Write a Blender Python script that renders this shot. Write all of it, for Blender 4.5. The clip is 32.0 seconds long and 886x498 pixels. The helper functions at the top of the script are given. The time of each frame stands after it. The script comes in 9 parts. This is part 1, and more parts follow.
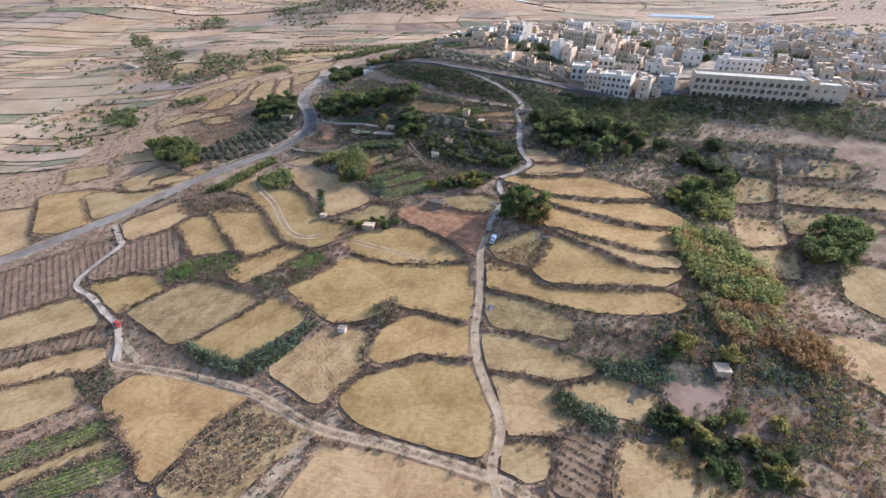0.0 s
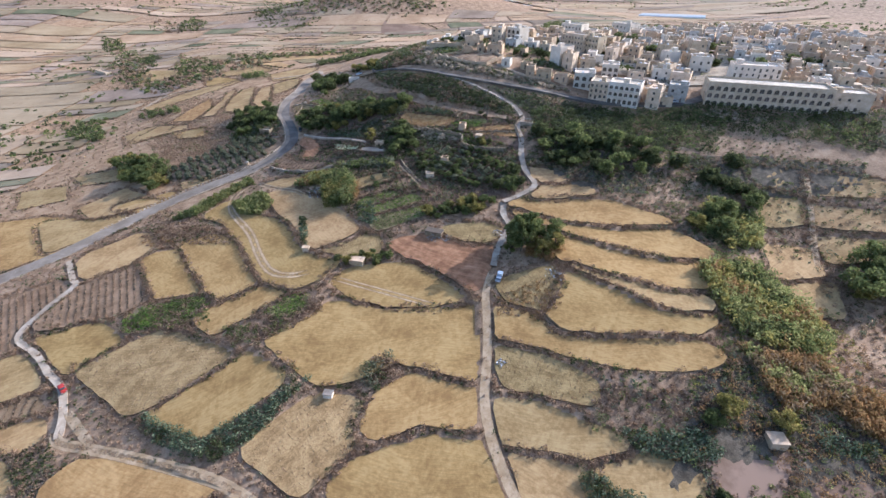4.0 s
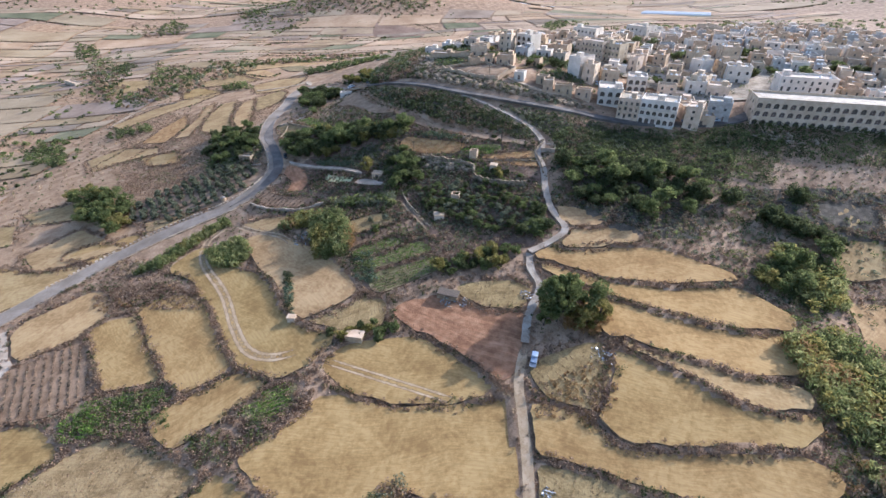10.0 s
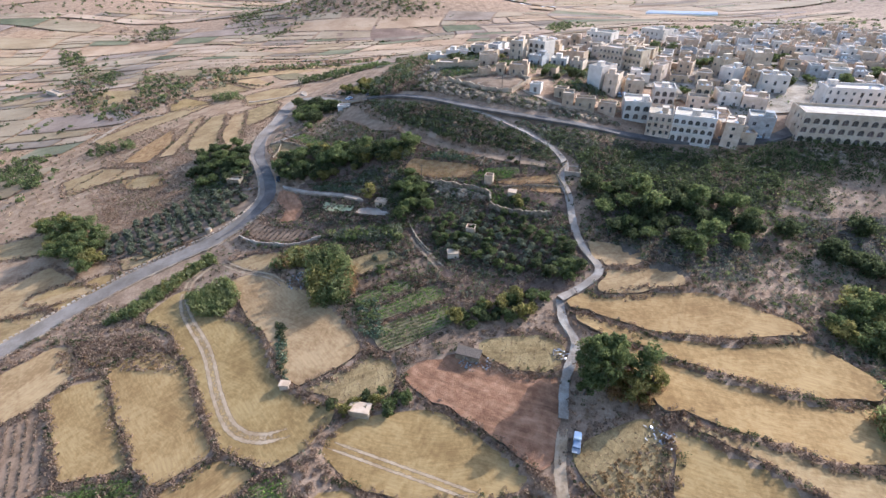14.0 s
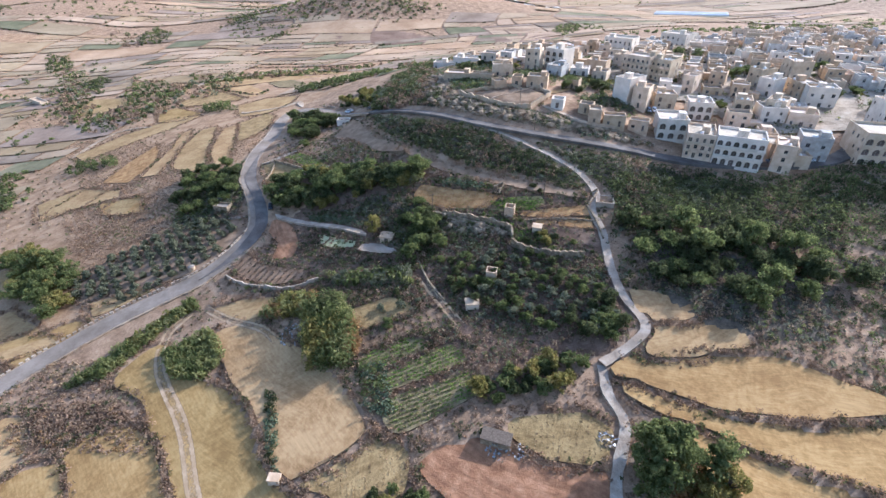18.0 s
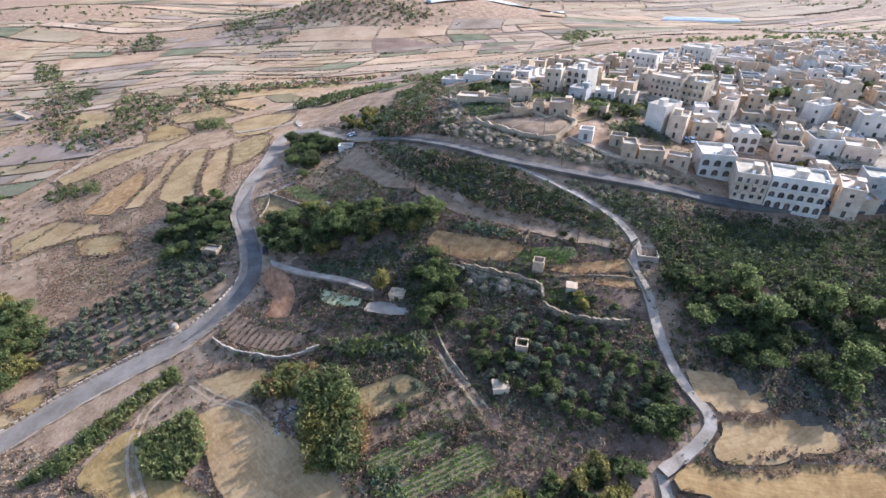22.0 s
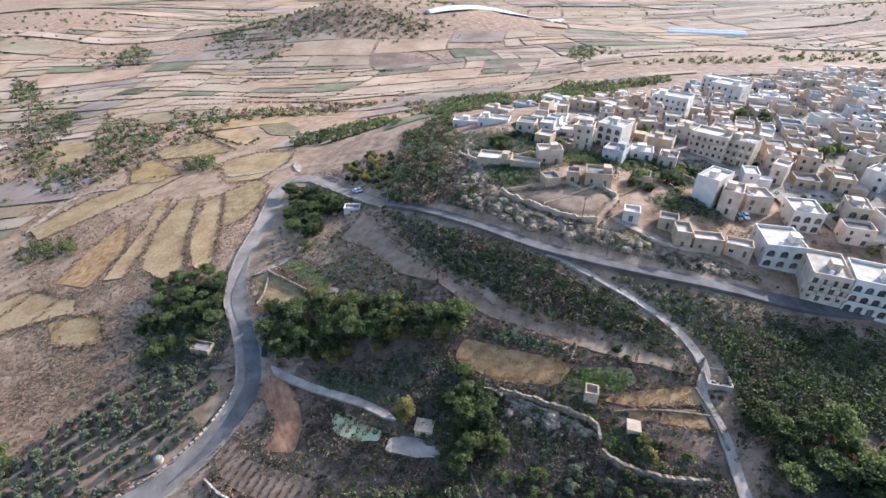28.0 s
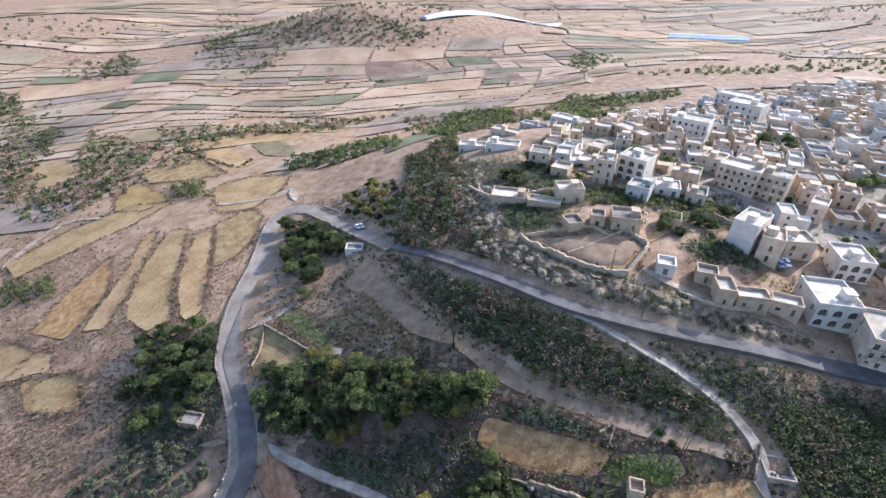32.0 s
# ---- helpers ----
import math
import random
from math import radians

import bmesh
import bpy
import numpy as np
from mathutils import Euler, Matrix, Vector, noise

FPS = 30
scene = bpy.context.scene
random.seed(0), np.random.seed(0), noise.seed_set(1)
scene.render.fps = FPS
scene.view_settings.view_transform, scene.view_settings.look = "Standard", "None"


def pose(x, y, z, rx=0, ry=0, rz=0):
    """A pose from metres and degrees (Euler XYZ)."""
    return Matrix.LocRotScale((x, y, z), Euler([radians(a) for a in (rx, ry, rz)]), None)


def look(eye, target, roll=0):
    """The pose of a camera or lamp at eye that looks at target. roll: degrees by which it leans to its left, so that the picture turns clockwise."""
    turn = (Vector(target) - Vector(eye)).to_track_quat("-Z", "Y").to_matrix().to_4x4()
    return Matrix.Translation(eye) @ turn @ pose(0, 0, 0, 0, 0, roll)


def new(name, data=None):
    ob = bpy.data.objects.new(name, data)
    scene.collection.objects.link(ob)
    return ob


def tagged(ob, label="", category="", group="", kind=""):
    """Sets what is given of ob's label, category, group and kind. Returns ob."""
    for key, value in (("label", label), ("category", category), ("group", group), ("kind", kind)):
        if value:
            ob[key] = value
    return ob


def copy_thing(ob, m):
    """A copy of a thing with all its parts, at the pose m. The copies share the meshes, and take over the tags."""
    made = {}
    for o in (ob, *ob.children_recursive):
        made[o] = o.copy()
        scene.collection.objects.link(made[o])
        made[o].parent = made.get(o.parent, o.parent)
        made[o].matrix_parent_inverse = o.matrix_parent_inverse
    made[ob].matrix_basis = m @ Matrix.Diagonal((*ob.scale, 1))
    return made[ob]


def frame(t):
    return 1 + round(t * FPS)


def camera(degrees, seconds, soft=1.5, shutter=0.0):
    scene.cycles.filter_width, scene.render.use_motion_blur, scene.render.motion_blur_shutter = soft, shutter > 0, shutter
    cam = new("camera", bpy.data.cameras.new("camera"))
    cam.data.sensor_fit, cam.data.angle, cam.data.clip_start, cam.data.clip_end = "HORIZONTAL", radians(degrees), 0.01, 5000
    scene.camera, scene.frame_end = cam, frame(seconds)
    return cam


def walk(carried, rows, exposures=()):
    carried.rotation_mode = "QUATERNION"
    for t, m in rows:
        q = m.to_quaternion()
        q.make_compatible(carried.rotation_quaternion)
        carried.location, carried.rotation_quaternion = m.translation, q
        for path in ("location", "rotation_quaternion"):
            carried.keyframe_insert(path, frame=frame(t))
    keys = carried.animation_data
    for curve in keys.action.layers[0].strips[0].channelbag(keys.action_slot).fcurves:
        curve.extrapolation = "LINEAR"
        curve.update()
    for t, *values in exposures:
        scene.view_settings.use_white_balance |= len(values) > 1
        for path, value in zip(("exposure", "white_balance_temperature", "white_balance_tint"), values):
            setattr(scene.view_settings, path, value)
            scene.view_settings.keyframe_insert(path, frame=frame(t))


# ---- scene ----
cam = camera(87.1, 32.0)
PATH = [
    (0, (30.10, -96.51, 122.49), (26.46, -54.33, 95.90), 0.60),
    (2, (27.23, -83.34, 122.42), (24.26, -41.10, 95.83), 0.69),
    (3.5, (24.98, -73.66, 122.48), (22.40, -31.44, 95.81), 0.57),
    (6, (20.99, -57.02, 122.52), (18.86, -14.83, 95.77), 0.20),
    (8, (18.02, -44.27, 123.02), (16.06, -2.14, 96.17), 0.13),
    (10, (14.86, -31.01, 123.56), (13.04, 11.07, 96.61), 0.01),
    (12, (11.35, -17.38, 123.86), (9.65, 24.69, 96.89), -0.24),
    (14, (8.20, -4.92, 123.78), (6.59, 37.16, 96.81), -0.47),
    (17, (3.61, 14.61, 123.89), (2.05, 56.64, 96.85), -0.57),
    (18, (2.18, 21.31, 124.06), (0.64, 63.35, 97.03), -0.61),
    (19, (0.72, 28.03, 123.99), (-0.80, 70.06, 96.95), -0.58),
    (20, (-0.69, 34.43, 124.17), (-2.05, 76.45, 97.11), -0.58),
    (21, (-2.45, 41.10, 125.57), (-3.88, 83.17, 98.59), -0.58),
    (22, (-4.44, 47.83, 127.91), (-5.89, 89.91, 100.95), -0.58),
    (23, (-6.51, 54.22, 130.71), (-7.90, 96.22, 103.62), -0.56),
    (25, (-10.56, 66.66, 136.11), (-11.68, 108.59, 108.90), -0.29),
    (27.5, (-15.32, 80.94, 142.75), (-16.05, 122.83, 115.46), -0.15),
    (28, (-16.16, 83.71, 143.87), (-16.77, 125.60, 116.57), -0.14),
    (29, (-17.93, 89.18, 145.46), (-18.32, 131.02, 118.08), -0.13),
    (30.5, (-20.30, 97.35, 148.03), (-20.46, 139.20, 120.66), -0.29),
    (32, (-22.43, 105.54, 150.24), (-22.45, 147.39, 122.87), -0.20),
]
walk(cam, [(t, look(eye, target, roll)) for t, eye, target, roll in PATH], [(0.0, 0.92, 5100.0, 15.5), (12.0, 0.99, 5050.0, 15.5), (20.0, 1.13, 5000.0, 15.5), (32.0, 1.07, 4950.0, 15.0)])

# ---- daylight ----
SUN_TO = Vector((0.83, 0.56, 0.0)).normalized()
SUN_UP = radians(26.5)
world = bpy.data.worlds.new("world")
scene.world = world
world.use_nodes = True
sky = world.node_tree.nodes.new("ShaderNodeTexSky")
sky.sky_type, sky.sun_disc = "NISHITA", False
sky.sun_elevation, sky.sun_rotation = SUN_UP, math.atan2(SUN_TO.x, SUN_TO.y)
sky.dust_density, sky.air_density = 2.5, 1.2
back = world.node_tree.nodes["Background"]
back.inputs["Strength"].default_value = 0.15
world.node_tree.links.new(sky.outputs[0], back.inputs[0])
sun_data = bpy.data.lights.new("sun", "SUN")
sun_data.energy, sun_data.angle, sun_data.color = 4.1, radians(0.6), (1.0, 0.92, 0.79)
sun = new("sun", sun_data)
sun.matrix_world = look(Vector(), -(SUN_TO * math.cos(SUN_UP) + Vector((0, 0, math.sin(SUN_UP)))))


# ---- materials ----
def material(name, colours, scale, rough=0.9, bump=0.0, bump_scale=None, spread=0.0, island=False, bands=None, metal=0.0, detail=6.0, coord="Object", soft=(0.35, 0.65), thin=0.0, grain=0.4):
    """A surface whose colour wanders between the given colours at two scales, with a fine relief.
    spread: how far each object (or island) differs in brightness. bands: (spacing in metres, strength) of streaks."""
    mat = bpy.data.materials.new(name)
    mat.use_nodes = True
    tree = mat.node_tree
    nodes, link = tree.nodes, tree.links.new
    shader = nodes["Principled BSDF"]
    shader.inputs["Roughness"].default_value = rough
    shader.inputs["Metallic"].default_value = metal
    shader.inputs["Specular IOR Level"].default_value = 0.06 if rough > 0.75 else 0.25
    at = nodes.new("ShaderNodeTexCoord").outputs[coord] if coord != "World" else nodes.new("ShaderNodeNewGeometry").outputs["Position"]

    def cloud(size, d, rough_noise=0.6):
        n = nodes.new("ShaderNodeTexNoise")
        n.inputs["Scale"].default_value, n.inputs["Detail"].default_value, n.inputs["Roughness"].default_value = 1 / size, d, rough_noise
        link(at, n.inputs["Vector"])
        return n.outputs["Fac"]

    large, fine = cloud(scale, detail), cloud(scale / 9, 7.0, 0.74)
    both = nodes.new("ShaderNodeMath")
    both.operation = "MULTIPLY_ADD"
    link(fine, both.inputs[0])
    both.inputs[1].default_value = grain
    link(large, both.inputs[2])
    shift = nodes.new("ShaderNodeMath")
    shift.operation = "SUBTRACT"
    link(both.outputs[0], shift.inputs[0])
    shift.inputs[1].default_value = grain / 2
    ramp = nodes.new("ShaderNodeValToRGB")
    ramp.color_ramp.elements[0].position, ramp.color_ramp.elements[1].position = soft
    first, last = colours[0], colours[-1]
    ramp.color_ramp.elements[0].color, ramp.color_ramp.elements[1].color = (*first, 1), (*last, 1)
    for k, c in enumerate(colours[1:-1], 1):
        e = ramp.color_ramp.elements.new(soft[0] + (soft[1] - soft[0]) * k / (len(colours) - 1))
        e.color = (*c, 1)
    link(shift.outputs[0], ramp.inputs[0])
    out, height = ramp.outputs[0], fine
    if bands:
        # faint streaks along the local x axis, (spacing, strength)
        stretch = nodes.new("ShaderNodeMapping")
        stretch.inputs["Scale"].default_value = (0.11 / bands[0], 0.9 / bands[0], 0.2)
        drift = nodes.new("ShaderNodeTexNoise")
        drift.inputs["Scale"].default_value, drift.inputs["Detail"].default_value = 0.03, 1.0
        link(at, drift.inputs["Vector"])
        warp = nodes.new("ShaderNodeVectorMath")
        warp.operation = "MULTIPLY_ADD"
        link(drift.outputs["Color"], warp.inputs[0])
        warp.inputs[1].default_value = (12, 12, 0)
        link(at, warp.inputs[2])
        link(warp.outputs[0], stretch.inputs["Vector"])
        streak = nodes.new("ShaderNodeTexNoise")
        streak.inputs["Scale"].default_value, streak.inputs["Detail"].default_value, streak.inputs["Distortion"].default_value = 1.0, 5.0, 0.35
        link(stretch.outputs[0], streak.inputs["Vector"])
        mix = nodes.new("ShaderNodeMixRGB")
        mix.blend_type = "MULTIPLY"
        level = nodes.new("ShaderNodeMapRange")
        level.inputs["From Min"].default_value, level.inputs["From Max"].default_value = 0.3, 0.7
        level.inputs["To Min"].default_value, level.inputs["To Max"].default_value = 1 - bands[1], 1 + bands[1]
        link(streak.outputs["Fac"], level.inputs["Value"])
        mix.inputs[0].default_value = 1
        link(out, mix.inputs[1])
        link(level.outputs[0], mix.inputs[2])
        out = mix.outputs[0]
    if spread:
        value = nodes.new("ShaderNodeNewGeometry").outputs["Random Per Island"] if island else nodes.new("ShaderNodeObjectInfo").outputs["Random"]
        level = nodes.new("ShaderNodeMapRange")
        level.inputs["To Min"].default_value, level.inputs["To Max"].default_value = 1 - spread, 1 + spread
        link(value, level.inputs["Value"])
        hue = nodes.new("ShaderNodeMapRange")
        hue.inputs["To Min"].default_value, hue.inputs["To Max"].default_value = 0.5 + spread * 0.05, 0.5 - spread * 0.05
        link(value, hue.inputs["Value"])
        hsv = nodes.new("ShaderNodeHueSaturation")
        link(level.outputs[0], hsv.inputs["Value"])
        link(hue.outputs[0], hsv.inputs["Hue"])
        link(out, hsv.inputs["Color"])
        out = hsv.outputs[0]
    link(out, shader.inputs["Base Color"])
    if thin:
        glow = nodes.new("ShaderNodeBsdfTranslucent")
        link(out, glow.inputs["Color"])
        blend = nodes.new("ShaderNodeMixShader")
        blend.inputs[0].default_value = thin
        link(shader.outputs[0], blend.inputs[1])
        link(glow.outputs[0], blend.inputs[2])
        link(blend.outputs[0], nodes["Material Output"].inputs["Surface"])
    if bump:
        relief = nodes.new("ShaderNodeBump")
        relief.inputs["Strength"].default_value, relief.inputs["Distance"].default_value = min(1.0, bump * 4), bump
        link(cloud(bump_scale, 5.0, 0.7) if bump_scale else height, relief.inputs["Height"])
        link(relief.outputs[0], shader.inputs["Normal"])
    return mat


M_GROUND = material("dry_scrub_ground", [(0.165, 0.102, 0.06), (0.245, 0.157, 0.092), (0.325, 0.214, 0.129), (0.4, 0.277, 0.172)], 6, bump=0.2, bump_scale=1.2, coord="World", detail=9.0, soft=(0.3, 0.7), grain=0.8)
M_STRAW = material("straw_stubble", [(0.238, 0.14, 0.052), (0.318, 0.196, 0.075), (0.385, 0.247, 0.1)], 14, bump=0.08, bump_scale=0.35, spread=0.09, bands=(0.42, 0.14), detail=9.0, grain=0.9)
M_PALE = material("pale_stubble", [(0.25, 0.154, 0.066), (0.33, 0.212, 0.094), (0.4, 0.268, 0.125)], 14, bump=0.07, bump_scale=0.35, spread=0.09, bands=(0.45, 0.13), detail=9.0, grain=0.9)
M_WEEDY = material("weedy_field", [(0.195, 0.124, 0.053), (0.285, 0.188, 0.083), (0.375, 0.256, 0.116)], 5, bump=0.14, bump_scale=0.6, spread=0.1, bands=(0.7, 0.15), detail=9.0, grain=0.9)
M_BROWN = material("brown_ploughed_soil", [(0.165, 0.103, 0.056), (0.225, 0.145, 0.082), (0.295, 0.195, 0.114)], 4, bump=0.15, bump_scale=0.5, spread=0.1, detail=9.0, grain=0.8)
M_RED = material("red_ploughed_soil", [(0.2, 0.098, 0.05), (0.285, 0.145, 0.074), (0.36, 0.195, 0.105)], 3.2, bump=0.22, bump_scale=0.6, bands=(1.2, 0.3), detail=9.0)
M_OCHRE = material("ochre_dry_crop", [(0.23, 0.122, 0.048), (0.34, 0.192, 0.078), (0.44, 0.268, 0.115)], 3, bump=0.2, bump_scale=0.5, bands=(1.4, 0.2), detail=9.0, grain=0.8)
M_CROP = material("tilled_garden_soil", [(0.14, 0.1, 0.05), (0.2, 0.15, 0.075), (0.27, 0.21, 0.105)], 2.5, bump=0.2, bump_scale=0.5, spread=0.1)
M_BANK = material("dry_bank", [(0.12, 0.08, 0.048), (0.19, 0.13, 0.08), (0.28, 0.198, 0.122)], 2.0, bump=0.3, bump_scale=0.5, coord="World", detail=9.0, grain=0.7)
M_ASPHALT = material("worn_asphalt", [(0.178, 0.138, 0.1), (0.232, 0.184, 0.138), (0.29, 0.235, 0.18)], 9, rough=0.95, bump=0.01, coord="World", detail=9.0)
M_CONCRETE = material("pale_concrete_lane", [(0.265, 0.2, 0.138), (0.355, 0.277, 0.198), (0.445, 0.36, 0.27)], 4, rough=0.9, bump=0.02, coord="World", detail=9.0)
M_DIRT = material("dusty_track", [(0.25, 0.18, 0.112), (0.33, 0.245, 0.16), (0.42, 0.325, 0.22)], 3, bump=0.05, bump_scale=0.6, coord="World", detail=9.0)
M_STONE = material("limestone_rubble", [(0.13, 0.093, 0.057), (0.23, 0.17, 0.107), (0.34, 0.262, 0.172)], 1.3, bump=0.12, bump_scale=0.35, coord="World", detail=9.0)
M_LEAF_DARK = material("dark_evergreen_leaves", [(0.053, 0.06, 0.025), (0.091, 0.102, 0.041), (0.147, 0.153, 0.066)], 2.5, rough=0.8, spread=0.22, island=True, coord="World", thin=0.55)
M_LEAF = material("green_leaves", [(0.094, 0.109, 0.036), (0.156, 0.175, 0.06), (0.236, 0.244, 0.092)], 2.5, rough=0.8, spread=0.22, island=True, coord="World", thin=0.55)
M_LEAF_GOLD = material("yellowing_green_leaves", [(0.149, 0.136, 0.039), (0.247, 0.216, 0.064), (0.38, 0.305, 0.103)], 2.5, rough=0.8, spread=0.26, island=True, coord="World", thin=0.55)
M_OLIVE = material("grey_green_olive_leaves", [(0.12, 0.122, 0.07), (0.178, 0.178, 0.103), (0.255, 0.247, 0.15)], 1.2, rough=0.8, spread=0.2, island=True, coord="World", thin=0.4)
M_PAD = material("prickly_pear_pads", [(0.07, 0.092, 0.046), (0.12, 0.145, 0.074), (0.2, 0.215, 0.115)], 1.0, rough=0.6, spread=0.28, island=True, coord="World", thin=0.3)
M_DRY = material("dry_brown_scrub", [(0.16, 0.105, 0.065), (0.235, 0.158, 0.1), (0.325, 0.226, 0.145)], 3.0, spread=0.16, island=True, coord="World", thin=0.3)
M_REED = material("rusty_dry_reeds", [(0.21, 0.122, 0.05), (0.315, 0.192, 0.082), (0.42, 0.275, 0.125)], 2.0, spread=0.2, island=True, coord="World", thin=0.4)
M_CANE = material("yellow_green_canes", [(0.161, 0.167, 0.057), (0.253, 0.253, 0.092), (0.38, 0.356, 0.149)], 2.0, spread=0.26, island=True, coord="World", thin=0.55)
M_GRASS = material("bright_green_weeds", [(0.101, 0.162, 0.027), (0.169, 0.243, 0.041), (0.27, 0.324, 0.081)], 2.0, spread=0.3, island=True, coord="World", thin=0.35)
M_BARK = material("grey_brown_bark", [(0.08, 0.06, 0.045), (0.15, 0.12, 0.09)], 0.4, bump=0.04, bump_scale=0.1)
M_CREAM = material("cream_limestone_wall", [(0.45, 0.34, 0.228), (0.535, 0.413, 0.283), (0.61, 0.488, 0.352)], 3.0, rough=0.85, bump=0.015, bump_scale=0.4, spread=0.16, coord="World")
M_TAN = material("tan_limestone_wall", [(0.37, 0.262, 0.16), (0.452, 0.329, 0.21), (0.514, 0.388, 0.261)], 2.5, rough=0.9, bump=0.02, bump_scale=0.4, spread=0.12, coord="World")
M_WHITE = material("white_rendered_wall", [(0.54, 0.46, 0.365), (0.62, 0.535, 0.43), (0.69, 0.605, 0.5)], 4.0, rough=0.8, spread=0.1, coord="World")
M_GREYWALL = material("grey_block_wall", [(0.33, 0.3, 0.26), (0.42, 0.385, 0.335), (0.5, 0.47, 0.42)], 2.0, rough=0.9, bump=0.02, bump_scale=0.4, spread=0.1, coord="World")
M_ROOF = material("pale_flat_roof", [(0.37, 0.295, 0.212), (0.485, 0.395, 0.29), (0.605, 0.515, 0.4)], 3.5, rough=0.85, spread=0.22, coord="World", grain=0.7)
M_ROOF_OLD = material("weathered_flat_roof", [(0.148, 0.122, 0.094), (0.215, 0.18, 0.14), (0.282, 0.241, 0.194)], 2.5, rough=0.9, spread=0.15, coord="World")
M_GLASS = material("dark_window_glass", [(0.03, 0.035, 0.04), (0.05, 0.055, 0.06)], 2.0, rough=0.15, spread=0.3)
M_FRAME = material("weathered_window_frame", [(0.2, 0.17, 0.13), (0.36, 0.33, 0.28)], 1.0, rough=0.7, spread=0.4)
M_DOOR = material("dark_painted_door", [(0.07, 0.06, 0.05), (0.15, 0.11, 0.08)], 1.0, rough=0.6, spread=0.4)
M_TANK = material("white_plastic_tank", [(0.6, 0.6, 0.58), (0.72, 0.72, 0.7)], 1.0, rough=0.5)
M_PAINT = {k: material(k + "_car_paint", [c, tuple(v * 1.1 for v in c)], 2.0, rough=0.3) for k, c in (("white", (0.7, 0.7, 0.7)), ("black", (0.03, 0.03, 0.035)), ("blue", (0.2, 0.235, 0.29)), ("red", (0.32, 0.035, 0.025)), ("silver", (0.4, 0.41, 0.42)))}
M_TYRE = material("black_tyre_rubber", [(0.02, 0.02, 0.02), (0.035, 0.035, 0.035)], 0.5, rough=0.85)
M_WATER = material("murky_green_water", [(0.4, 0.37, 0.17), (0.48, 0.44, 0.22)], 5.0, rough=0.6)
M_METAL = material("grey_galvanised_metal", [(0.3, 0.3, 0.3), (0.45, 0.45, 0.44)], 1.0, rough=0.45, metal=0.6)
M_PANEL = material("white_sheet_cover", [(0.5, 0.48, 0.45), (0.62, 0.6, 0.56)], 6.0, rough=0.7)
M_FAR_PALE = material("distant_pale_fields", [(0.275, 0.19, 0.112), (0.335, 0.238, 0.144), (0.39, 0.284, 0.176)], 40, spread=0.16, island=True, coord="World")
M_FAR_STRAW = material("distant_straw_fields", [(0.27, 0.178, 0.095), (0.34, 0.232, 0.13), (0.4, 0.284, 0.165)], 40, spread=0.16, island=True, coord="World")
M_FAR_BROWN = material("distant_bare_fields", [(0.185, 0.13, 0.087), (0.245, 0.178, 0.122), (0.31, 0.23, 0.16)], 40, spread=0.16, island=True, coord="World")
M_FAR_GREEN = material("distant_green_fields", [(0.11, 0.105, 0.055), (0.16, 0.145, 0.078), (0.215, 0.185, 0.105)], 30, spread=0.2, island=True, coord="World")
M_HAY = material("bleached_dry_grass", [(0.24, 0.165, 0.09), (0.33, 0.236, 0.134), (0.42, 0.31, 0.182)], 3.0, spread=0.16, island=True, coord="World", thin=0.3)
M_STREET = material("dusty_limestone_paving", [(0.208, 0.16, 0.106), (0.312, 0.245, 0.168), (0.426, 0.35, 0.254)], 6.0, bump=0.02, bump_scale=0.6, coord="World", detail=9.0, grain=0.7)
M_DUST = material("bare_dusty_earth", [(0.2, 0.129, 0.075), (0.27, 0.179, 0.107), (0.335, 0.23, 0.143)], 4.0, bump=0.05, bump_scale=0.5, detail=9.0)
# Darker brown than the ground, for sheets under dense scrub and some dry growth.
M_DARK_COVER = material("dark_leaf_litter", [(0.062, 0.049, 0.034), (0.105, 0.083, 0.057), (0.165, 0.13, 0.09)], 3.0, bump=0.2, bump_scale=0.5, coord="World", detail=9.0, grain=0.7)
M_RUSSET = material("russet_dry_grass", [(0.24, 0.148, 0.086), (0.315, 0.2, 0.118), (0.39, 0.26, 0.16)], 4.0, spread=0.1, island=True, coord="World", thin=0.3)
M_SOIL = material("reddish_garden_soil", [(0.105, 0.066, 0.042), (0.15, 0.096, 0.062), (0.215, 0.142, 0.094)], 4.0, bump=0.2, bump_scale=0.6, coord="World", detail=9.0, grain=0.8)
M_GRASSLAND = material("dry_grass_slope", [(0.235, 0.142, 0.076), (0.325, 0.205, 0.114), (0.41, 0.272, 0.158)], 7.0, bump=0.1, bump_scale=0.8, coord="World", detail=9.0, grain=0.9)
M_CLIFF = material("tan_limestone_cliff", [(0.115, 0.08, 0.05), (0.215, 0.155, 0.096), (0.325, 0.24, 0.152)], 2.2, bump=0.25, bump_scale=0.5, coord="World", detail=9.0, grain=0.8)
M_CLAY = material("bare_brown_clay", [(0.15, 0.095, 0.062), (0.2, 0.13, 0.087), (0.26, 0.172, 0.12)], 30.0, coord="World", detail=9.0, grain=0.6)
M_NEWROAD = material("dark_patched_asphalt", [(0.098, 0.082, 0.068), (0.135, 0.114, 0.095), (0.18, 0.154, 0.13)], 6, rough=0.9, bump=0.01, coord="World", detail=9.0)
M_LANE = material("dusty_worn_concrete", [(0.26, 0.2, 0.142), (0.35, 0.28, 0.205), (0.44, 0.37, 0.285)], 3, bump=0.03, bump_scale=0.6, coord="World", detail=9.0, grain=0.7)


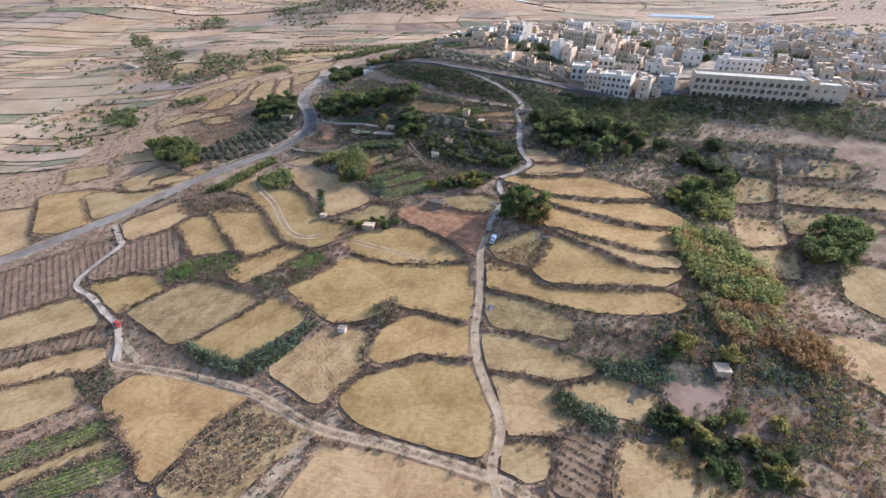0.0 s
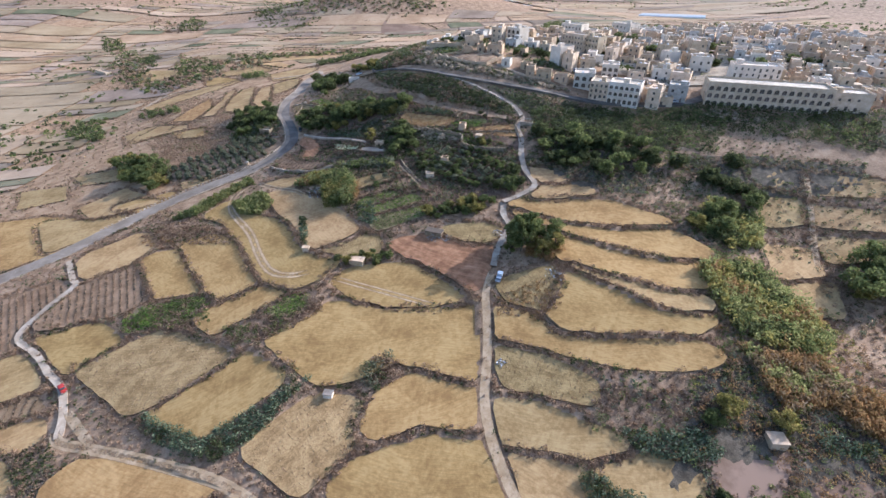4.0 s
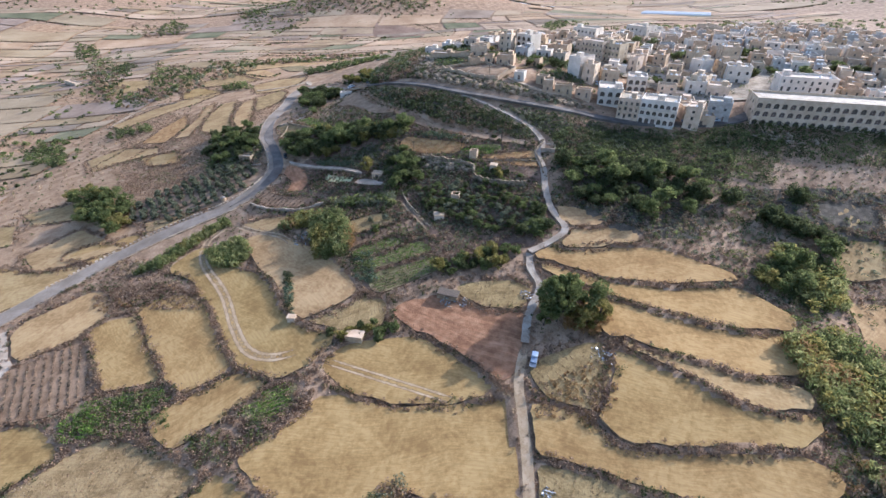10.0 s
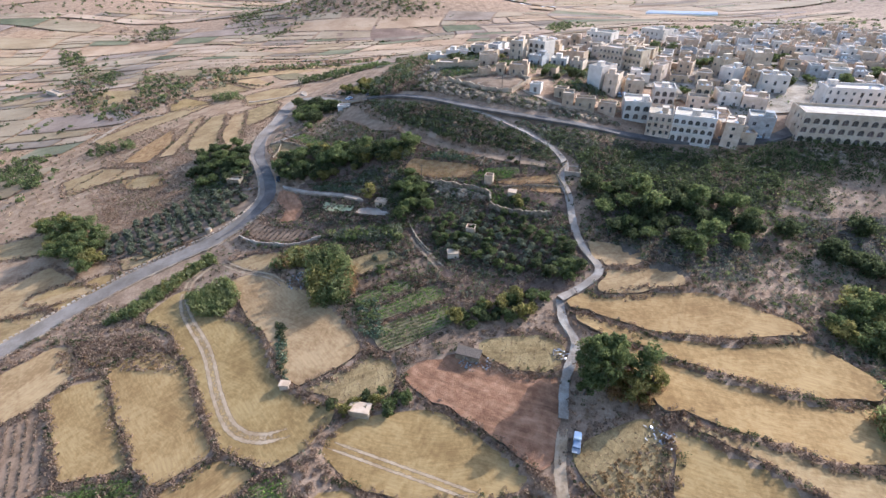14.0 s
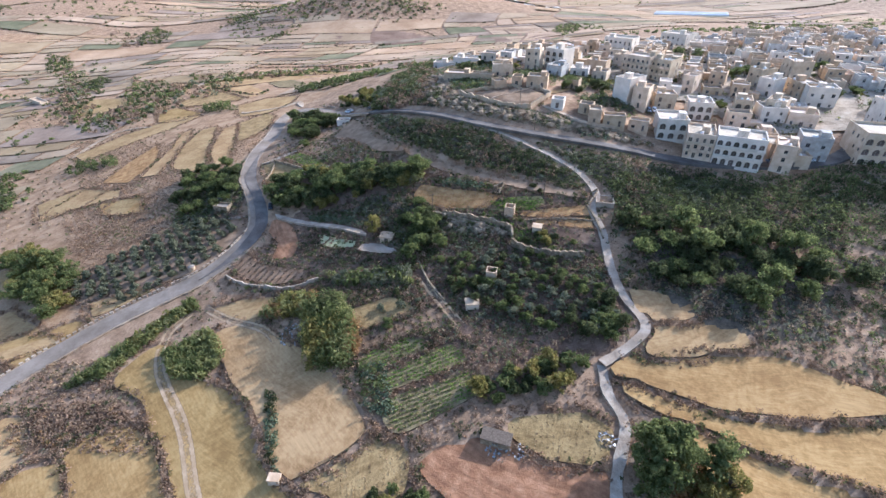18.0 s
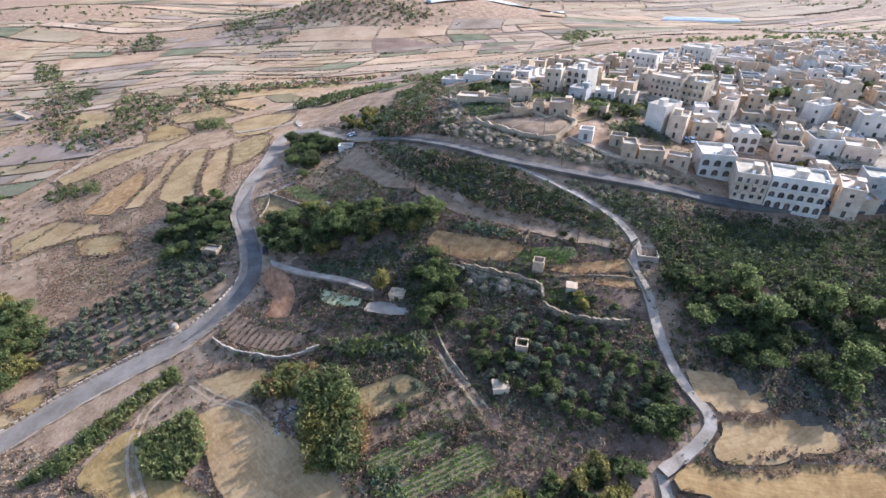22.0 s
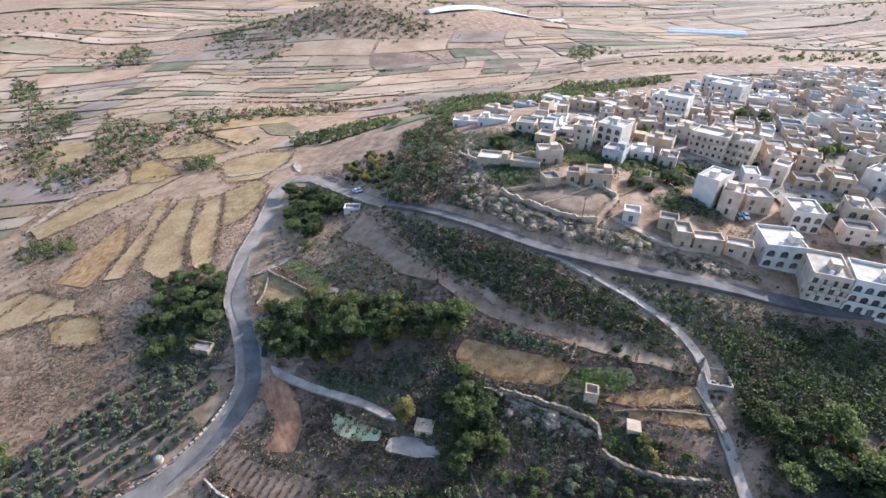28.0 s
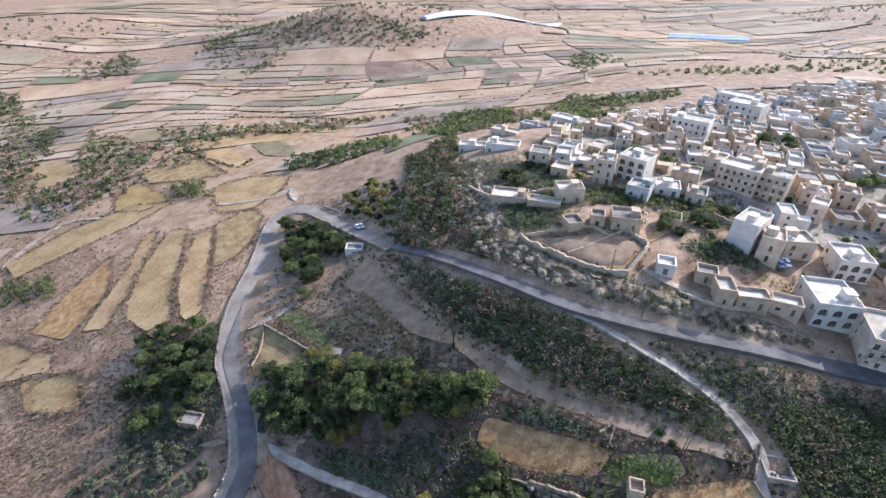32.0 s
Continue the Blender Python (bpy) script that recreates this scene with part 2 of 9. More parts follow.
def worn(name, colours):
    """Trodden dust that thins out raggedly towards its edges and between its two wheel ruts."""
    mat = material(name, colours, 3, bump=0.05, bump_scale=0.6, coord="World", detail=9.0)
    tree = mat.node_tree
    nodes, link = tree.nodes, tree.links.new
    across = nodes.new("ShaderNodeAttribute")
    across.attribute_name = "wear"
    speck = nodes.new("ShaderNodeTexNoise")
    speck.inputs["Scale"].default_value, speck.inputs["Detail"].default_value = 0.9, 6.0
    link(nodes.new("ShaderNodeNewGeometry").outputs["Position"], speck.inputs["Vector"])
    total = nodes.new("ShaderNodeMath")
    total.operation = "ADD"
    link(across.outputs["Fac"], total.inputs[0])
    link(speck.outputs["Fac"], total.inputs[1])
    cover = nodes.new("ShaderNodeMapRange")
    cover.inputs["From Min"].default_value, cover.inputs["From Max"].default_value = 0.7, 1.15
    link(total.outputs[0], cover.inputs["Value"])
    clear, blend = nodes.new("ShaderNodeBsdfTransparent"), nodes.new("ShaderNodeMixShader")
    link(cover.outputs[0], blend.inputs[0])
    link(clear.outputs[0], blend.inputs[1])
    link(nodes["Principled BSDF"].outputs[0], blend.inputs[2])
    link(blend.outputs[0], nodes["Material Output"].inputs["Surface"])
    return mat


M_RUTS = worn("worn_dusty_ruts", [(0.29, 0.195, 0.105), (0.365, 0.255, 0.148), (0.45, 0.325, 0.2)])


# Height of the land: profiles from west to east, one for each line of y.
NEAR, FAR = {}, {}


def profile(table, y, *heights):
    table[y] = heights


profile(NEAR, -150, -11.6, -10.6, -9.6, -8.6, -7.5, -6.3, -5.0, -3.5, -1.8, -0.3, 0.8, 1.8, 3.1, 4.4, 5.9, 7.5, 9.2, 11.0, 12.9, 14.7)
profile(NEAR, -120, -10.6, -9.6, -8.5, -7.3, -6.1, -5.0, -3.7, -2.2, -0.4, 1.2, 2.1, 3.3, 4.6, 6.1, 7.5, 9.2, 10.9, 12.9, 14.9, 16.8)
profile(NEAR, -90, -9.7, -8.5, -7.2, -5.8, -4.5, -3.2, -2.0, -0.4, 1.7, 3.3, 4.2, 5.4, 6.7, 8.0, 9.3, 10.9, 12.8, 14.9, 17.1, 19.2)
profile(NEAR, -60, -8.6, -7.3, -5.7, -4.1, -2.3, -0.6, 1.1, 3.0, 5.1, 6.6, 7.7, 8.5, 9.3, 10.2, 11.4, 12.9, 14.8, 17.1, 19.5, 21.9)
profile(NEAR, -30, -7.6, -6.0, -4.1, -2.0, 0.1, 2.3, 5.3, 7.8, 9.5, 10.9, 11.9, 12.5, 12.6, 12.8, 13.7, 15.1, 17.1, 19.7, 22.4, 25.0)
profile(NEAR, 0, -6.3, -4.5, -2.1, 0.4, 2.8, 4.9, 7.1, 11.2, 14.1, 15.4, 16.6, 17.8, 17.4, 16.4, 16.7, 17.8, 19.8, 22.8, 25.9, 28.5)
profile(NEAR, 30, -4.9, -2.7, 0.1, 3.2, 6.2, 8.7, 11.2, 15.3, 18.6, 18.9, 21.2, 24.2, 25.9, 22.9, 20.5, 21.1, 23.7, 27.0, 30.1, 32.7)
profile(NEAR, 60, -3.5, -0.8, 2.4, 6.1, 9.9, 12.9, 15.7, 19.7, 22.9, 23.0, 26.0, 29.1, 30.8, 27.4, 23.6, 25.0, 28.6, 32.1, 35.1, 37.4)
profile(NEAR, 90, -2.2, 0.9, 4.5, 8.5, 12.4, 15.8, 18.9, 23.0, 27.3, 29.7, 31.2, 33.5, 34.3, 32.0, 29.3, 31.5, 35.3, 38.4, 40.8, 42.5)
profile(NEAR, 120, -1.1, 2.6, 6.6, 10.7, 14.6, 18.2, 21.4, 26.2, 31.7, 35.9, 37.8, 40.1, 40.5, 39.8, 39.4, 41.1, 43.6, 45.6, 46.9, 47.7)
profile(NEAR, 150, 0.4, 4.4, 8.9, 13.4, 18.0, 22.5, 26.1, 31.4, 36.8, 40.6, 45.3, 46.9, 47.8, 48.2, 49.2, 50.8, 52.2, 52.6, 52.7, 52.6)
profile(NEAR, 180, 2.3, 6.6, 11.4, 16.5, 21.7, 26.9, 31.5, 36.6, 45.0, 51.5, 54.3, 55.6, 55.0, 55.2, 57.0, 58.4, 59.1, 58.4, 57.8, 57.1)
profile(NEAR, 210, 4.2, 8.7, 14.0, 19.6, 25.5, 31.6, 37.7, 43.6, 53.6, 62.6, 66.6, 65.1, 60.1, 60.2, 61.7, 62.8, 63.1, 62.6, 61.8, 60.9)
profile(NEAR, 240, 5.7, 10.7, 16.3, 22.6, 29.3, 35.2, 40.8, 47.1, 59.9, 69.4, 72.3, 69.6, 65.2, 64.3, 64.9, 65.6, 65.8, 65.5, 64.9, 64.0)
profile(NEAR, 270, 7.1, 12.5, 18.4, 24.5, 30.5, 35.7, 40.4, 47.5, 61.2, 69.8, 72.5, 71.2, 68.6, 67.3, 67.2, 67.5, 67.6, 67.5, 67.1, 66.4)
profile(NEAR, 300, 9.3, 14.5, 20.1, 25.8, 31.0, 35.8, 41.1, 48.8, 58.9, 66.9, 70.9, 71.1, 69.5, 68.3, 68.2, 68.4, 68.6, 68.6, 68.3, 67.7)
profile(NEAR, 330, 12.2, 16.8, 21.8, 26.9, 31.6, 35.8, 41.0, 48.1, 56.1, 63.4, 68.6, 69.7, 68.1, 67.5, 67.9, 68.4, 68.8, 68.9, 68.5, 67.7)
profile(NEAR, 360, 15.0, 18.9, 23.2, 27.6, 31.6, 35.6, 40.3, 46.2, 52.5, 58.7, 64.0, 65.6, 64.8, 65.2, 66.5, 67.3, 68.0, 68.3, 67.9, 66.9)
profile(NEAR, 390, 17.6, 20.8, 24.3, 27.8, 31.2, 34.8, 38.7, 43.3, 48.1, 52.6, 56.3, 58.2, 59.3, 61.2, 63.3, 64.9, 66.2, 67.0, 66.5, 65.4)
profile(FAR, -600, -5, -5, -5, -5, -5, -5, -5, -5, -5, -5, -5, -5, -5, -5, -5, -5, -5, -5, -5, -5, -5, -5, -5, -5, -5)
profile(FAR, -450, -5, -5, -5, -5, -5, -5, -5, -5, -5, -5, -5, -5, -5, -5, -5, -5, -5, -5, -5, -5, -5, -5, -5, -5, -5)
profile(FAR, -300, -5, -5, -5, -5, -5, -5, -5, -21, -20, -18, -16, -12, -7, -1, 6, 12, 17, 19, -5, -5, -5, -5, -5, -5, -5)
profile(FAR, -150, -5, -5, -5, -5, -5, -5, -5, -16, -16, -15, -12, -7, -0, 6, 15, 22, 25, 26, -5, -5, -5, -5, -5, -5, -5)
profile(FAR, 0, 20, 20, 20, 20, 20, 20, 20, -11, -11, -11, -8, 3, 15, 17, 29, 35, 35, 33, 20, 20, 20, 20, 20, 20, 20)
profile(FAR, 150, 20, 20, 20, 20, 20, 20, 20, -5, -5, -4, -3, 18, 41, 49, 53, 49, 44, 39, 20, 20, 20, 20, 20, 20, 20)
profile(FAR, 300, 20, 20, 20, 20, 20, 20, 20, 2, 1, 2, 5, 31, 67, 68, 68, 57, 48, 42, 20, 20, 20, 20, 20, 20, 20)
profile(FAR, 450, 20, 20, 20, 20, 20, 20, 20, 10, 7, 4, 20, 30, 42, 55, 61, 54, 47, 42, 20, 20, 20, 20, 20, 20, 20)
profile(FAR, 600, 20, 20, 20, 20, 20, 20, 20, 14, 13, 13, 22, 27, 33, 43, 48, 45, 43, 40, 20, 20, 20, 20, 20, 20, 20)
profile(FAR, 750, 20, 20, 20, 20, 20, 20, 20, 18, 19, 20, 23, 26, 31, 37, 38, 36, 37, 37, 20, 20, 20, 20, 20, 20, 20)
profile(FAR, 900, 20, 20, 20, 20, 20, 20, 20, 22, 24, 25, 26, 27, 29, 31, 32, 32, 32, 34, 20, 20, 20, 20, 20, 20, 20)
profile(FAR, 1050, 20, 20, 20, 20, 20, 20, 20, 22, 22, 22, 22, 22, 22, 22, 22, 22, 22, 22, 20, 20, 20, 20, 20, 20, 20)
profile(FAR, 1200, 20, 20, 20, 20, 20, 20, 20, 22, 22, 22, 22, 22, 22, 22, 22, 22, 22, 22, 20, 20, 20, 20, 20, 20, 20)
profile(FAR, 1350, 20, 20, 20, 20, 20, 20, 20, 22, 22, 22, 22, 22, 22, 22, 22, 22, 22, 22, 20, 20, 20, 20, 20, 20, 20)
profile(FAR, 1500, 20, 20, 20, 20, 20, 20, 20, 22, 22, 22, 22, 22, 22, 22, 22, 22, 22, 22, 20, 20, 20, 20, 20, 20, 20)
profile(FAR, 1650, 20, 20, 20, 20, 20, 20, 20, 22, 22, 22, 22, 22, 22, 22, 22, 22, 22, 22, 20, 20, 20, 20, 20, 20, 20)
profile(FAR, 1800, 20, 20, 20, 20, 20, 20, 20, 22, 22, 22, 22, 22, 22, 22, 22, 22, 22, 22, 20, 20, 20, 20, 20, 20, 20)


def table_height(table, x0, y0, step, x, y):
    """Smooth height in a table of profiles, for arrays x and y."""
    grid = np.array([table[k] for k in sorted(table)], float)
    rows, cols = grid.shape
    u = np.clip((np.asarray(x, float) - x0) / step, 0, cols - 1.001)
    v = np.clip((np.asarray(y, float) - y0) / step, 0, rows - 1.001)
    i, j = u.astype(int), v.astype(int)
    weight = lambda f: (((2 - f) * f - 1) * f / 2, ((3 * f - 5) * f * f + 2) / 2, ((4 - 3 * f) * f + 1) * f / 2, (f - 1) * f * f / 2)
    wu, wv, total = weight(u - i), weight(v - j), 0
    for b in range(4):
        for a in range(4):
            total = total + wv[b] * wu[a] * grid[np.clip(j + b - 1, 0, rows - 1), np.clip(i + a - 1, 0, cols - 1)]
    return total


def land(x, y):
    """Height of the bare land at x, y (numbers or arrays)."""
    x, y = np.asarray(x, float), np.asarray(y, float)
    near = table_height(NEAR, -270, -150, 30, x, y)
    far = table_height(FAR, -1800, -600, 150, x, y)
    edge = np.minimum(np.minimum(x + 270, 300 - x), np.minimum(y + 150, 390 - y)) / 60
    k = np.clip(edge, 0, 1)
    k = k * k * (3 - 2 * k)
    hills = 48 * np.exp(-(((x + 150) / 150) ** 2 + ((y - 850) / 130) ** 2)) + 22 * np.exp(-(((x - 30) / 130) ** 2 + ((y - 900) / 120) ** 2))
    hills = hills + 45 * np.exp(-(((x - 900) / 320) ** 2 + ((y - 950) / 260) ** 2)) + 30 * np.exp(-(((x + 700) / 260) ** 2 + ((y - 900) / 300) ** 2))
    return near * k + far * (1 - k) + hills


# ---- the land ----
def mesh_object(name, verts, faces, mat, parent=None, label="", smooth=False):
    me = bpy.data.meshes.new(name)
    me.from_pydata([tuple(v) for v in verts], [], [tuple(f) for f in faces])
    for m in mat if isinstance(mat, (list, tuple)) else [mat]:
        me.materials.append(m)
    if smooth:
        me.polygons.foreach_set("use_smooth", np.ones(len(me.polygons), bool))
    me.update()
    ob = new(name, me)
    if parent is not None:
        ob.parent = parent
    if label:
        ob["label"] = label
    return ob


def curve(points, step=2.0, closed=False):
    """Points along a smooth line through the given ones (arrays of x, y), about step apart."""
    p = np.array(points, float)
    if closed:
        q = np.vstack([p[-1], p, p[0], p[1]])
    else:
        q = np.vstack([2 * p[0] - p[1], p, 2 * p[-1] - p[-2]])
    out = []
    for k in range(1, len(q) - 2):
        a, b, c, d = q[k - 1 : k + 3]
        n = max(1, int(np.linalg.norm(c - b) / step + 0.5))
        for i in range(n):
            f = i / n
            out.append(0.5 * (2 * b + (c - a) * f + (2 * a - 5 * b + 4 * c - d) * f**2 + (3 * b - a - 3 * c + d) * f**3))
    if not closed:
        out.append(q[-2])
    return np.array(out)


def inside(poly, x, y):
    """Which of the places x, y lie inside a polygon."""
    hit = np.zeros(np.shape(x), bool)
    for (x0, y0), (x1, y1) in zip(poly, np.roll(poly, -1, 0)):
        if y0 != y1:
            hit ^= ((y0 > y) != (y1 > y)) & (x < (x1 - x0) * (y - y0) / (y1 - y0) + x0)
    return hit


FIELDS = []  # boundary, plane, of every levelled plot


def outline(points, step=1.6):
    """A plot's boundary: straight sides with softened corners, a little uneven."""
    p, out = np.array(points, float), []
    for a, b in zip(p, np.roll(p, -1, 0)):
        n = max(1, int(np.linalg.norm(b - a) / step))
        out += [a + (b - a) * k / n for k in range(n)]
    out = np.array(out)
    out = (np.roll(out, 1, 0) + out * 2 + np.roll(out, -1, 0)) / 4
    wobble = [(noise.noise((x * 0.2, y * 0.2, 7.0)), noise.noise((x * 0.2, y * 0.2, 9.0))) for x, y in out]
    return out + min(0.6, 0.03 * np.ptp(out, axis=0).min()) * np.array(wobble)


def plane_of(edge, keep=0.8):
    """The plane a plot lies in: the land's own slope at its edge, partly levelled."""
    z = land(edge[:, 0], edge[:, 1])
    mid = edge.mean(0)
    a = np.c_[np.ones(len(edge)), edge - mid]
    c = np.linalg.lstsq(a, z, rcond=None)[0]
    return mid, c[0], c[1] * keep, c[2] * keep


def surface(x, y):
    """Height of the ground with its levelled plots."""
    z = land(x, y)
    for edge, (mid, z0, gx, gy), low, high in FIELDS:
        near = (x > low[0]) & (x < high[0]) & (y > low[1]) & (y < high[1])
        if np.any(near):
            isin = near & inside(edge, x, y)
            z = np.where(isin, z0 + gx * (x - mid[0]) + gy * (y - mid[1]), z)
    return z


def field(points, mat, label, name="field", category="field", keep=0.85, lift=0.1):
    """A plot with a rounded boundary in its own plane, with a bank at its edge."""
    edge = np.array(points, float) if len(points) > 30 else outline(points, 0.8 if np.ptp(np.array(points), axis=0).max() < 25 else 1.6)
    mid, z0, gx, gy = plane = plane_of(edge, keep)
    FIELDS.append((edge, plane, edge.min(0), edge.max(0)))
    centred = edge - mid
    long_axis = np.linalg.svd(centred, full_matrices=False)[2][0]
    turn = math.atan2(long_axis[1], long_axis[0])
    c, s = math.cos(-turn), math.sin(-turn)
    local = centred @ np.array([[c, s], [-s, c]])
    z = gx * centred[:, 0] + gy * centred[:, 1] + lift
    n = len(edge)
    verts = [(*p, h) for p, h in zip(local, z)] + [(*(p * 1.01), h - 2.4) for p, h in zip(local, z)]
    area = sum(a[0] * b[1] - a[1] * b[0] for a, b in zip(local, np.roll(local, -1, 0)))
    ring = list(range(n)) if area > 0 else list(range(n))[::-1]
    top = mesh_object(name, verts, [ring], mat)
    bank = mesh_object("bank", verts, [(ring[k], ring[k] + n, ring[(k + 1) % n] + n, ring[(k + 1) % n]) for k in range(n)], M_BANK, top)
    top.matrix_world = pose(mid[0], mid[1], z0, 0, 0, math.degrees(turn))
    PLANTED.append((edge, turn, mat.name))
    return tagged(top, label, category, kind="structure")


PLOTS, PLANTED = [], []


def plot(points, mat, label, keep=0.85):
    PLOTS.append([outline(points, 0.8 if np.ptp(np.array(points), axis=0).max() < 25 else 1.6), mat, label, keep])


def build_plots(ways, reach=3.0, gap=1.2):
    """The plots meet at narrow banks: each grows outwards until it comes near its neighbours or a road."""
    ways = np.vstack([np.c_[curve(line, 1.5), np.full(len(curve(line, 1.5)), w)] for line, w in ways])
    for _ in range(int(reach / 0.4)):
        for number, (edge, mat, label, keep) in enumerate(PLOTS):
            mid = edge.mean(0)
            if mid[1] > 128 and mid[0] < 60 or mid[1] > 190:
                continue
            area = sum(a[0] * b[1] - a[1] * b[0] for a, b in zip(edge, np.roll(edge, -1, 0)))
            along = np.roll(edge, -2, 0) - np.roll(edge, 2, 0)
            out = np.c_[along[:, 1], -along[:, 0]] * (1 if area > 0 else -1)
            out /= np.linalg.norm(out, axis=1)[:, None] + 1e-6
            goal = edge + out * 0.4
            others = [e for k, (e, *rest) in enumerate(PLOTS) if k != number and np.linalg.norm(e.mean(0) - mid) < 110]
            near = np.full(len(edge), 99.0)
            if others:
                o = np.vstack(others)
                near = np.sqrt(((goal[:, None] - o[None]) ** 2).sum(2)).min(1) - gap
            w = ways[np.linalg.norm(ways[:, :2] - mid, axis=1) < 120]
            if len(w):
                near = np.minimum(near, (np.sqrt(((goal[:, None] - w[None, :, :2]) ** 2).sum(2)) - w[None, :, 2]).min(1))
            step = np.where(near > 0.4, 1.0, 0.0)
            step = (np.roll(step, 1) + step * 2 + np.roll(step, -1)) / 4 * (step > 0)
            PLOTS[number][0] = edge + (goal - edge) * step[:, None]
    for edge, mat, label, keep in PLOTS:
        field(list(map(tuple, edge)), mat, label, keep=keep)


def ribbon(name, points, width, mat, label, lift=0.2, step=2.0, crown=0.0, kind="structure", category="road", height=None, uneven=0.0, taper=0):
    """A road or path laid on the land along a smooth line."""
    line = curve(points, step)
    way = np.gradient(line, axis=0)
    way /= np.linalg.norm(way, axis=1)[:, None]
    side = np.c_[-way[:, 1], way[:, 0]]
    z = surface(line[:, 0], line[:, 1])
    for _ in range(2):
        z = np.convolve(np.pad(z, 2, "edge"), np.ones(5) / 5, "valid")
    rng = np.random.default_rng(len(line))
    verts, faces = [], []
    across = (-0.5, -0.5, -0.25, 0, 0.25, 0.5, 0.5)
    for k, (p, s) in enumerate(zip(line, side)):
        w = width * (1 + uneven * rng.uniform(-1, 1))
        if taper:
            w *= min(1.0, (k + 0.3) / taper, (len(line) - 0.7 - k) / taper)
        for j, a in enumerate(across):
            q = p + s * a * w
            verts.append((q[0], q[1], z[k] + lift + crown * (1 - 4 * a * a) - (1.0 if j in (0, 6) else 0)))
        if k:
            b = 7 * k
            faces += [(b + j, b + j + 1, b + j - 6, b + j - 7) for j in range(6)]
    ob = mesh_object(name, verts, [f[::-1] for f in faces], mat)
    return tagged(ob, label, category, kind=kind)


def worn_track(name, points, width, label, lift=0.16, step=1.5, ruts=0.55, middle=0.35, category="track"):
    """A track worn into the ground by wheels: two bare ruts, thinner dust between and beside them."""
    line = curve(points, step)
    way = np.gradient(line, axis=0)
    way /= np.linalg.norm(way, axis=1)[:, None]
    side = np.c_[-way[:, 1], way[:, 0]]
    across = np.linspace(-1, 1, 13)
    profile_ = np.maximum(np.exp(-((np.abs(across) - ruts) / 0.27) ** 2), middle * (np.abs(across) < ruts)) - 0.75 * np.clip((np.abs(across) - 0.75) / 0.25, 0, 1)
    ends = np.clip(np.minimum(np.arange(len(line)), np.arange(len(line))[::-1]) / 4, 0, 1)
    q = line[:, None] + side[:, None] * across[None, :, None] * width / 2
    z = surface(q[..., 0], q[..., 1])
    for _ in range(2):
        z = (np.roll(z, 1, 0) + z + np.roll(z, -1, 0))
        z /= 3
        z[0], z[-1] = z[1], z[-2]
    n = len(across)
    faces = [(k * n + j, k * n + j + 1, (k - 1) * n + j + 1, (k - 1) * n + j)[::-1] for k in range(1, len(line)) for j in range(n - 1)]
    ob = mesh_object(name, np.c_[q.reshape(-1, 2), z.ravel() + lift], faces, M_RUTS)
    wear = ob.data.attributes.new("wear", "FLOAT", "POINT")
    wear.data.foreach_set("value", (profile_[None] + 0.9 * (ends[:, None] - 1)).ravel().astype(np.float32))
    ob.visible_shadow = False
    return tagged(ob, label, category, kind="structure")


def drape(name, points, mat, label, step=1.2, lift=0.5, rough=0.4, fine=0.6, category="slope"):
    """Uneven cover lying on the land inside a boundary, sinking under it at the edge."""
    edge = outline(points, 2.0)
    low, high = edge.min(0), edge.max(0)
    gx, gy = np.meshgrid(np.arange(low[0], high[0], step), np.arange(low[1], high[1], step))
    isin = inside(edge, gx, gy)
    core = isin.copy()
    core[1:-1, 1:-1] = isin[1:-1, 1:-1] & isin[:-2, 1:-1] & isin[2:, 1:-1] & isin[1:-1, :-2] & isin[1:-1, 2:]
    bumps = np.array([noise.noise((x * fine, y * fine, 2.0)) + 0.5 * noise.noise((x * fine * 2.3, y * fine * 2.3, 5.0)) for x, y in zip(gx.ravel(), gy.ravel())]).reshape(gx.shape)
    z = land(gx, gy) + np.where(core, lift + rough * bumps, -0.5)
    n = gx.shape[1]
    use = isin[:-1, :-1] & isin[1:, 1:] & isin[:-1, 1:] & isin[1:, :-1]
    faces = [(j * n + i, j * n + i + 1, (j + 1) * n + i + 1, (j + 1) * n + i) for j, i in np.argwhere(use)]
    ob = mesh_object(name, np.c_[gx.ravel(), gy.ravel(), z.ravel()], faces, mat, smooth=rough < 0.3)
    return tagged(ob, label, category, kind="structure")


MAIN_ROAD = [(-244.0, 24.4), (-201.3, 45.1), (-180.2, 58.1), (-163.5, 73.2), (-148.5, 88.3), (-138.5, 103.9), (-126.3, 120.8), (-111.6, 135.4), (-97.6, 145.8), (-89.8, 151.3),
             (-81.4, 161.4), (-76.6, 172.9), (-76.9, 182.4), (-83.3, 197.6), (-92.7, 214.7), (-97.4, 238.4), (-98.8, 263.3), (-102.6, 296.8), (-99.8, 308.7), (-87.8, 307.4), (-70.0, 289.1),
             (-54.2, 270.8), (-40.1, 251.7), (-19.5, 233.3), (-2.6, 219.5), (12.4, 208.9), (26.8, 202.8), (41.1, 198.7), (55.5, 195.7), (69.5, 192.9), (91.5, 187.9), (120.8, 186.0), (136.6, 186.7), (148.8, 192.8), (159.8, 205.0), (167.1, 222.0), (170.8, 244.0)]
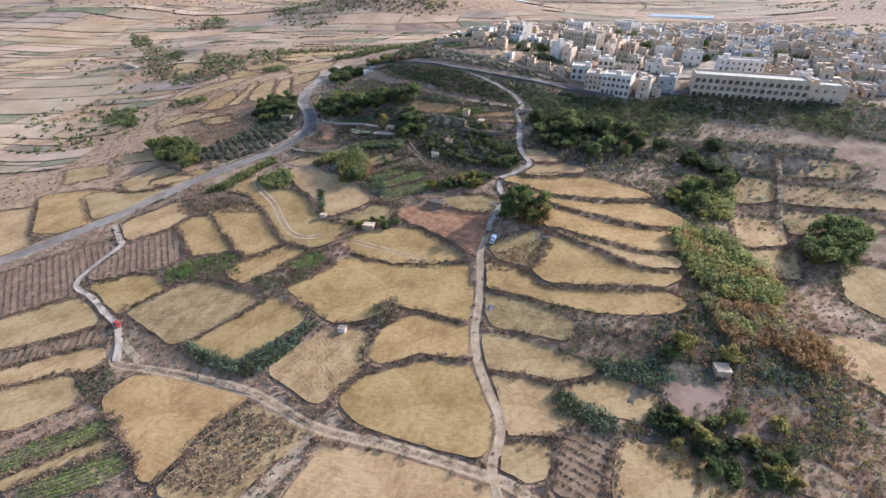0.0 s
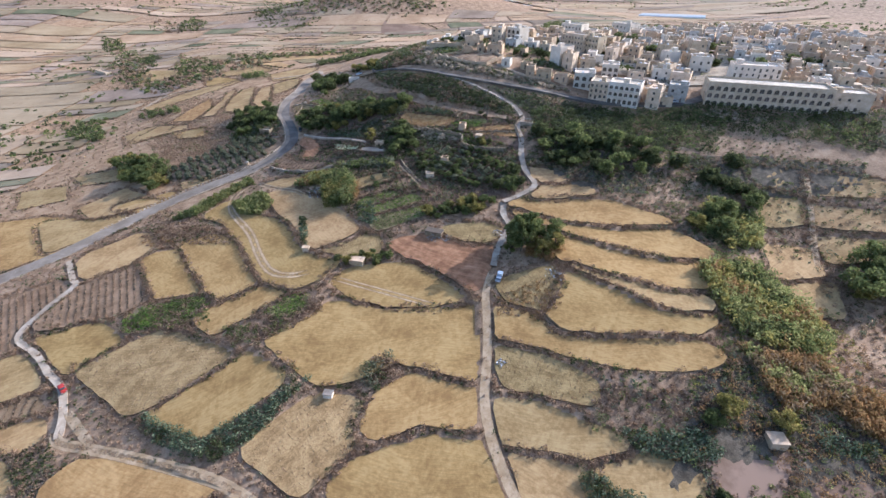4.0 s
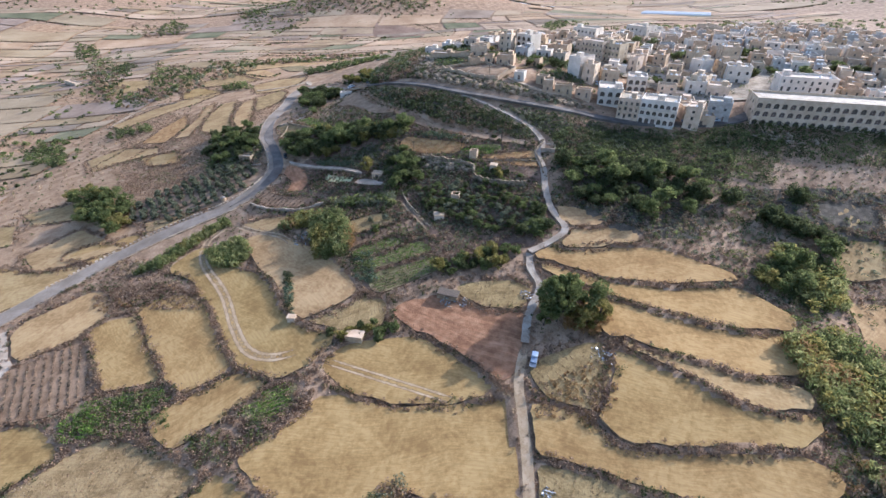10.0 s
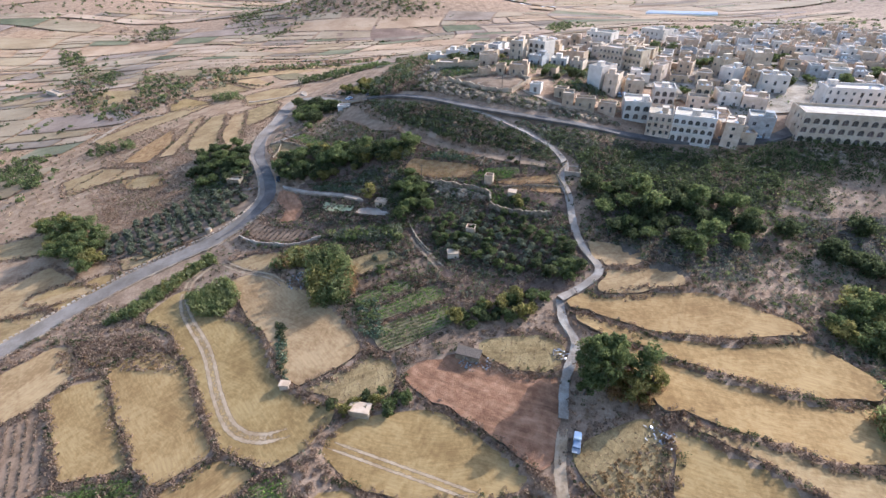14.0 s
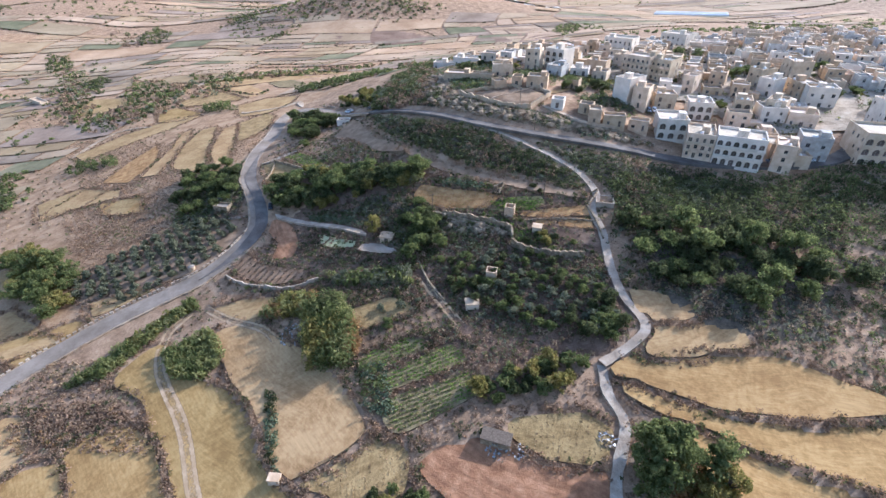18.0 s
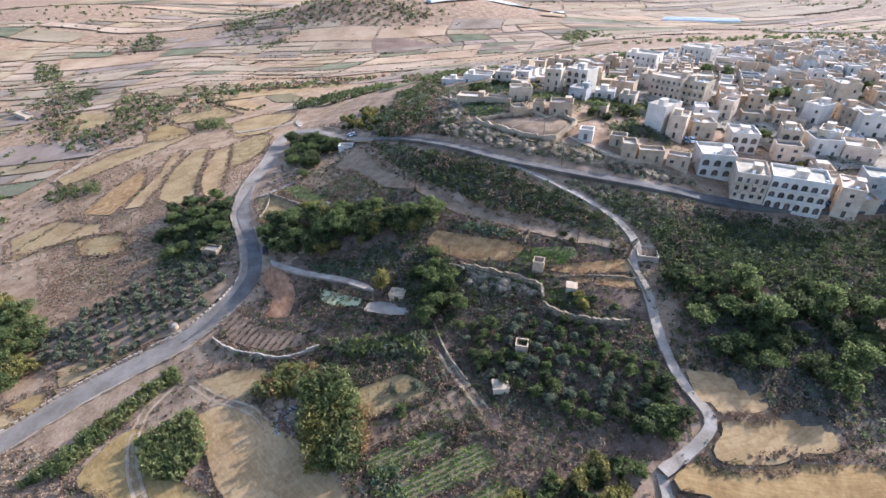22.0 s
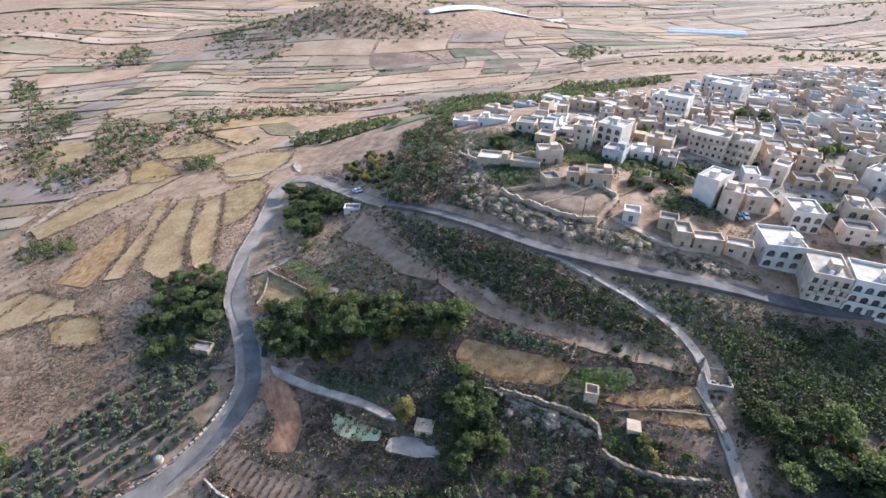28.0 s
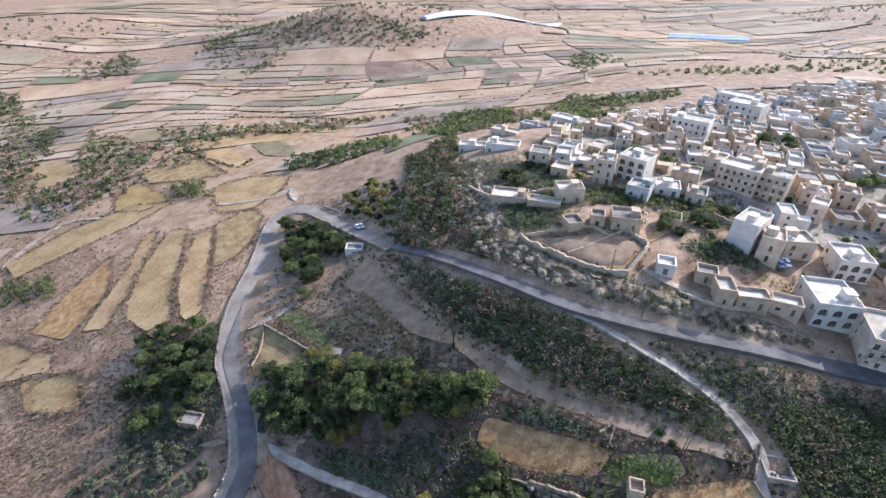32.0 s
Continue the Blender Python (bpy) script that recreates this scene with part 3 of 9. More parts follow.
LANE = [(48.8, -73.2), (41.5, -42.7), (37.0, -26.5), (38.6, -19.2), (39.0, -12.1), (35.7, -3.7), (32.2, 6.7), (30.9, 17.6), (31.8, 32.3), (31.7, 46.4), (31.5, 56.0), (34.2, 68.7), (36.2, 78.9), (40.9, 90.3),
        (38.8, 98.2), (39.0, 106.0), (48.6, 111.9), (52.8, 117.2), (49.4, 126.6), (48.2, 138.1), (48.8, 152.5), (47.3, 162.3), (50.3, 169.2), (47.2, 178.6), (40.3, 186.7), (25.6, 197.5), (14.6, 205.0)]
WHITE_PATH = [(-141.5, 81.7), (-130.5, 69.5), (-126.8, 65.5), (-129.3, 52.2), (-129.4, 40.5), (-116.3, 32.7), (-106.4, 25.6), (-98.1, 20.3), (-90.9, 11.3), (-86.9, 4.1)]
TRACK = [(-90.5, 8.0), (-86.0, 3.0), (-73.0, 0.4), (-53.3, -3.4), (-32.8, -8.4), (-11.1, -17.7), (11.6, -21.7), (26.8, -25.1), (37.0, -27.8), (45.1, -31.2), (73.2, -48.8)]
k_fork = next(k for k, p in enumerate(MAIN_ROAD) if p[0] > -41 and p[1] < 256)
ribbon("road", MAIN_ROAD[: k_fork + 1], 7.2, M_ASPHALT, "winding grey asphalt country road with pale worn edges", crown=0.05)
ribbon("road", MAIN_ROAD[k_fork:], 5.8, M_NEWROAD, "narrower asphalt road climbing along the hill to the town", crown=0.04)
k_bend = next(k for k, p in enumerate(MAIN_ROAD) if p[1] > 140)
ribbon("road_patch", [(x + 1.1, y - 0.6) for x, y in MAIN_ROAD[k_bend + 1 : k_bend + 8]], 5.0, M_NEWROAD, "strip of darker resurfaced asphalt on the road bend", lift=0.26, crown=0.03, uneven=0.06, taper=12)
k_low = next(k for k, p in enumerate(LANE) if p[1] > 60)
k_mid = next(k for k, p in enumerate(LANE) if p[1] > 105)
ribbon("lane", LANE[k_low : k_mid + 1], 2.5, M_LANE, "narrow worn lane of dusty concrete", lift=0.21, uneven=0.12)
ribbon("lane", LANE[k_mid:], 2.6, M_CONCRETE, "narrow pale concrete farm lane climbing between bushes", lift=0.22, uneven=0.1)

ribbon("path", WHITE_PATH, 2.2, M_CONCRETE, "narrow whitish farm path bending down to a track", lift=0.2, uneven=0.1)


ribbon("verge", MAIN_ROAD[: k_fork + 1], 8.4, M_DIRT, "pale dusty verge along the asphalt road", lift=0.1, category="verge", uneven=0.08)

FIELD_TRACK = [(-82.3, 138.8), (-86.5, 132.9), (-88.6, 126.1), (-83.5, 113.1), (-67.5, 94.6), (-56.5, 77.8), (-48.3, 68), (-39.9, 64.9), (-31.1, 66.8)]
CANE_TRACK = [(-82, 138.1), (-69.8, 130.8), (-56.5, 125.2), (-49.7, 118.7)]
PUMP_PATH = [(-70.5, 183.3), (-66, 179.9), (-54, 173.5), (-39.7, 167), (-29.8, 161.2)]
GARDEN_TRACK = [(-9.8, 142), (-5.2, 132.4), (-0.4, 124.6), (4.9, 116.8)]

# plots of the terraces and of the valley

plot([(-14.6, -45.4), (-10.3, -34), (-5.1, -21.8), (12, -23.7), (27, -27), (38.3, -30.8), (48.7, -37.8), (40.9, -44.1)], M_PALE, "pale dry harvested field with faint wheel lines")
plot([(-45.7, -34.8), (-41.2, -19.8), (-33.1, -11.9), (-14.8, -16.1), (-12.8, -19.6), (-21.2, -24.8), (-26.7, -33.7), (-30.6, -37.9)], M_WEEDY, "dry field overgrown with brown weeds")
plot([(-78.4, -10.1), (-73.1, -2.5), (-62, -1.5), (-34.3, -9), (-33.7, -11.2), (-43, -19.6), (-45.9, -29.1), (-50.2, -33), (-63.2, -23.7)], M_STRAW, "golden stubble field cut short, on a terrace")
plot([(-95.4, -31.7), (-73.8, -18.8), (-69.6, -21.5), (-92.8, -34.5)], M_CROP, "green vegetable plot in rows")
plot([(-83.8, -37.1), (-64.4, -27), (-59.4, -30.2), (-75.8, -38.9)], M_CROP, "green vegetable plot in rows")
plot([(-91.4, -35.9), (-70.3, -22.3), (-66.3, -25.5), (-85.9, -36.6)], M_PALE, "pale dry harvested field with faint wheel lines")
plot([(-118.8, -7.7), (-101.9, -1.7), (-91.1, -11.1), (-103.7, -19.4), (-112.1, -18.6)], M_PALE, "pale dry harvested field with faint wheel lines")
plot([(-145.6, 20.8), (-130.5, 31), (-117.4, 29.6), (-108.5, 20.7), (-120.9, 13.7), (-135.2, 7.3)], M_PALE, "pale dry harvested field with faint wheel lines")
plot([(-132.9, 5), (-104.7, 15.6), (-100.1, 11.7), (-129, 0.8)], M_BROWN, "brown ploughed plot with straight furrows")
plot([(-126.5, -1.8), (-112, 5.6), (-99.5, 10), (-93.8, 4.2), (-102.8, -0.6), (-120.7, -7.8)], M_PALE, "pale dry harvested field with faint wheel lines")
plot([(-172.3, 43.2), (-151.5, 56.6), (-134.6, 66.9), (-125.9, 63.2), (-130.5, 46.9), (-127.3, 35.6), (-137.7, 28), (-151.7, 22.2)], M_BROWN, "brown ploughed plot with straight furrows")
plot([(-123.1, 64.3), (-107.4, 76.3), (-91.9, 56.4), (-117.7, 43.4), (-125.3, 46.1)], M_BROWN, "brown ploughed plot with straight furrows")
plot([(-133.8, 75.6), (-134.2, 84.6), (-119.6, 99.3), (-111.2, 91.7), (-109.9, 80.5), (-122.9, 70.1)], M_PALE, "pale dry harvested field with faint wheel lines")
plot([(-120.5, 39.6), (-107, 45.9), (-90.9, 36.9), (-100.3, 26.8), (-107, 28.2)], M_STRAW, "golden stubble field cut short, on a terrace")
plot([(-96.3, 27.7), (-76.7, 40), (-48.5, 29.5), (-62.1, 14.9), (-70, 12.9)], M_WEEDY, "dry field overgrown with brown weeds")
plot([(-62.6, 10.8), (-42.4, 29.2), (-28.9, 21.8), (-43.6, 5.7)], M_STRAW, "golden stubble field cut short, on a terrace")
plot([(-29.4, 0.9), (-15.7, 15.7), (-4.1, 13.2), (-6.1, 0.4), (-13.6, -8.4)], M_WEEDY, "dry field overgrown with brown weeds")
plot([(-5.4, -7.6), (-1.6, -3.6), (17.7, 3.8), (31.1, 3.1), (33.3, -3.1), (37, -11.6), (34.9, -20), (24.9, -20), (10.8, -16.6), (0.5, -13.1)], M_STRAW, "golden stubble field cut short, on a terrace")
plot([(-36, 35.3), (-23.1, 50.5), (-0.7, 49.5), (16.6, 50.8), (29.1, 50.1), (29.8, 32.1), (28.7, 23.7), (19, 26.2), (4.5, 31.3), (-4.4, 25.5), (-15.2, 21.2), (-25, 27.2)], M_STRAW, "golden stubble field cut short, on a terrace")
plot([(-2.1, 7.7), (3, 17.2), (11.6, 23.3), (28.6, 18.4), (29.2, 13.9), (25.9, 9.2), (13.2, 11.5), (3.2, 6.6)], M_STRAW, "golden stubble field cut short, on a terrace")
plot([(-23.2, 64), (-13.5, 68.2), (4.8, 70.3), (17.8, 61.7), (23.9, 54.4), (19.7, 52.5), (13.7, 50.6), (-2.8, 50.5), (-11, 54.1)], M_STRAW, "golden stubble field cut short, on a terrace")
plot([(-3.9, 82.7), (7.3, 85.7), (18.1, 82.2), (35.1, 80.6), (33.7, 68.5), (30.8, 58.8), (24.4, 60), (11.5, 69.5)], M_RED, "rust-red freshly ploughed plot")
plot([(-69.7, 124.9), (-60.4, 126.1), (-51.6, 118.8), (-37.2, 110.7), (-26.8, 97.7), (-20.3, 88.7), (-25.5, 83.7), (-32.2, 80.8), (-39.8, 84.1), (-48.8, 98), (-59.7, 112.5)], M_PALE, "pale dry harvested field with faint wheel lines")
plot([(-94.2, 111.6), (-88.9, 121.3), (-71.9, 106.9), (-51, 97.6), (-42, 81.2), (-36.1, 75.6), (-25.1, 73), (-25.5, 67.3), (-34.8, 60), (-46.2, 63.4), (-57, 73.3), (-67.8, 89.2), (-82.1, 105.8)], M_STRAW, "golden stubble field cut short, on a terrace")
plot([(-95.3, 90.1), (-84.9, 93.3), (-74.5, 89.4), (-65.8, 78.8), (-53.6, 62.9), (-61.3, 55.1), (-70.5, 60.2), (-85.9, 75.9)], M_STRAW, "golden stubble field cut short, on a terrace")
plot([(-108.7, 80.4), (-95, 84.7), (-83.5, 73.4), (-72.2, 59.9), (-86.8, 57.5), (-96.6, 65.5)], M_STRAW, "golden stubble field cut short, on a terrace")
plot([(-67.7, 48.1), (-47.4, 57.9), (-40.3, 55.8), (-41.6, 51.3), (-53.4, 45.3), (-57.1, 40.1)], M_STRAW, "golden stubble field cut short, on a terrace")
plot([(-41.3, 46.5), (-32.3, 52.1), (-26.7, 50.4), (-33.9, 42.8)], M_CROP, "green vegetable plot in rows")
plot([(51.3, 126.9), (63.8, 123.2), (64.1, 119.3), (51.6, 120.9)], M_PALE, "pale dry harvested field with faint wheel lines", keep=1.0)
plot([(52.8, 107), (54.7, 114.6), (74.4, 115.8), (74.9, 111.2), (62.8, 107.2)], M_PALE, "pale dry harvested field with faint wheel lines")
plot([(41.4, 104.5), (51, 105.2), (66.9, 108.7), (84.7, 103.7), (102.2, 93.4), (84.7, 92.2), (63.9, 94.6), (50.2, 99.8)], M_STRAW, "golden stubble field cut short, on a terrace")
plot([(43.7, 100.2), (61.3, 90.8), (83.5, 88.5), (100.2, 90.7), (111.4, 78), (109.5, 73.9), (94.7, 74.2), (72.7, 81.3), (57.6, 89.7)], M_STRAW, "golden stubble field cut short, on a terrace")
plot([(52.3, 89.9), (63.2, 83.6), (79.4, 76.5), (93.6, 71.7), (109.5, 70.8), (113, 66.1), (103.9, 60.6), (85.4, 59.8), (72.6, 65.4), (59.8, 71.2), (57.6, 81)], M_STRAW, "golden stubble field cut short, on a terrace")
plot([(61.9, 68.1), (71.5, 61.7), (82.7, 60.4), (89.4, 52.4), (102.2, 52), (100.3, 49.3), (91.1, 47), (82.6, 52.9), (70.9, 59.9)], M_PALE, "pale dry harvested field with faint wheel lines")
plot([(58.9, 63.8), (66.8, 60.7), (76.5, 55.3), (82.4, 48.8), (91.6, 45.5), (100.3, 44.3), (92.9, 40), (73.1, 38.4), (55.4, 38.7), (51.9, 45.4)], M_STRAW, "golden stubble field cut short, on a terrace")
plot([(33.9, 47.2), (42.3, 46.8), (48.3, 42.2), (53.8, 37.3), (72.3, 36.2), (90.5, 35.2), (97.6, 30.3), (86.8, 27.7), (69.6, 28.6), (52.9, 33.5), (40.9, 37.6), (34.7, 38.9)], M_STRAW, "golden stubble field cut short, on a terrace")
plot([(35.1, 32), (47.5, 29.1), (59.7, 20.9), (59.3, 17.1), (48.9, 19.7), (38.1, 22.5)], M_WEEDY, "dry field overgrown with brown weeds")
plot([(32.7, 14.6), (45.1, 13.8), (58.4, 7.2), (66.1, 5.1), (54.6, 2.1), (36.5, 5.1)], M_PALE, "pale dry harvested field with faint wheel lines")
plot([(36.9, 0.4), (52.8, -0.6), (55.4, -3.6), (57.6, -10.2), (52.9, -15.6), (40.8, -15.8)], M_PALE, "pale dry harvested field with faint wheel lines")
plot([(39.3, -18.8), (52.7, -17.9), (51.5, -23.9), (45.3, -25.7), (39.3, -24.1)], M_PALE, "pale dry harvested field with faint wheel lines")
plot([(54.2, -15.5), (68.7, -17.3), (65.3, -28.4), (53.5, -28.1)], M_BROWN, "brown ploughed plot with straight furrows")
plot([(69.3, -17.2), (85.2, -15.7), (95.6, -25.7), (80.8, -30.8), (65.6, -29.7)], M_PALE, "pale dry harvested field with faint wheel lines")
plot([(57.8, -2.1), (72.2, 0.9), (80.9, -1.7), (78.1, -7.2), (66.4, -5.8)], M_PALE, "pale dry harvested field with faint wheel lines")
plot([(87.2, 3.2), (92.9, 7.6), (104.0, 6.7), (104.9, 1.2), (95.3, -4.8), (88.1, -5.5)], M_CLAY, "bare brown earth in the stream bed")
plot([(106.4, 1.2), (122.3, 4.4), (123.9, -0.8), (109.4, -10.5), (101.0, -11.7)], M_CLAY, "bare reddish earth in the stream bed")
plot([(112.1, -16), (123.6, -21.8), (119.8, -24), (110.4, -21.9)], M_DUST, "bare brown earth strip along the slope")
plot([(150.9, 129.5), (166, 127.5), (163, 122.1), (151.6, 123.3)], M_PALE, "pale dry harvested field with faint wheel lines", keep=1.0)
plot([(147.8, 115.3), (160.7, 112), (156.3, 102.5), (144.3, 100.1)], M_PALE, "pale dry harvested field with faint wheel lines")
plot([(171.5, 125.4), (196.8, 120.4), (193.3, 115.3), (169.5, 117.9)], M_PALE, "pale dry harvested field with faint wheel lines", keep=1.0)
plot([(165.4, 108.5), (202.3, 100), (199.9, 95.1), (163.4, 100.8)], M_PALE, "pale dry harvested field with faint wheel lines")
plot([(160.1, 92), (182.8, 89.2), (192.7, 84.1), (158.5, 82.6)], M_PALE, "pale dry harvested field with faint wheel lines")
plot([(139.7, 86.7), (154.3, 86.8), (150.7, 75.4), (136.6, 72.6)], M_PALE, "pale dry harvested field with faint wheel lines")
plot([(133.7, 64.4), (152.6, 69.9), (146.7, 56.1), (134.3, 55.7)], M_PALE, "pale dry harvested field with faint wheel lines")
plot([(169.8, 62.6), (181.1, 59.4), (168.9, 37.4), (162.7, 45.3)], M_PALE, "pale dry harvested field with faint wheel lines")
plot([(146.1, 25), (158.8, 21.9), (150.6, 7.4), (144.3, 12.6)], M_PALE, "pale dry harvested field with faint wheel lines")
plot([(-179.5, 114.5), (-148.3, 116.7), (-134.3, 117.2), (-129.5, 107.1), (-142.9, 97.9), (-157.9, 91.3)], M_PALE, "pale dry harvested field with faint wheel lines")
plot([(-205.9, 166.8), (-180.9, 171.5), (-166.9, 155.7), (-188.7, 154.5)], M_PALE, "pale dry harvested field with faint wheel lines", keep=1.0)
plot([(-147.1, 126), (-124.9, 134.2), (-117.9, 126.8), (-130.3, 116.4)], M_STRAW, "golden stubble field cut short, on a terrace", keep=1.0)
plot([(-184.6, 81.4), (-210.6, 116.9), (-188, 119.7), (-136.2, 112.6), (-135.2, 102), (-147.4, 88.3), (-169, 80.7)], M_STRAW, "golden stubble field cut short, on a terrace")
plot([(-228.9, 155.4), (-201.9, 156.9), (-188.3, 138.9), (-212.8, 133)], M_PALE, "pale dry harvested field with faint wheel lines", keep=1.0)
plot([(-233.8, 100.3), (-207, 104.4), (-178, 66.9), (-192.6, 60.5)], M_PALE, "pale dry harvested field with faint wheel lines")
plot([(-172.4, 128.1), (-157.6, 145.3), (-126.1, 127.4), (-156.4, 115.2)], M_PALE, "pale dry harvested field with faint wheel lines", keep=1.0)
plot([(-126.2, 144.3), (-107, 150.3), (-104.2, 148.8), (-115.3, 140.2), (-120.6, 137.5)], M_PALE, "pale dry harvested field with faint wheel lines", keep=1.0)
plot([(-200.7, 211.8), (-192.2, 236.9), (-167, 228), (-161.9, 220), (-184.1, 217.4), (-194.7, 208.9)], M_PALE, "pale dry harvested field with faint wheel lines", keep=1.0)
plot([(-162.8, 209.1), (-159.3, 216), (-147.5, 214.7), (-140.9, 200.9), (-153.5, 202.7)], M_PALE, "pale dry harvested field with faint wheel lines", keep=1.0)
plot([(-162.9, 431.8), (-123, 407.6), (-120.6, 392.2), (-141.7, 401.5)], M_CROP, "green vegetable plot in rows", keep=1.0)
plot([(-234.9, 451.9), (-158.7, 452.5), (-100, 430.4), (-151.9, 431.8), (-214.2, 423)], M_PALE, "pale dry harvested field with faint wheel lines", keep=1.0)
plot([(-209.5, 463), (-148.2, 479.7), (-87.1, 461.2), (-101.6, 441.8), (-165.9, 460.1)], M_PALE, "pale dry harvested field with faint wheel lines", keep=1.0)
plot([(-78.7, 157.1), (-74.6, 161.8), (-66, 154.3), (-47.8, 148.4), (-48.2, 144.5), (-58.2, 143.6), (-72.8, 149.4)], M_BROWN, "brown ploughed plot with straight furrows", keep=1.0)
plot([(-28.8, 114.2), (-25.0, 119.2), (-5.1, 123.6), (-4.2, 120.6), (-10, 118.2), (-24, 113)], M_BROWN, "brown ploughed plot with straight furrows")
plot([(16.6, 90.2), (30.9, 91.2), (36.5, 87.8), (31.8, 81.6), (22, 83)], M_WEEDY, "dry field overgrown with brown weeds")
plot([(37.4, 59.9), (53.8, 66.4), (56.5, 58.1), (50.8, 49.3), (40.9, 52.1)], M_WEEDY, "dry field overgrown with brown weeds")
plot([(-91.7, 52.1), (-71.2, 56.9), (-64.3, 52.4), (-72.5, 46.2), (-83.8, 45.3)], M_CROP, "green vegetable plot in rows")
plot([(-44, 48.5), (-32, 54.4), (-28.5, 51.3), (-37.9, 43.6)], M_CROP, "green vegetable plot in rows")
plot([(-31.3, 78.2), (-19, 86.5), (-10.8, 84.2), (-11.1, 78.2), (-22.5, 76.3)], M_WEEDY, "dry field overgrown with brown weeds")
plot([(-77.3, 136.7), (-68.6, 138.8), (-57.3, 138.3), (-56.3, 133.3), (-59.6, 128.4), (-69.3, 131.1)], M_PALE, "pale dry harvested field with faint wheel lines", keep=1.0)
plot([(-136.2, 163), (-116.2, 170.3), (-87.8, 184.8), (-80.8, 176.2), (-89.6, 156.4), (-122.8, 143), (-137.8, 151.2)], M_DUST, "bare brown earth strip along the slope", keep=1.0)
plot([(7.7, 232.3), (16.8, 233), (32.1, 236.2), (39.5, 227.6), (31.4, 216.2), (21.3, 221.1), (12.9, 225.9)], M_WEEDY, "dry field overgrown with brown weeds", keep=1.0)
plot([(-29.6, 125.7), (-18.3, 129.3), (-12.3, 125.5), (-24.3, 120.2)], M_WEEDY, "dry field overgrown with brown weeds", keep=1.0)
plot([(-23.0, 111.6), (-10.1, 116.7), (-8.0, 113.9), (-20.2, 107.6)], M_CROP, "green vegetable plot in rows")
plot([(-16.1, 103.2), (0.4, 110.9), (3.4, 107.3), (-14.8, 100.0)], M_CROP, "green vegetable plot in rows")
plot([(-14.6, 98.2), (4.1, 105.1), (6.6, 101.1), (-11.4, 91.3)], M_CROP, "green vegetable plot in rows")
plot([(-12.1, 181.3), (0.4, 177.1), (14.5, 172.6), (17.1, 170.9), (12.6, 166), (-0.5, 168), (-8.3, 171.1), (-14.5, 175.6)], M_OCHRE, "ochre plot of withered crops", keep=1.0)
plot([(17.4, 170.8), (31.7, 169.6), (32.5, 165.7), (24, 162.7), (13.1, 165)], M_CROP, "green vegetable plot in rows", keep=1.0)
plot([(25.7, 163.3), (45.7, 164.2), (46.4, 159.5), (29.1, 159.7), (23, 161.4)], M_OCHRE, "ochre plot of withered crops", keep=1.0)
plot([(28.4, 159.3), (35.6, 159.1), (34.2, 155.8), (27.6, 156.8)], M_OCHRE, "ochre plot of withered crops", keep=1.0)
plot([(36.4, 158.9), (46.2, 158.4), (46.4, 153.5), (34.9, 155.4)], M_OCHRE, "ochre plot of withered crops", keep=1.0)
plot([(-71, 180.3), (-65.9, 180.5), (-59.2, 171.5), (-55.3, 163), (-56.2, 156.1), (-63.9, 156.9), (-64.1, 165.7), (-70.4, 173.3)], M_RED, "rust-red freshly ploughed plot", keep=1.0)
plot([(-81.2, 228.9), (-72, 229.7), (-56.6, 214.4), (-60.2, 210)], M_CROP, "green vegetable plot in rows", keep=1.0)
plot([(-88.7, 222.9), (-81.7, 224.9), (-65.5, 210), (-70.2, 204.3), (-82.2, 210.3)], M_WEEDY, "dry field overgrown with brown weeds", keep=1.0)
plot([(-83.3, 208.2), (-72.7, 205.1), (-69.7, 202.3), (-80.7, 204.3)], M_OCHRE, "ochre plot of withered crops", keep=1.0)
plot([(-42.9, 199.8), (-35.8, 199), (-36.1, 192.9), (-40.1, 192.8)], M_OCHRE, "ochre plot of withered crops", keep=1.0)
plot([(-50.7, 250.3), (-43.4, 242.5), (-35.9, 224.7), (-20, 205.7), (-19.5, 200.4), (-32.3, 208.5), (-47.6, 228.3), (-58.4, 237.8)], M_DUST, "bare brown earth strip along the slope", keep=1.0)
plot([(-19.5, 205.2), (-3.4, 191.8), (18.6, 180.7), (34.4, 174.8), (48.2, 169.4), (47.1, 166.7), (31.9, 171.3), (15.4, 177.6), (-5.6, 187.4), (-19.2, 199.9)], M_DUST, "bare brown earth strip along the slope", keep=1.0)
plot([(-144.6, 241.4), (-156.8, 270.9), (-159.3, 304.3), (-150.4, 306.5), (-135.9, 263.7), (-123.7, 235.3), (-130.7, 230.6)], M_PALE, "pale dry harvested field with faint wheel lines", keep=1.0)
plot([(-119.9, 236.8), (-132, 258.7), (-142.5, 298.2), (-135.2, 302.7), (-122.2, 267.8), (-112.7, 238.3), (-115.9, 232.7)], M_PALE, "pale dry harvested field with faint wheel lines", keep=1.0)
plot([(-186.5, 242.5), (-185.8, 269.5), (-180.5, 289.1), (-165.8, 262.6), (-164.3, 244), (-166.1, 234.5)], M_OCHRE, "ochre plot of withered crops", keep=1.0)
plot([(-159.9, 236.8), (-164.8, 273.8), (-173.5, 305.6), (-167.5, 308.8), (-153.6, 262.1), (-150.4, 236.5)], M_PALE, "pale dry harvested field with faint wheel lines", keep=1.0)
plot([(-246.9, 301.5), (-228, 328.9), (-200.7, 345), (-177.7, 340.7), (-189.6, 320.8), (-215.7, 299.9), (-230.1, 286.7)], M_PALE, "pale dry harvested field with faint wheel lines", keep=1.0)
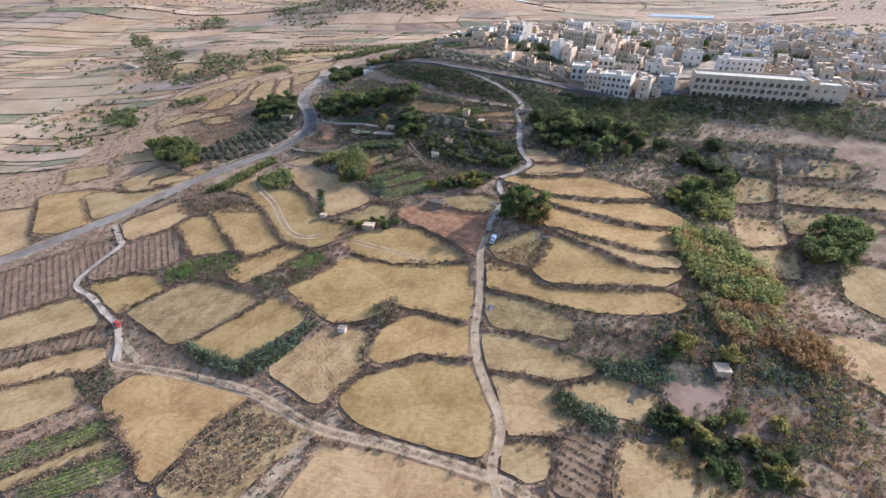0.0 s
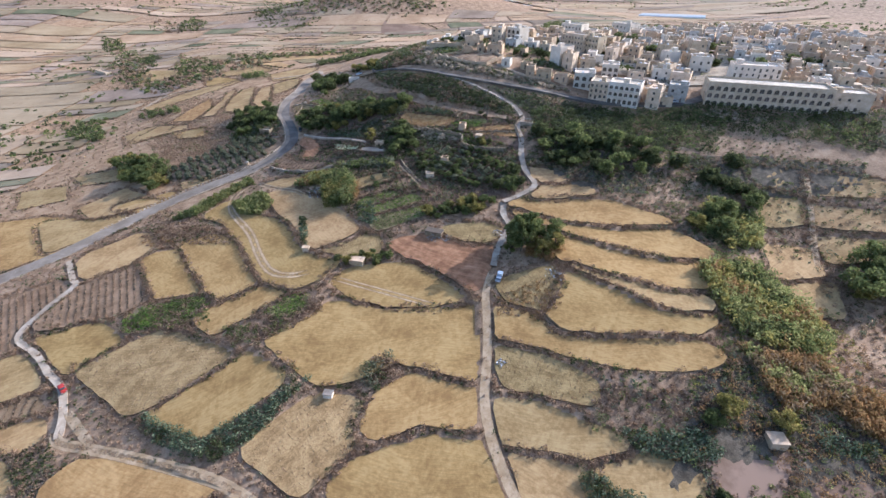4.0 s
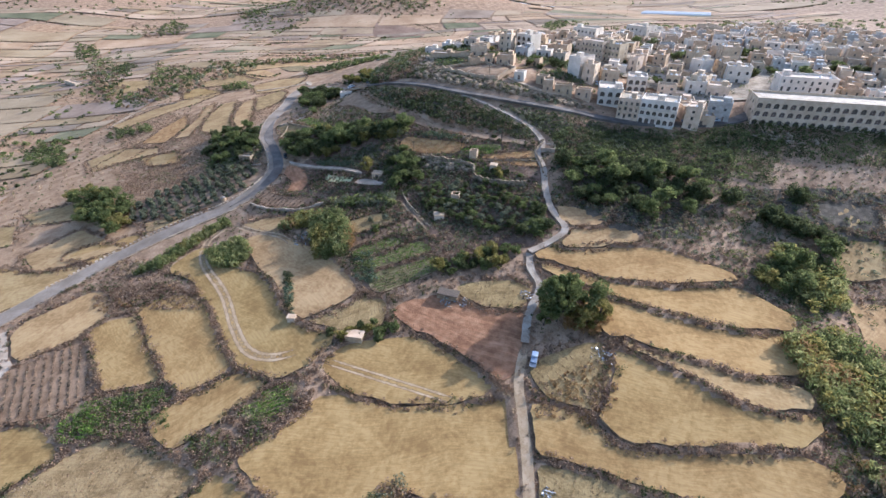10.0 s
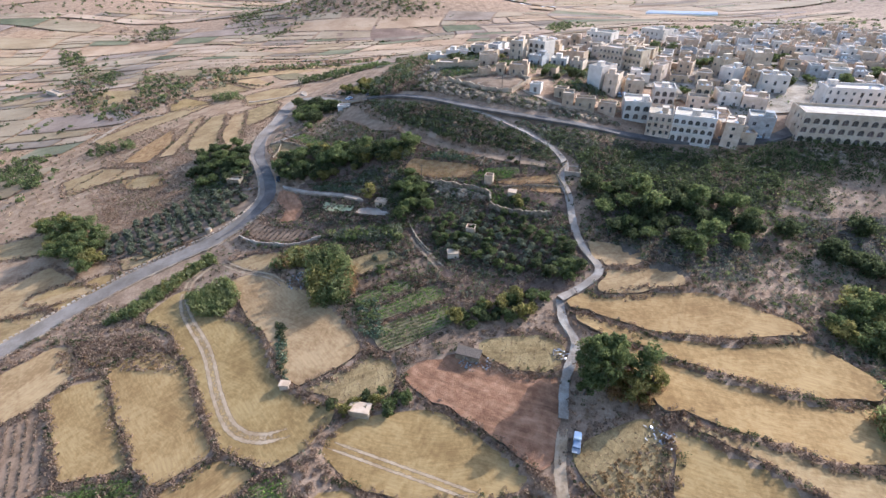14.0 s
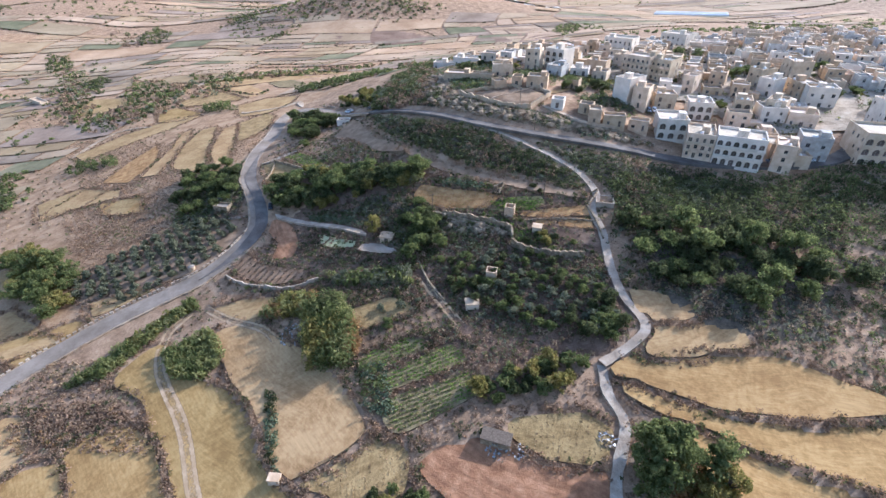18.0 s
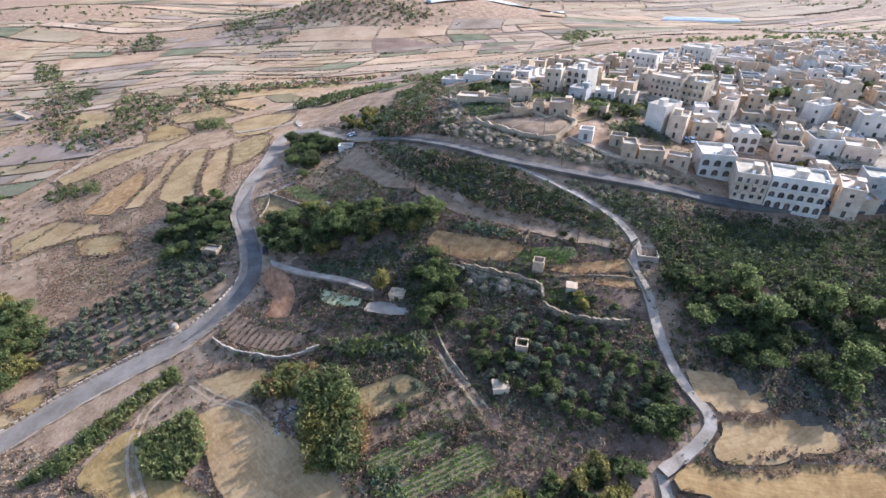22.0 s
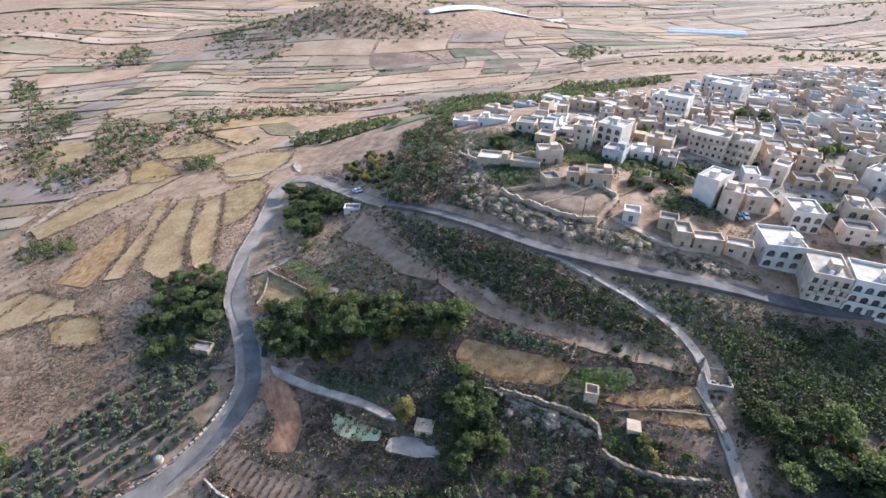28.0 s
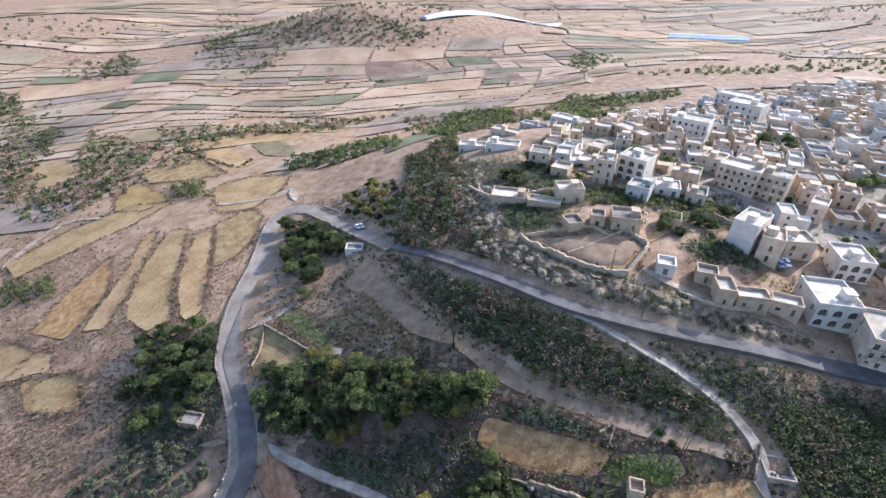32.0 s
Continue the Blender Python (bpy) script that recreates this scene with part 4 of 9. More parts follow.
plot([(-214.7, 229.5), (-197.8, 239.9), (-177.5, 231.7), (-181.1, 217), (-200.3, 213.3)], M_PALE, "pale dry harvested field with faint wheel lines", keep=1.0)
plot([(-170.1, 216.2), (-149.3, 216.9), (-137.3, 200.8), (-159.6, 204.2)], M_STRAW, "golden stubble field cut short, on a terrace", keep=1.0)
plot([(-329.6, 410.8), (-317.1, 422.9), (-274.8, 417.2), (-265.5, 397.4), (-284.2, 388.7), (-301.6, 383)], M_PALE, "pale dry harvested field with faint wheel lines", keep=1.0)
plot([(-203.2, 422.5), (-176, 425.5), (-146.2, 388), (-156.9, 378)], M_PALE, "pale dry harvested field with faint wheel lines", keep=1.0)
plot([(-221.7, 393.2), (-204.8, 418.8), (-158.7, 376.2), (-177.7, 374.3), (-209.6, 376.8)], M_WEEDY, "dry field overgrown with brown weeds", keep=1.0)
plot([(-224.5, 367.3), (-217.3, 379.2), (-180.5, 347.8), (-191, 337.5), (-211.5, 342.6)], M_STRAW, "golden stubble field cut short, on a terrace", keep=1.0)
plot([(-156, 353.8), (-137.7, 362.8), (-113, 356.3), (-112.1, 339.9), (-122.1, 320), (-141.6, 321.6)], M_PALE, "pale dry harvested field with faint wheel lines", keep=1.0)
plot([(-134.5, 306.4), (-121.7, 318.9), (-113.1, 309.1), (-109.7, 286.3), (-112.9, 273.3), (-120.1, 267.1)], M_WEEDY, "dry field overgrown with brown weeds", keep=1.0)
plot([(-215.4, 416.2), (-202.5, 420.9), (-177.8, 400.5), (-187.6, 396)], M_PALE, "pale dry harvested field with faint wheel lines", keep=1.0)
plot([(-160, 432), (-141.8, 433), (-122.7, 410.3), (-136.9, 400.3)], M_CROP, "green vegetable plot in rows", keep=1.0)
plot([(-182.2, 441.2), (-165.3, 447.1), (-163.6, 433.1), (-174.2, 428.1)], M_PALE, "pale dry harvested field with faint wheel lines", keep=1.0)
build_plots([(MAIN_ROAD, 5.2), (LANE, 1.7), (WHITE_PATH, 1.6), (TRACK, 2.0)])

field([(-48.5, 165.8), (-40.4, 162.4), (-33.0, 158.9), (-33.5, 156.4), (-39.8, 156.8), (-46.2, 159.8)], M_WATER, "small pond of murky green water", "pond", "pond", keep=0.9, lift=0.12)
field([(-31.9, 153.2), (-30.9, 156.9), (-26.1, 157.5), (-19.4, 155.5), (-17.6, 151.6), (-23.7, 151.3)], M_CONCRETE, "pale paved yard beside the pump house", "yard", "yard", keep=0.15, lift=0.15)


# ---- patchwork of fields in the plain ----
def far_fields():
    rng = np.random.default_rng(4)
    verts, faces, index = [], [], []
    hedge = []

    def split(x0, y0, x1, y1, depth):
        w, h = x1 - x0, y1 - y0
        far = max(1.0, (y0 - 250) / 330)
        if depth == 0 or (w < 62 * far ** 0.7 and h < 21 * far ** 0.7):
            return [(x0, y0, x1, y1)]
        if w < 150 * far ** 0.7 and h < 48 * far ** 0.7 and rng.random() < 0.28:
            return [(x0, y0, x1, y1)]
        f = rng.uniform(0.3, 0.7)
        if w / 2.2 > h:
            m = x0 + w * f
            return split(x0, y0, m, y1, depth - 1) + split(m, y0, x1, y1, depth - 1)
        m = y0 + h * f
        return split(x0, y0, x1, m, depth - 1) + split(x0, m, x1, y1, depth - 1)

    def bend(u, v):
        p, r = noise.noise((u * 0.006, v * 0.008, 1.0)), noise.noise((u * 0.007, v * 0.01, 8.0))
        return u + 22 * math.sin(v * 0.011 + 1) + 0.12 * v - 60 + 38 * p, v + 14 * math.sin(u * 0.013) + 0.08 * u + 34 * r

    cells = split(-1100, 300, 1300, 2300, 16) + split(-560, 20, -215, 300, 10) + split(270, -80, 520, 130, 9)
    for x0, y0, x1, y1 in cells:
        gap = 0.9 + 0.0022 * max(0, y0 - 300)
        c = bend((x0 + x1) / 2, (y0 + y1) / 2)
        if (-5 < c[0] < 380 and c[1] < 470) or (-205 < c[0] < 230 and c[1] < 345):
            continue
        if any(a[0] - 12 < c[0] < b[0] + 12 and a[1] - 10 < c[1] < b[1] + 10 for e, p, a, b in FIELDS):
            continue
        if float(land(np.array(c[0]), np.array(c[1]))) > 44 and c[1] > 500:
            continue
        kind = int(rng.choice([0, 0, 0, 1, 1, 2, 3, 4], p=[0.16, 0.13, 0.11, 0.15, 0.1, 0.2, 0.06, 0.09]))
        if kind == 4:
            continue
        n, at = 4, len(verts)
        for j in range(n):
            for i in range(n):
                u, v = x0 + gap + (x1 - x0 - 2 * gap) * i / (n - 1), y0 + gap + (y1 - y0 - 2 * gap) * j / (n - 1)
                x, y = bend(u, v)
                verts.append((x, y))
        faces += [(at + j * n + i, at + j * n + i + 1, at + (j + 1) * n + i + 1, at + (j + 1) * n + i) for j in range(n - 1) for i in range(n - 1)]
        index += [kind] * ((n - 1) ** 2)
        hedged = rng.random() < 0.4
        for _ in range(int((x1 - x0) / 4.5)):
            if hedged and rng.random() < 0.8:
                hedge.append(bend(rng.uniform(x0, x1), y0))
    xy = np.array(verts)
    z = land(xy[:, 0], xy[:, 1]) + 0.7 + np.maximum(0, xy[:, 1] - 400) * 0.0016
    ob = mesh_object("far_fields", np.c_[xy, z], faces, [M_FAR_PALE, M_FAR_STRAW, M_FAR_BROWN, M_FAR_GREEN])
    ob.data.polygons.foreach_set("material_index", np.array(index, np.int32))
    tagged(ob, "patchwork of dry fields covering the plain", "fields", kind="stuff")
    return hedge


FAR_HEDGES = far_fields()


def ground_sheet():
    """One sheet of ground to the horizon, finer where the camera passes."""
    def steps(low, high, near, end):
        out = list(np.arange(low, high + 0.01, near))
        d = near
        while out[-1] < end:
            d *= 1.13
            out.append(out[-1] + d)
        d = near
        while out[0] > -end:
            d *= 1.13
            out.insert(0, out[0] - d)
        return np.array(out)

    xs, ys = steps(-180, 205, 1.9, 4600), steps(-70, 315, 1.9, 4600)
    gx, gy = np.meshgrid(xs, ys)
    z = land(gx, gy)
    dig = np.zeros_like(z)
    for edge, (mid, z0, a, b), low, high in FIELDS:
        near = (gx > low[0] - 3) & (gx < high[0] + 3) & (gy > low[1] - 3) & (gy < high[1] + 3)
        isin = near & inside(mid + (edge - mid) * 0.985, gx, gy)
        z = np.where(isin, np.minimum(z, z0 + a * (gx - mid[0]) + b * (gy - mid[1])), z)
        dig = np.where(isin, 0.45, dig)
    rough = np.array([noise.noise((x * 0.25, y * 0.25, 0.0)) * 0.14 + noise.noise((x * 0.07, y * 0.07, 3.0)) * 0.2 for x, y in zip(gx.ravel(), gy.ravel())]).reshape(z.shape)
    for line, width in ((MAIN_ROAD, 5.4), (LANE, 2.6), (WHITE_PATH, 2.4), (TRACK, 2.6)):
        c = curve(line, 3.0)
        box = (gx > c[:, 0].min() - 8) & (gx < c[:, 0].max() + 8) & (gy > c[:, 1].min() - 8) & (gy < c[:, 1].max() + 8)
        for k in np.argwhere(box):
            x, y = gx[tuple(k)], gy[tuple(k)]
            if ((c - (x, y)) ** 2).sum(1).min() < width * width:
                rough[tuple(k)] = -0.25
    z = z + np.where(dig > 0, 0, rough) - dig
    rows, cols = z.shape
    index = np.arange(rows * cols).reshape(rows, cols)
    faces = np.stack([index[:-1, :-1], index[:-1, 1:], index[1:, 1:], index[1:, :-1]], -1).reshape(-1, 4)
    ob = mesh_object("ground", np.c_[gx.ravel(), gy.ravel(), z.ravel()], faces, [M_GROUND, M_SOIL, M_GRASSLAND], smooth=True)
    # reddish soil on the garden slope, dry grass west of the road
    cx, cy = gx[:-1, :-1].ravel(), gy[:-1, :-1].ravel()
    ragged = np.array([noise.noise((x * 0.15, y * 0.15, 4.0)) for x, y in zip(cx, cy)]) * 4
    gardens = np.array([(-62, 183), (-30, 200), (-6, 186), (20, 174), (48, 168), (48, 140), (50, 116), (40, 108), (10, 106), (-25, 106), (-40, 122), (-78, 150)], float)
    west = np.array([(-400, 60), (-250, 30), (-190, 62), (-140, 110), (-105, 150), (-84, 180), (-100, 215), (-106, 300), (-98, 330), (-30, 400), (-40, 480), (-600, 700), (-700, 300)], float)
    ob.data.polygons.foreach_set("material_index", np.where(inside(gardens, cx + ragged, cy + ragged), 1, np.where(inside(west, cx + ragged, cy + ragged), 2, 0)).astype(np.int32))
    return tagged(ob, "dry brown hillside with scrub and bare earth", "ground", kind="structure")


ground_sheet()


# ---- plants ----
def leaves(rng, centres, radii, count, size, tall=1.0, up=0.0):
    """Small leaf-clump faces scattered over blobs: corners and faces. up: how far the blades stand upright."""
    centres, radii = np.asarray(centres, float), np.asarray(radii, float)
    n = len(centres) * count
    which = np.repeat(np.arange(len(centres)), count)
    way = rng.normal(size=(n, 3))
    way /= np.linalg.norm(way, axis=1)[:, None]
    r = rng.uniform(0.25, 1.0, n) ** 0.45
    r *= 0.82 + 0.36 * rng.random(n)
    p = centres[which] + way * r[:, None] * radii[which]
    face = way + rng.normal(size=(n, 3)) * 0.7
    face[:, 2] *= 1 - up
    face /= np.linalg.norm(face, axis=1)[:, None]
    help_axis = np.where(np.abs(face[:, 2:3]) > 0.9, [[1.0, 0, 0]], [[0, 0, 1.0]])
    u = np.cross(face, help_axis)
    u /= np.linalg.norm(u, axis=1)[:, None]
    v = np.cross(face, u)
    spin = rng.uniform(0, 6.28, n)[:, None] * (1 - up)
    u, v = u * np.cos(spin) + v * np.sin(spin), v * np.cos(spin) - u * np.sin(spin)
    s = size * rng.uniform(0.55, 1.25, n)[:, None]
    k = rng.uniform(0.5, 1.0, (n, 1))
    quad = np.stack([p - u * s * k - v * s * tall * 0.6, p + u * s * k * 0.7 - v * s * tall, p + u * s * k + v * s * tall * 0.7, p - u * s * k * 0.6 + v * s * tall], 1)
    return quad.reshape(-1, 3), np.arange(4 * n).reshape(-1, 4)


def fast_mesh(name, verts, faces, mats, index=None):
    me = bpy.data.meshes.new(name)
    me.vertices.add(len(verts))
    me.vertices.foreach_set("co", np.asarray(verts, np.float32).ravel())
    me.loops.add(faces.size)
    me.loops.foreach_set("vertex_index", faces.ravel().astype(np.int32))
    me.polygons.add(len(faces))
    me.polygons.foreach_set("loop_start", np.arange(0, faces.size, 4, dtype=np.int32))
    for m in mats:
        me.materials.append(m)
    if index is not None:
        me.polygons.foreach_set("material_index", np.asarray(index, np.int32))
    me.update(calc_edges=True)
    return me


def stick(a, b, ra, rb, sides=6):
    """A tapered limb from a to b: corners and four-sided faces."""
    a, b = np.array(a, float), np.array(b, float)
    way = (b - a) / np.linalg.norm(b - a)
    u = np.cross(way, (1, 0, 0) if abs(way[0]) < 0.8 else (0, 1, 0))
    u /= np.linalg.norm(u)
    v = np.cross(way, u)
    ring = [math.cos(t) * u + math.sin(t) * v for t in np.linspace(0, 2 * math.pi, sides, endpoint=False)]
    verts = [a + ra * r for r in ring] + [b + rb * r for r in ring]
    return np.array(verts), np.array([(k, (k + 1) % sides, sides + (k + 1) % sides, sides + k) for k in range(sides)])


def join(pieces):
    verts, faces, at = [], [], 0
    for v, f in pieces:
        verts.append(v)
        faces.append(f + at)
        at += len(v)
    return np.vstack(verts), np.vstack(faces)


def make_tree(seed, height, spread, mat, count=40, size=0.4, blobs=9, bare=0.25, name="tree"):
    """A tree on an Empty: trunk with limbs, and a crown of leaf clumps with gaps."""
    rng = np.random.default_rng(seed)
    root = new(name)
    fork = height * (bare + 0.1)
    lean = rng.normal(0, 0.05 * height, 2)
    wood = [stick((0, 0, -0.4), (lean[0], lean[1], fork), 0.05 * height * 0.55 + 0.05, 0.03 * height * 0.5 + 0.03)]
    centres, radii = [], []
    for k in range(blobs + 8):
        turn = 2.4 * k + rng.uniform(-0.4, 0.4)
        out = spread * 0.5 * rng.uniform(0.15, 0.95) * (0.3 if k == 0 else 1)
        up = height * (bare + (0.92 - bare) * rng.uniform(0.15, 0.95) * (1 - 0.5 * (out / spread) ** 2)) if k else height * 0.88
        c = np.array([out * math.cos(turn) + lean[0], out * math.sin(turn) + lean[1], up])
        wood.append(stick((lean[0], lean[1], fork * 0.95), c, 0.018 * height + 0.02, 0.02))
        centres.append(c)
        radii.append(np.array([1, 1, rng.uniform(0.55, 0.9)]) * spread * rng.uniform(0.1, 0.27))
    v, f = join(wood)
    trunk = new("trunk", fast_mesh("trunk", v, f, [M_BARK]))
    v, f = leaves(rng, centres, radii, int(count * 0.95), size * 0.72)
    v[:, 2] = np.maximum(v[:, 2], 0.15)
    crown = new("crown", fast_mesh("crown", v, f, [mat]))
    trunk.parent = crown.parent = root
    return root


TREES = {
    "carob": ([(1, 5.5, 6.5, M_LEAF_DARK), (2, 4.5, 6.0, M_LEAF_DARK), (3, 6.2, 7.0, M_LEAF)], "dark green carob tree with a broad dense crown", 105, 0.33, 0.1),
    "citrus": ([(4, 3.0, 3.4, M_LEAF), (5, 3.4, 3.6, M_LEAF_DARK), (6, 2.7, 3.0, M_OLIVE)], "small rounded green citrus tree in the orchard", 70, 0.22, 0.1),
    "olive": ([(7, 2.3, 2.6, M_OLIVE), (8, 2.1, 2.4, M_OLIVE), (9, 2.5, 2.7, M_OLIVE)], "small grey-green olive tree in an orchard row", 60, 0.22, 0.12),
    "gum": ([(10, 9.0, 6.0, M_LEAF), (11, 8.0, 5.5, M_LEAF_GOLD), (12, 7.0, 5.0, M_LEAF_GOLD)], "tall yellowish green tree beside the lane", 140, 0.28, 0.15),
    "broad": ([(13, 6.5, 7.5, M_LEAF), (14, 5.0, 6.5, M_LEAF_GOLD), (15, 7.0, 8.0, M_LEAF)], "broad green tree standing among dry scrub", 120, 0.33, 0.08),
    "shrub": ([(16, 2.0, 2.8, M_LEAF), (17, 1.7, 2.6, M_LEAF_DARK), (18, 2.4, 3.0, M_LEAF_GOLD)], "low green bush on the dry slope", 70, 0.2, 0.03),
}
PROTO = {}


def grow(kind, x, y, rng, size=1.0, group=""):
    variants, label, count, leaf, bare = TREES[kind]
    k = int(rng.integers(len(variants)))
    m = pose(x, y, float(surface(np.array(x), np.array(y))) - 0.1, 0, 0, rng.uniform(0, 360)) @ Matrix.Diagonal((size, size, size * rng.uniform(0.85, 1.15), 1))
    if (kind, k) not in PROTO:
        seed, height, spread, mat = variants[k]
        ob = make_tree(seed, height, spread, mat, count, leaf, 12, bare, "bush" if kind == "shrub" else kind + "_tree" if kind in ("carob", "citrus", "olive", "gum") else "tree")
        tagged(ob, label, "bush" if kind == "shrub" else "tree", group)
        PROTO[kind, k] = ob
        ob.matrix_world = m
        return ob
    ob = copy_thing(PROTO[kind, k], m)
    ob.matrix_basis = m
    if group:
        ob["group"] = group
    return ob


def scatter(poly, spacing, seed, rows=None):
    """Places in a polygon about spacing apart; rows: on a grid turned by so many degrees."""
    poly = np.array(poly, float)
    rng = np.random.default_rng(seed)
    mid, reach = poly.mean(0), np.abs(poly - poly.mean(0)).max() * 1.5
    g = np.arange(-reach, reach, spacing)
    gx, gy = (a.ravel() for a in np.meshgrid(g, g))
    wild = 0.12 if rows is not None else 0.45
    gx, gy = gx + rng.uniform(-wild, wild, gx.size) * spacing, gy + rng.uniform(-wild, wild, gy.size) * spacing
    t = radians(rows or rng.uniform(0, 90))
    x, y = mid[0] + gx * math.cos(t) - gy * math.sin(t), mid[1] + gx * math.sin(t) + gy * math.cos(t)
    ok = inside(poly, x, y)
    return list(zip(x[ok], y[ok]))


def grove(poly, kind, spacing, seed, size=1.0, rows=None, skip=0.0, group=""):
    rng = np.random.default_rng(seed)
    for x, y in scatter(poly, spacing, seed, rows):
        if rng.random() >= skip and free(x, y):
            grow(kind, x, y, rng, size * rng.uniform(0.75, 1.25), group)


def free(x, y, gap=2.6):
    """Whether a place keeps clear of the roads."""
    return all(((c - (x, y)) ** 2).sum(1).min() > (gap + w) ** 2 for c, w in LINES)


LINES = [(curve(MAIN_ROAD, 3.0), 3.0), (curve(LANE, 3.0), 0.6), (curve(WHITE_PATH, 3.0), 0.3), (curve(TRACK, 3.0), 0.5), (curve(PUMP_PATH, 3.0), 0.4), (curve(GARDEN_TRACK, 3.0), 0.2), (curve(FIELD_TRACK, 3.0), 0.2), (curve(CANE_TRACK, 3.0), 0.2)]


def thicket(name, places, mats, label, size=(0.8, 1.4), leaf=0.24, count=26, tall=1.0, up=0.0, seed=0, category="scrub", squash=0.7, clear=True, off_fields=False):
    """Uncountable low growth as one object: leaf clumps at all the places."""
    rng = np.random.default_rng(seed)
    if clear:
        q = np.array([p[:2] for p in places])
        keep = np.ones(len(q), bool)
        for c, w in LINES:
            for k in range(0, len(q), 3000):
                keep[k : k + 3000] &= ((q[k : k + 3000, None] - c[None]) ** 2).sum(2).min(1) > (1.4 + w) ** 2
        places = [p for p, k in zip(places, keep) if k]
    if off_fields:
        q = np.array([p[:2] for p in places])
        keep = np.ones(len(q), bool)
        for edge, plane, a, b in FIELDS:
            keep &= ~inside(edge, q[:, 0], q[:, 1])
        places = [p for p, k in zip(places, keep) if k]
    if not places:
        return None
    xy = np.array([p[:2] for p in places], float)
    z = surface(xy[:, 0], xy[:, 1])
    r = rng.uniform(*size, len(xy))
    centres = np.c_[xy, z + r * squash * 0.55]
    count, leaf = int(count * 1.2), leaf * 0.85
    verts, faces = leaves(rng, centres, np.c_[r, r, r * squash], count, leaf, tall, up)
    patch = np.array([noise.noise((x * 0.09, y * 0.09, seed * 1.7)) for x, y in xy])
    kinds = np.clip((patch * 0.75 + 0.5 + rng.normal(0, 0.17, len(xy))) * len(mats), 0, len(mats) - 1).astype(int)
    ob = new(name, fast_mesh(name, verts, faces, mats, np.repeat(kinds, count)))
    return tagged(ob, label, category, kind="stuff")


def hedge_places(edge, rng, gap=1.0, wide=0.9, miss=0.15):
    n = np.linalg.norm(np.roll(edge, -1, 0) - edge, axis=1)
    out = []
    for a, b, d in zip(edge, np.roll(edge, -1, 0), n):
        for k in range(max(1, int(d / gap))):
            if rng.random() > miss:
                p = a + (b - a) * rng.random() + rng.normal(0, wide * 0.5, 2)
                out.append(tuple(p))
    return out


# scrub along the banks of the plots
rng_h = np.random.default_rng(5)
for number, (edge, plane, low, high) in enumerate(FIELDS):
    mid = edge.mean(0)
    if mid[1] > 400 or abs(mid[0]) > 280:
        continue
    grown = mid + (edge - mid) * (1 + 1.1 / max(4, np.abs(edge - mid).mean()))
    near = mid[1] < 135
    thicket("scrub_hedge", hedge_places(grown, rng_h, 0.46 if near else 0.8, 1.4), [M_LEAF_DARK, M_DRY, M_DRY, M_RUSSET, M_DRY, M_DRY], "dark dry scrub growing along a terrace bank", (0.35, 1.15), 0.2 if near else 0.26, 22 if near else 15, seed=number)

# rows of vegetables and vines on the tilled plots
for number, (edge, turn, kind) in enumerate(PLANTED):
    mid = edge.mean(0)
    green, furrows, ripe, weedy = "garden_soil" in kind and "tilled" in kind, "brown_ploughed" in kind, "ochre" in kind, "weedy" in kind
    turn += 0 if green else math.pi / 2
    if not (green or furrows or ripe or weedy) or mid[1] > 230 or abs(mid[0]) > 190:
        continue
    rng = np.random.default_rng(number)
    gap = 1.15 if green else 0.9 if ripe else 1.3 if weedy else 2.4
    reach = np.abs(edge - mid).max() * 1.4
    u, v = np.meshgrid(np.arange(-reach, reach, 0.55), np.arange(-reach, reach, gap))
    u, v = u.ravel() + rng.uniform(-0.2, 0.2, u.size), v.ravel() + rng.normal(0, 0.08, v.size)
    x, y = mid[0] + u * math.cos(turn) - v * math.sin(turn), mid[1] + u * math.sin(turn) + v * math.cos(turn)
    ok = inside(mid + (edge - mid) * 0.94, x, y) & (rng.random(len(x)) > (0.12 if green else 0.15))
    if ripe or weedy:
        ok &= rng.random(len(x)) < (0.7 if ripe else 0.45)
        thicket("dry_tufts", list(zip(x[ok], y[ok])), [M_REED, M_HAY, M_LEAF_GOLD] if ripe else [M_HAY, M_RUSSET, M_HAY], "withered golden stalks on a plot" if ripe else "dry weeds and tufts on a neglected plot", (0.2, 0.42), 0.15, 9, seed=number, category="crops" if ripe else "weeds", squash=0.4, up=0.3)
        continue
    thicket("crop_rows", list(zip(x[ok], y[ok])), [M_LEAF, M_GRASS, M_GRASS, M_LEAF] if green else [M_DRY, M_DARK_COVER, M_DRY], "rows of green vegetables on tilled soil" if green else "rows of dry stalks on brown soil", (0.3, 0.55) if green else (0.3, 0.55), 0.2, 12, seed=number, category="crops", squash=0.8)


# groves and thickets

grove([(-80.3, 205.6), (-53.7, 202.4), (-39.6, 199.8), (-11.4, 186.5), (-13.1, 182.6), (-44.3, 182.8), (-63.5, 183.7), (-73.5, 191.1)], "carob", 5.0, 101)
grove([(-6.1, 147), (16.4, 146), (26.3, 144.6), (42.6, 131.3), (49.7, 117.4), (45.7, 111.2), (35.5, 113.8), (23.2, 117.6), (8.8, 125.4), (-0.5, 129)], "citrus", 3.7, 102, 0.92, rows=62, skip=0.06, group="citrus orchard below the garden terrace")
grove([(-143.7, 157.4), (-122.3, 176.6), (-109.5, 187.4), (-86.0, 184.5), (-82.3, 169.6), (-97.9, 152.5), (-113.6, 144.0), (-134.4, 149.2)], "olive", 4.2, 103, 1.18, rows=38, skip=0.03, group="olive orchard beside the road")
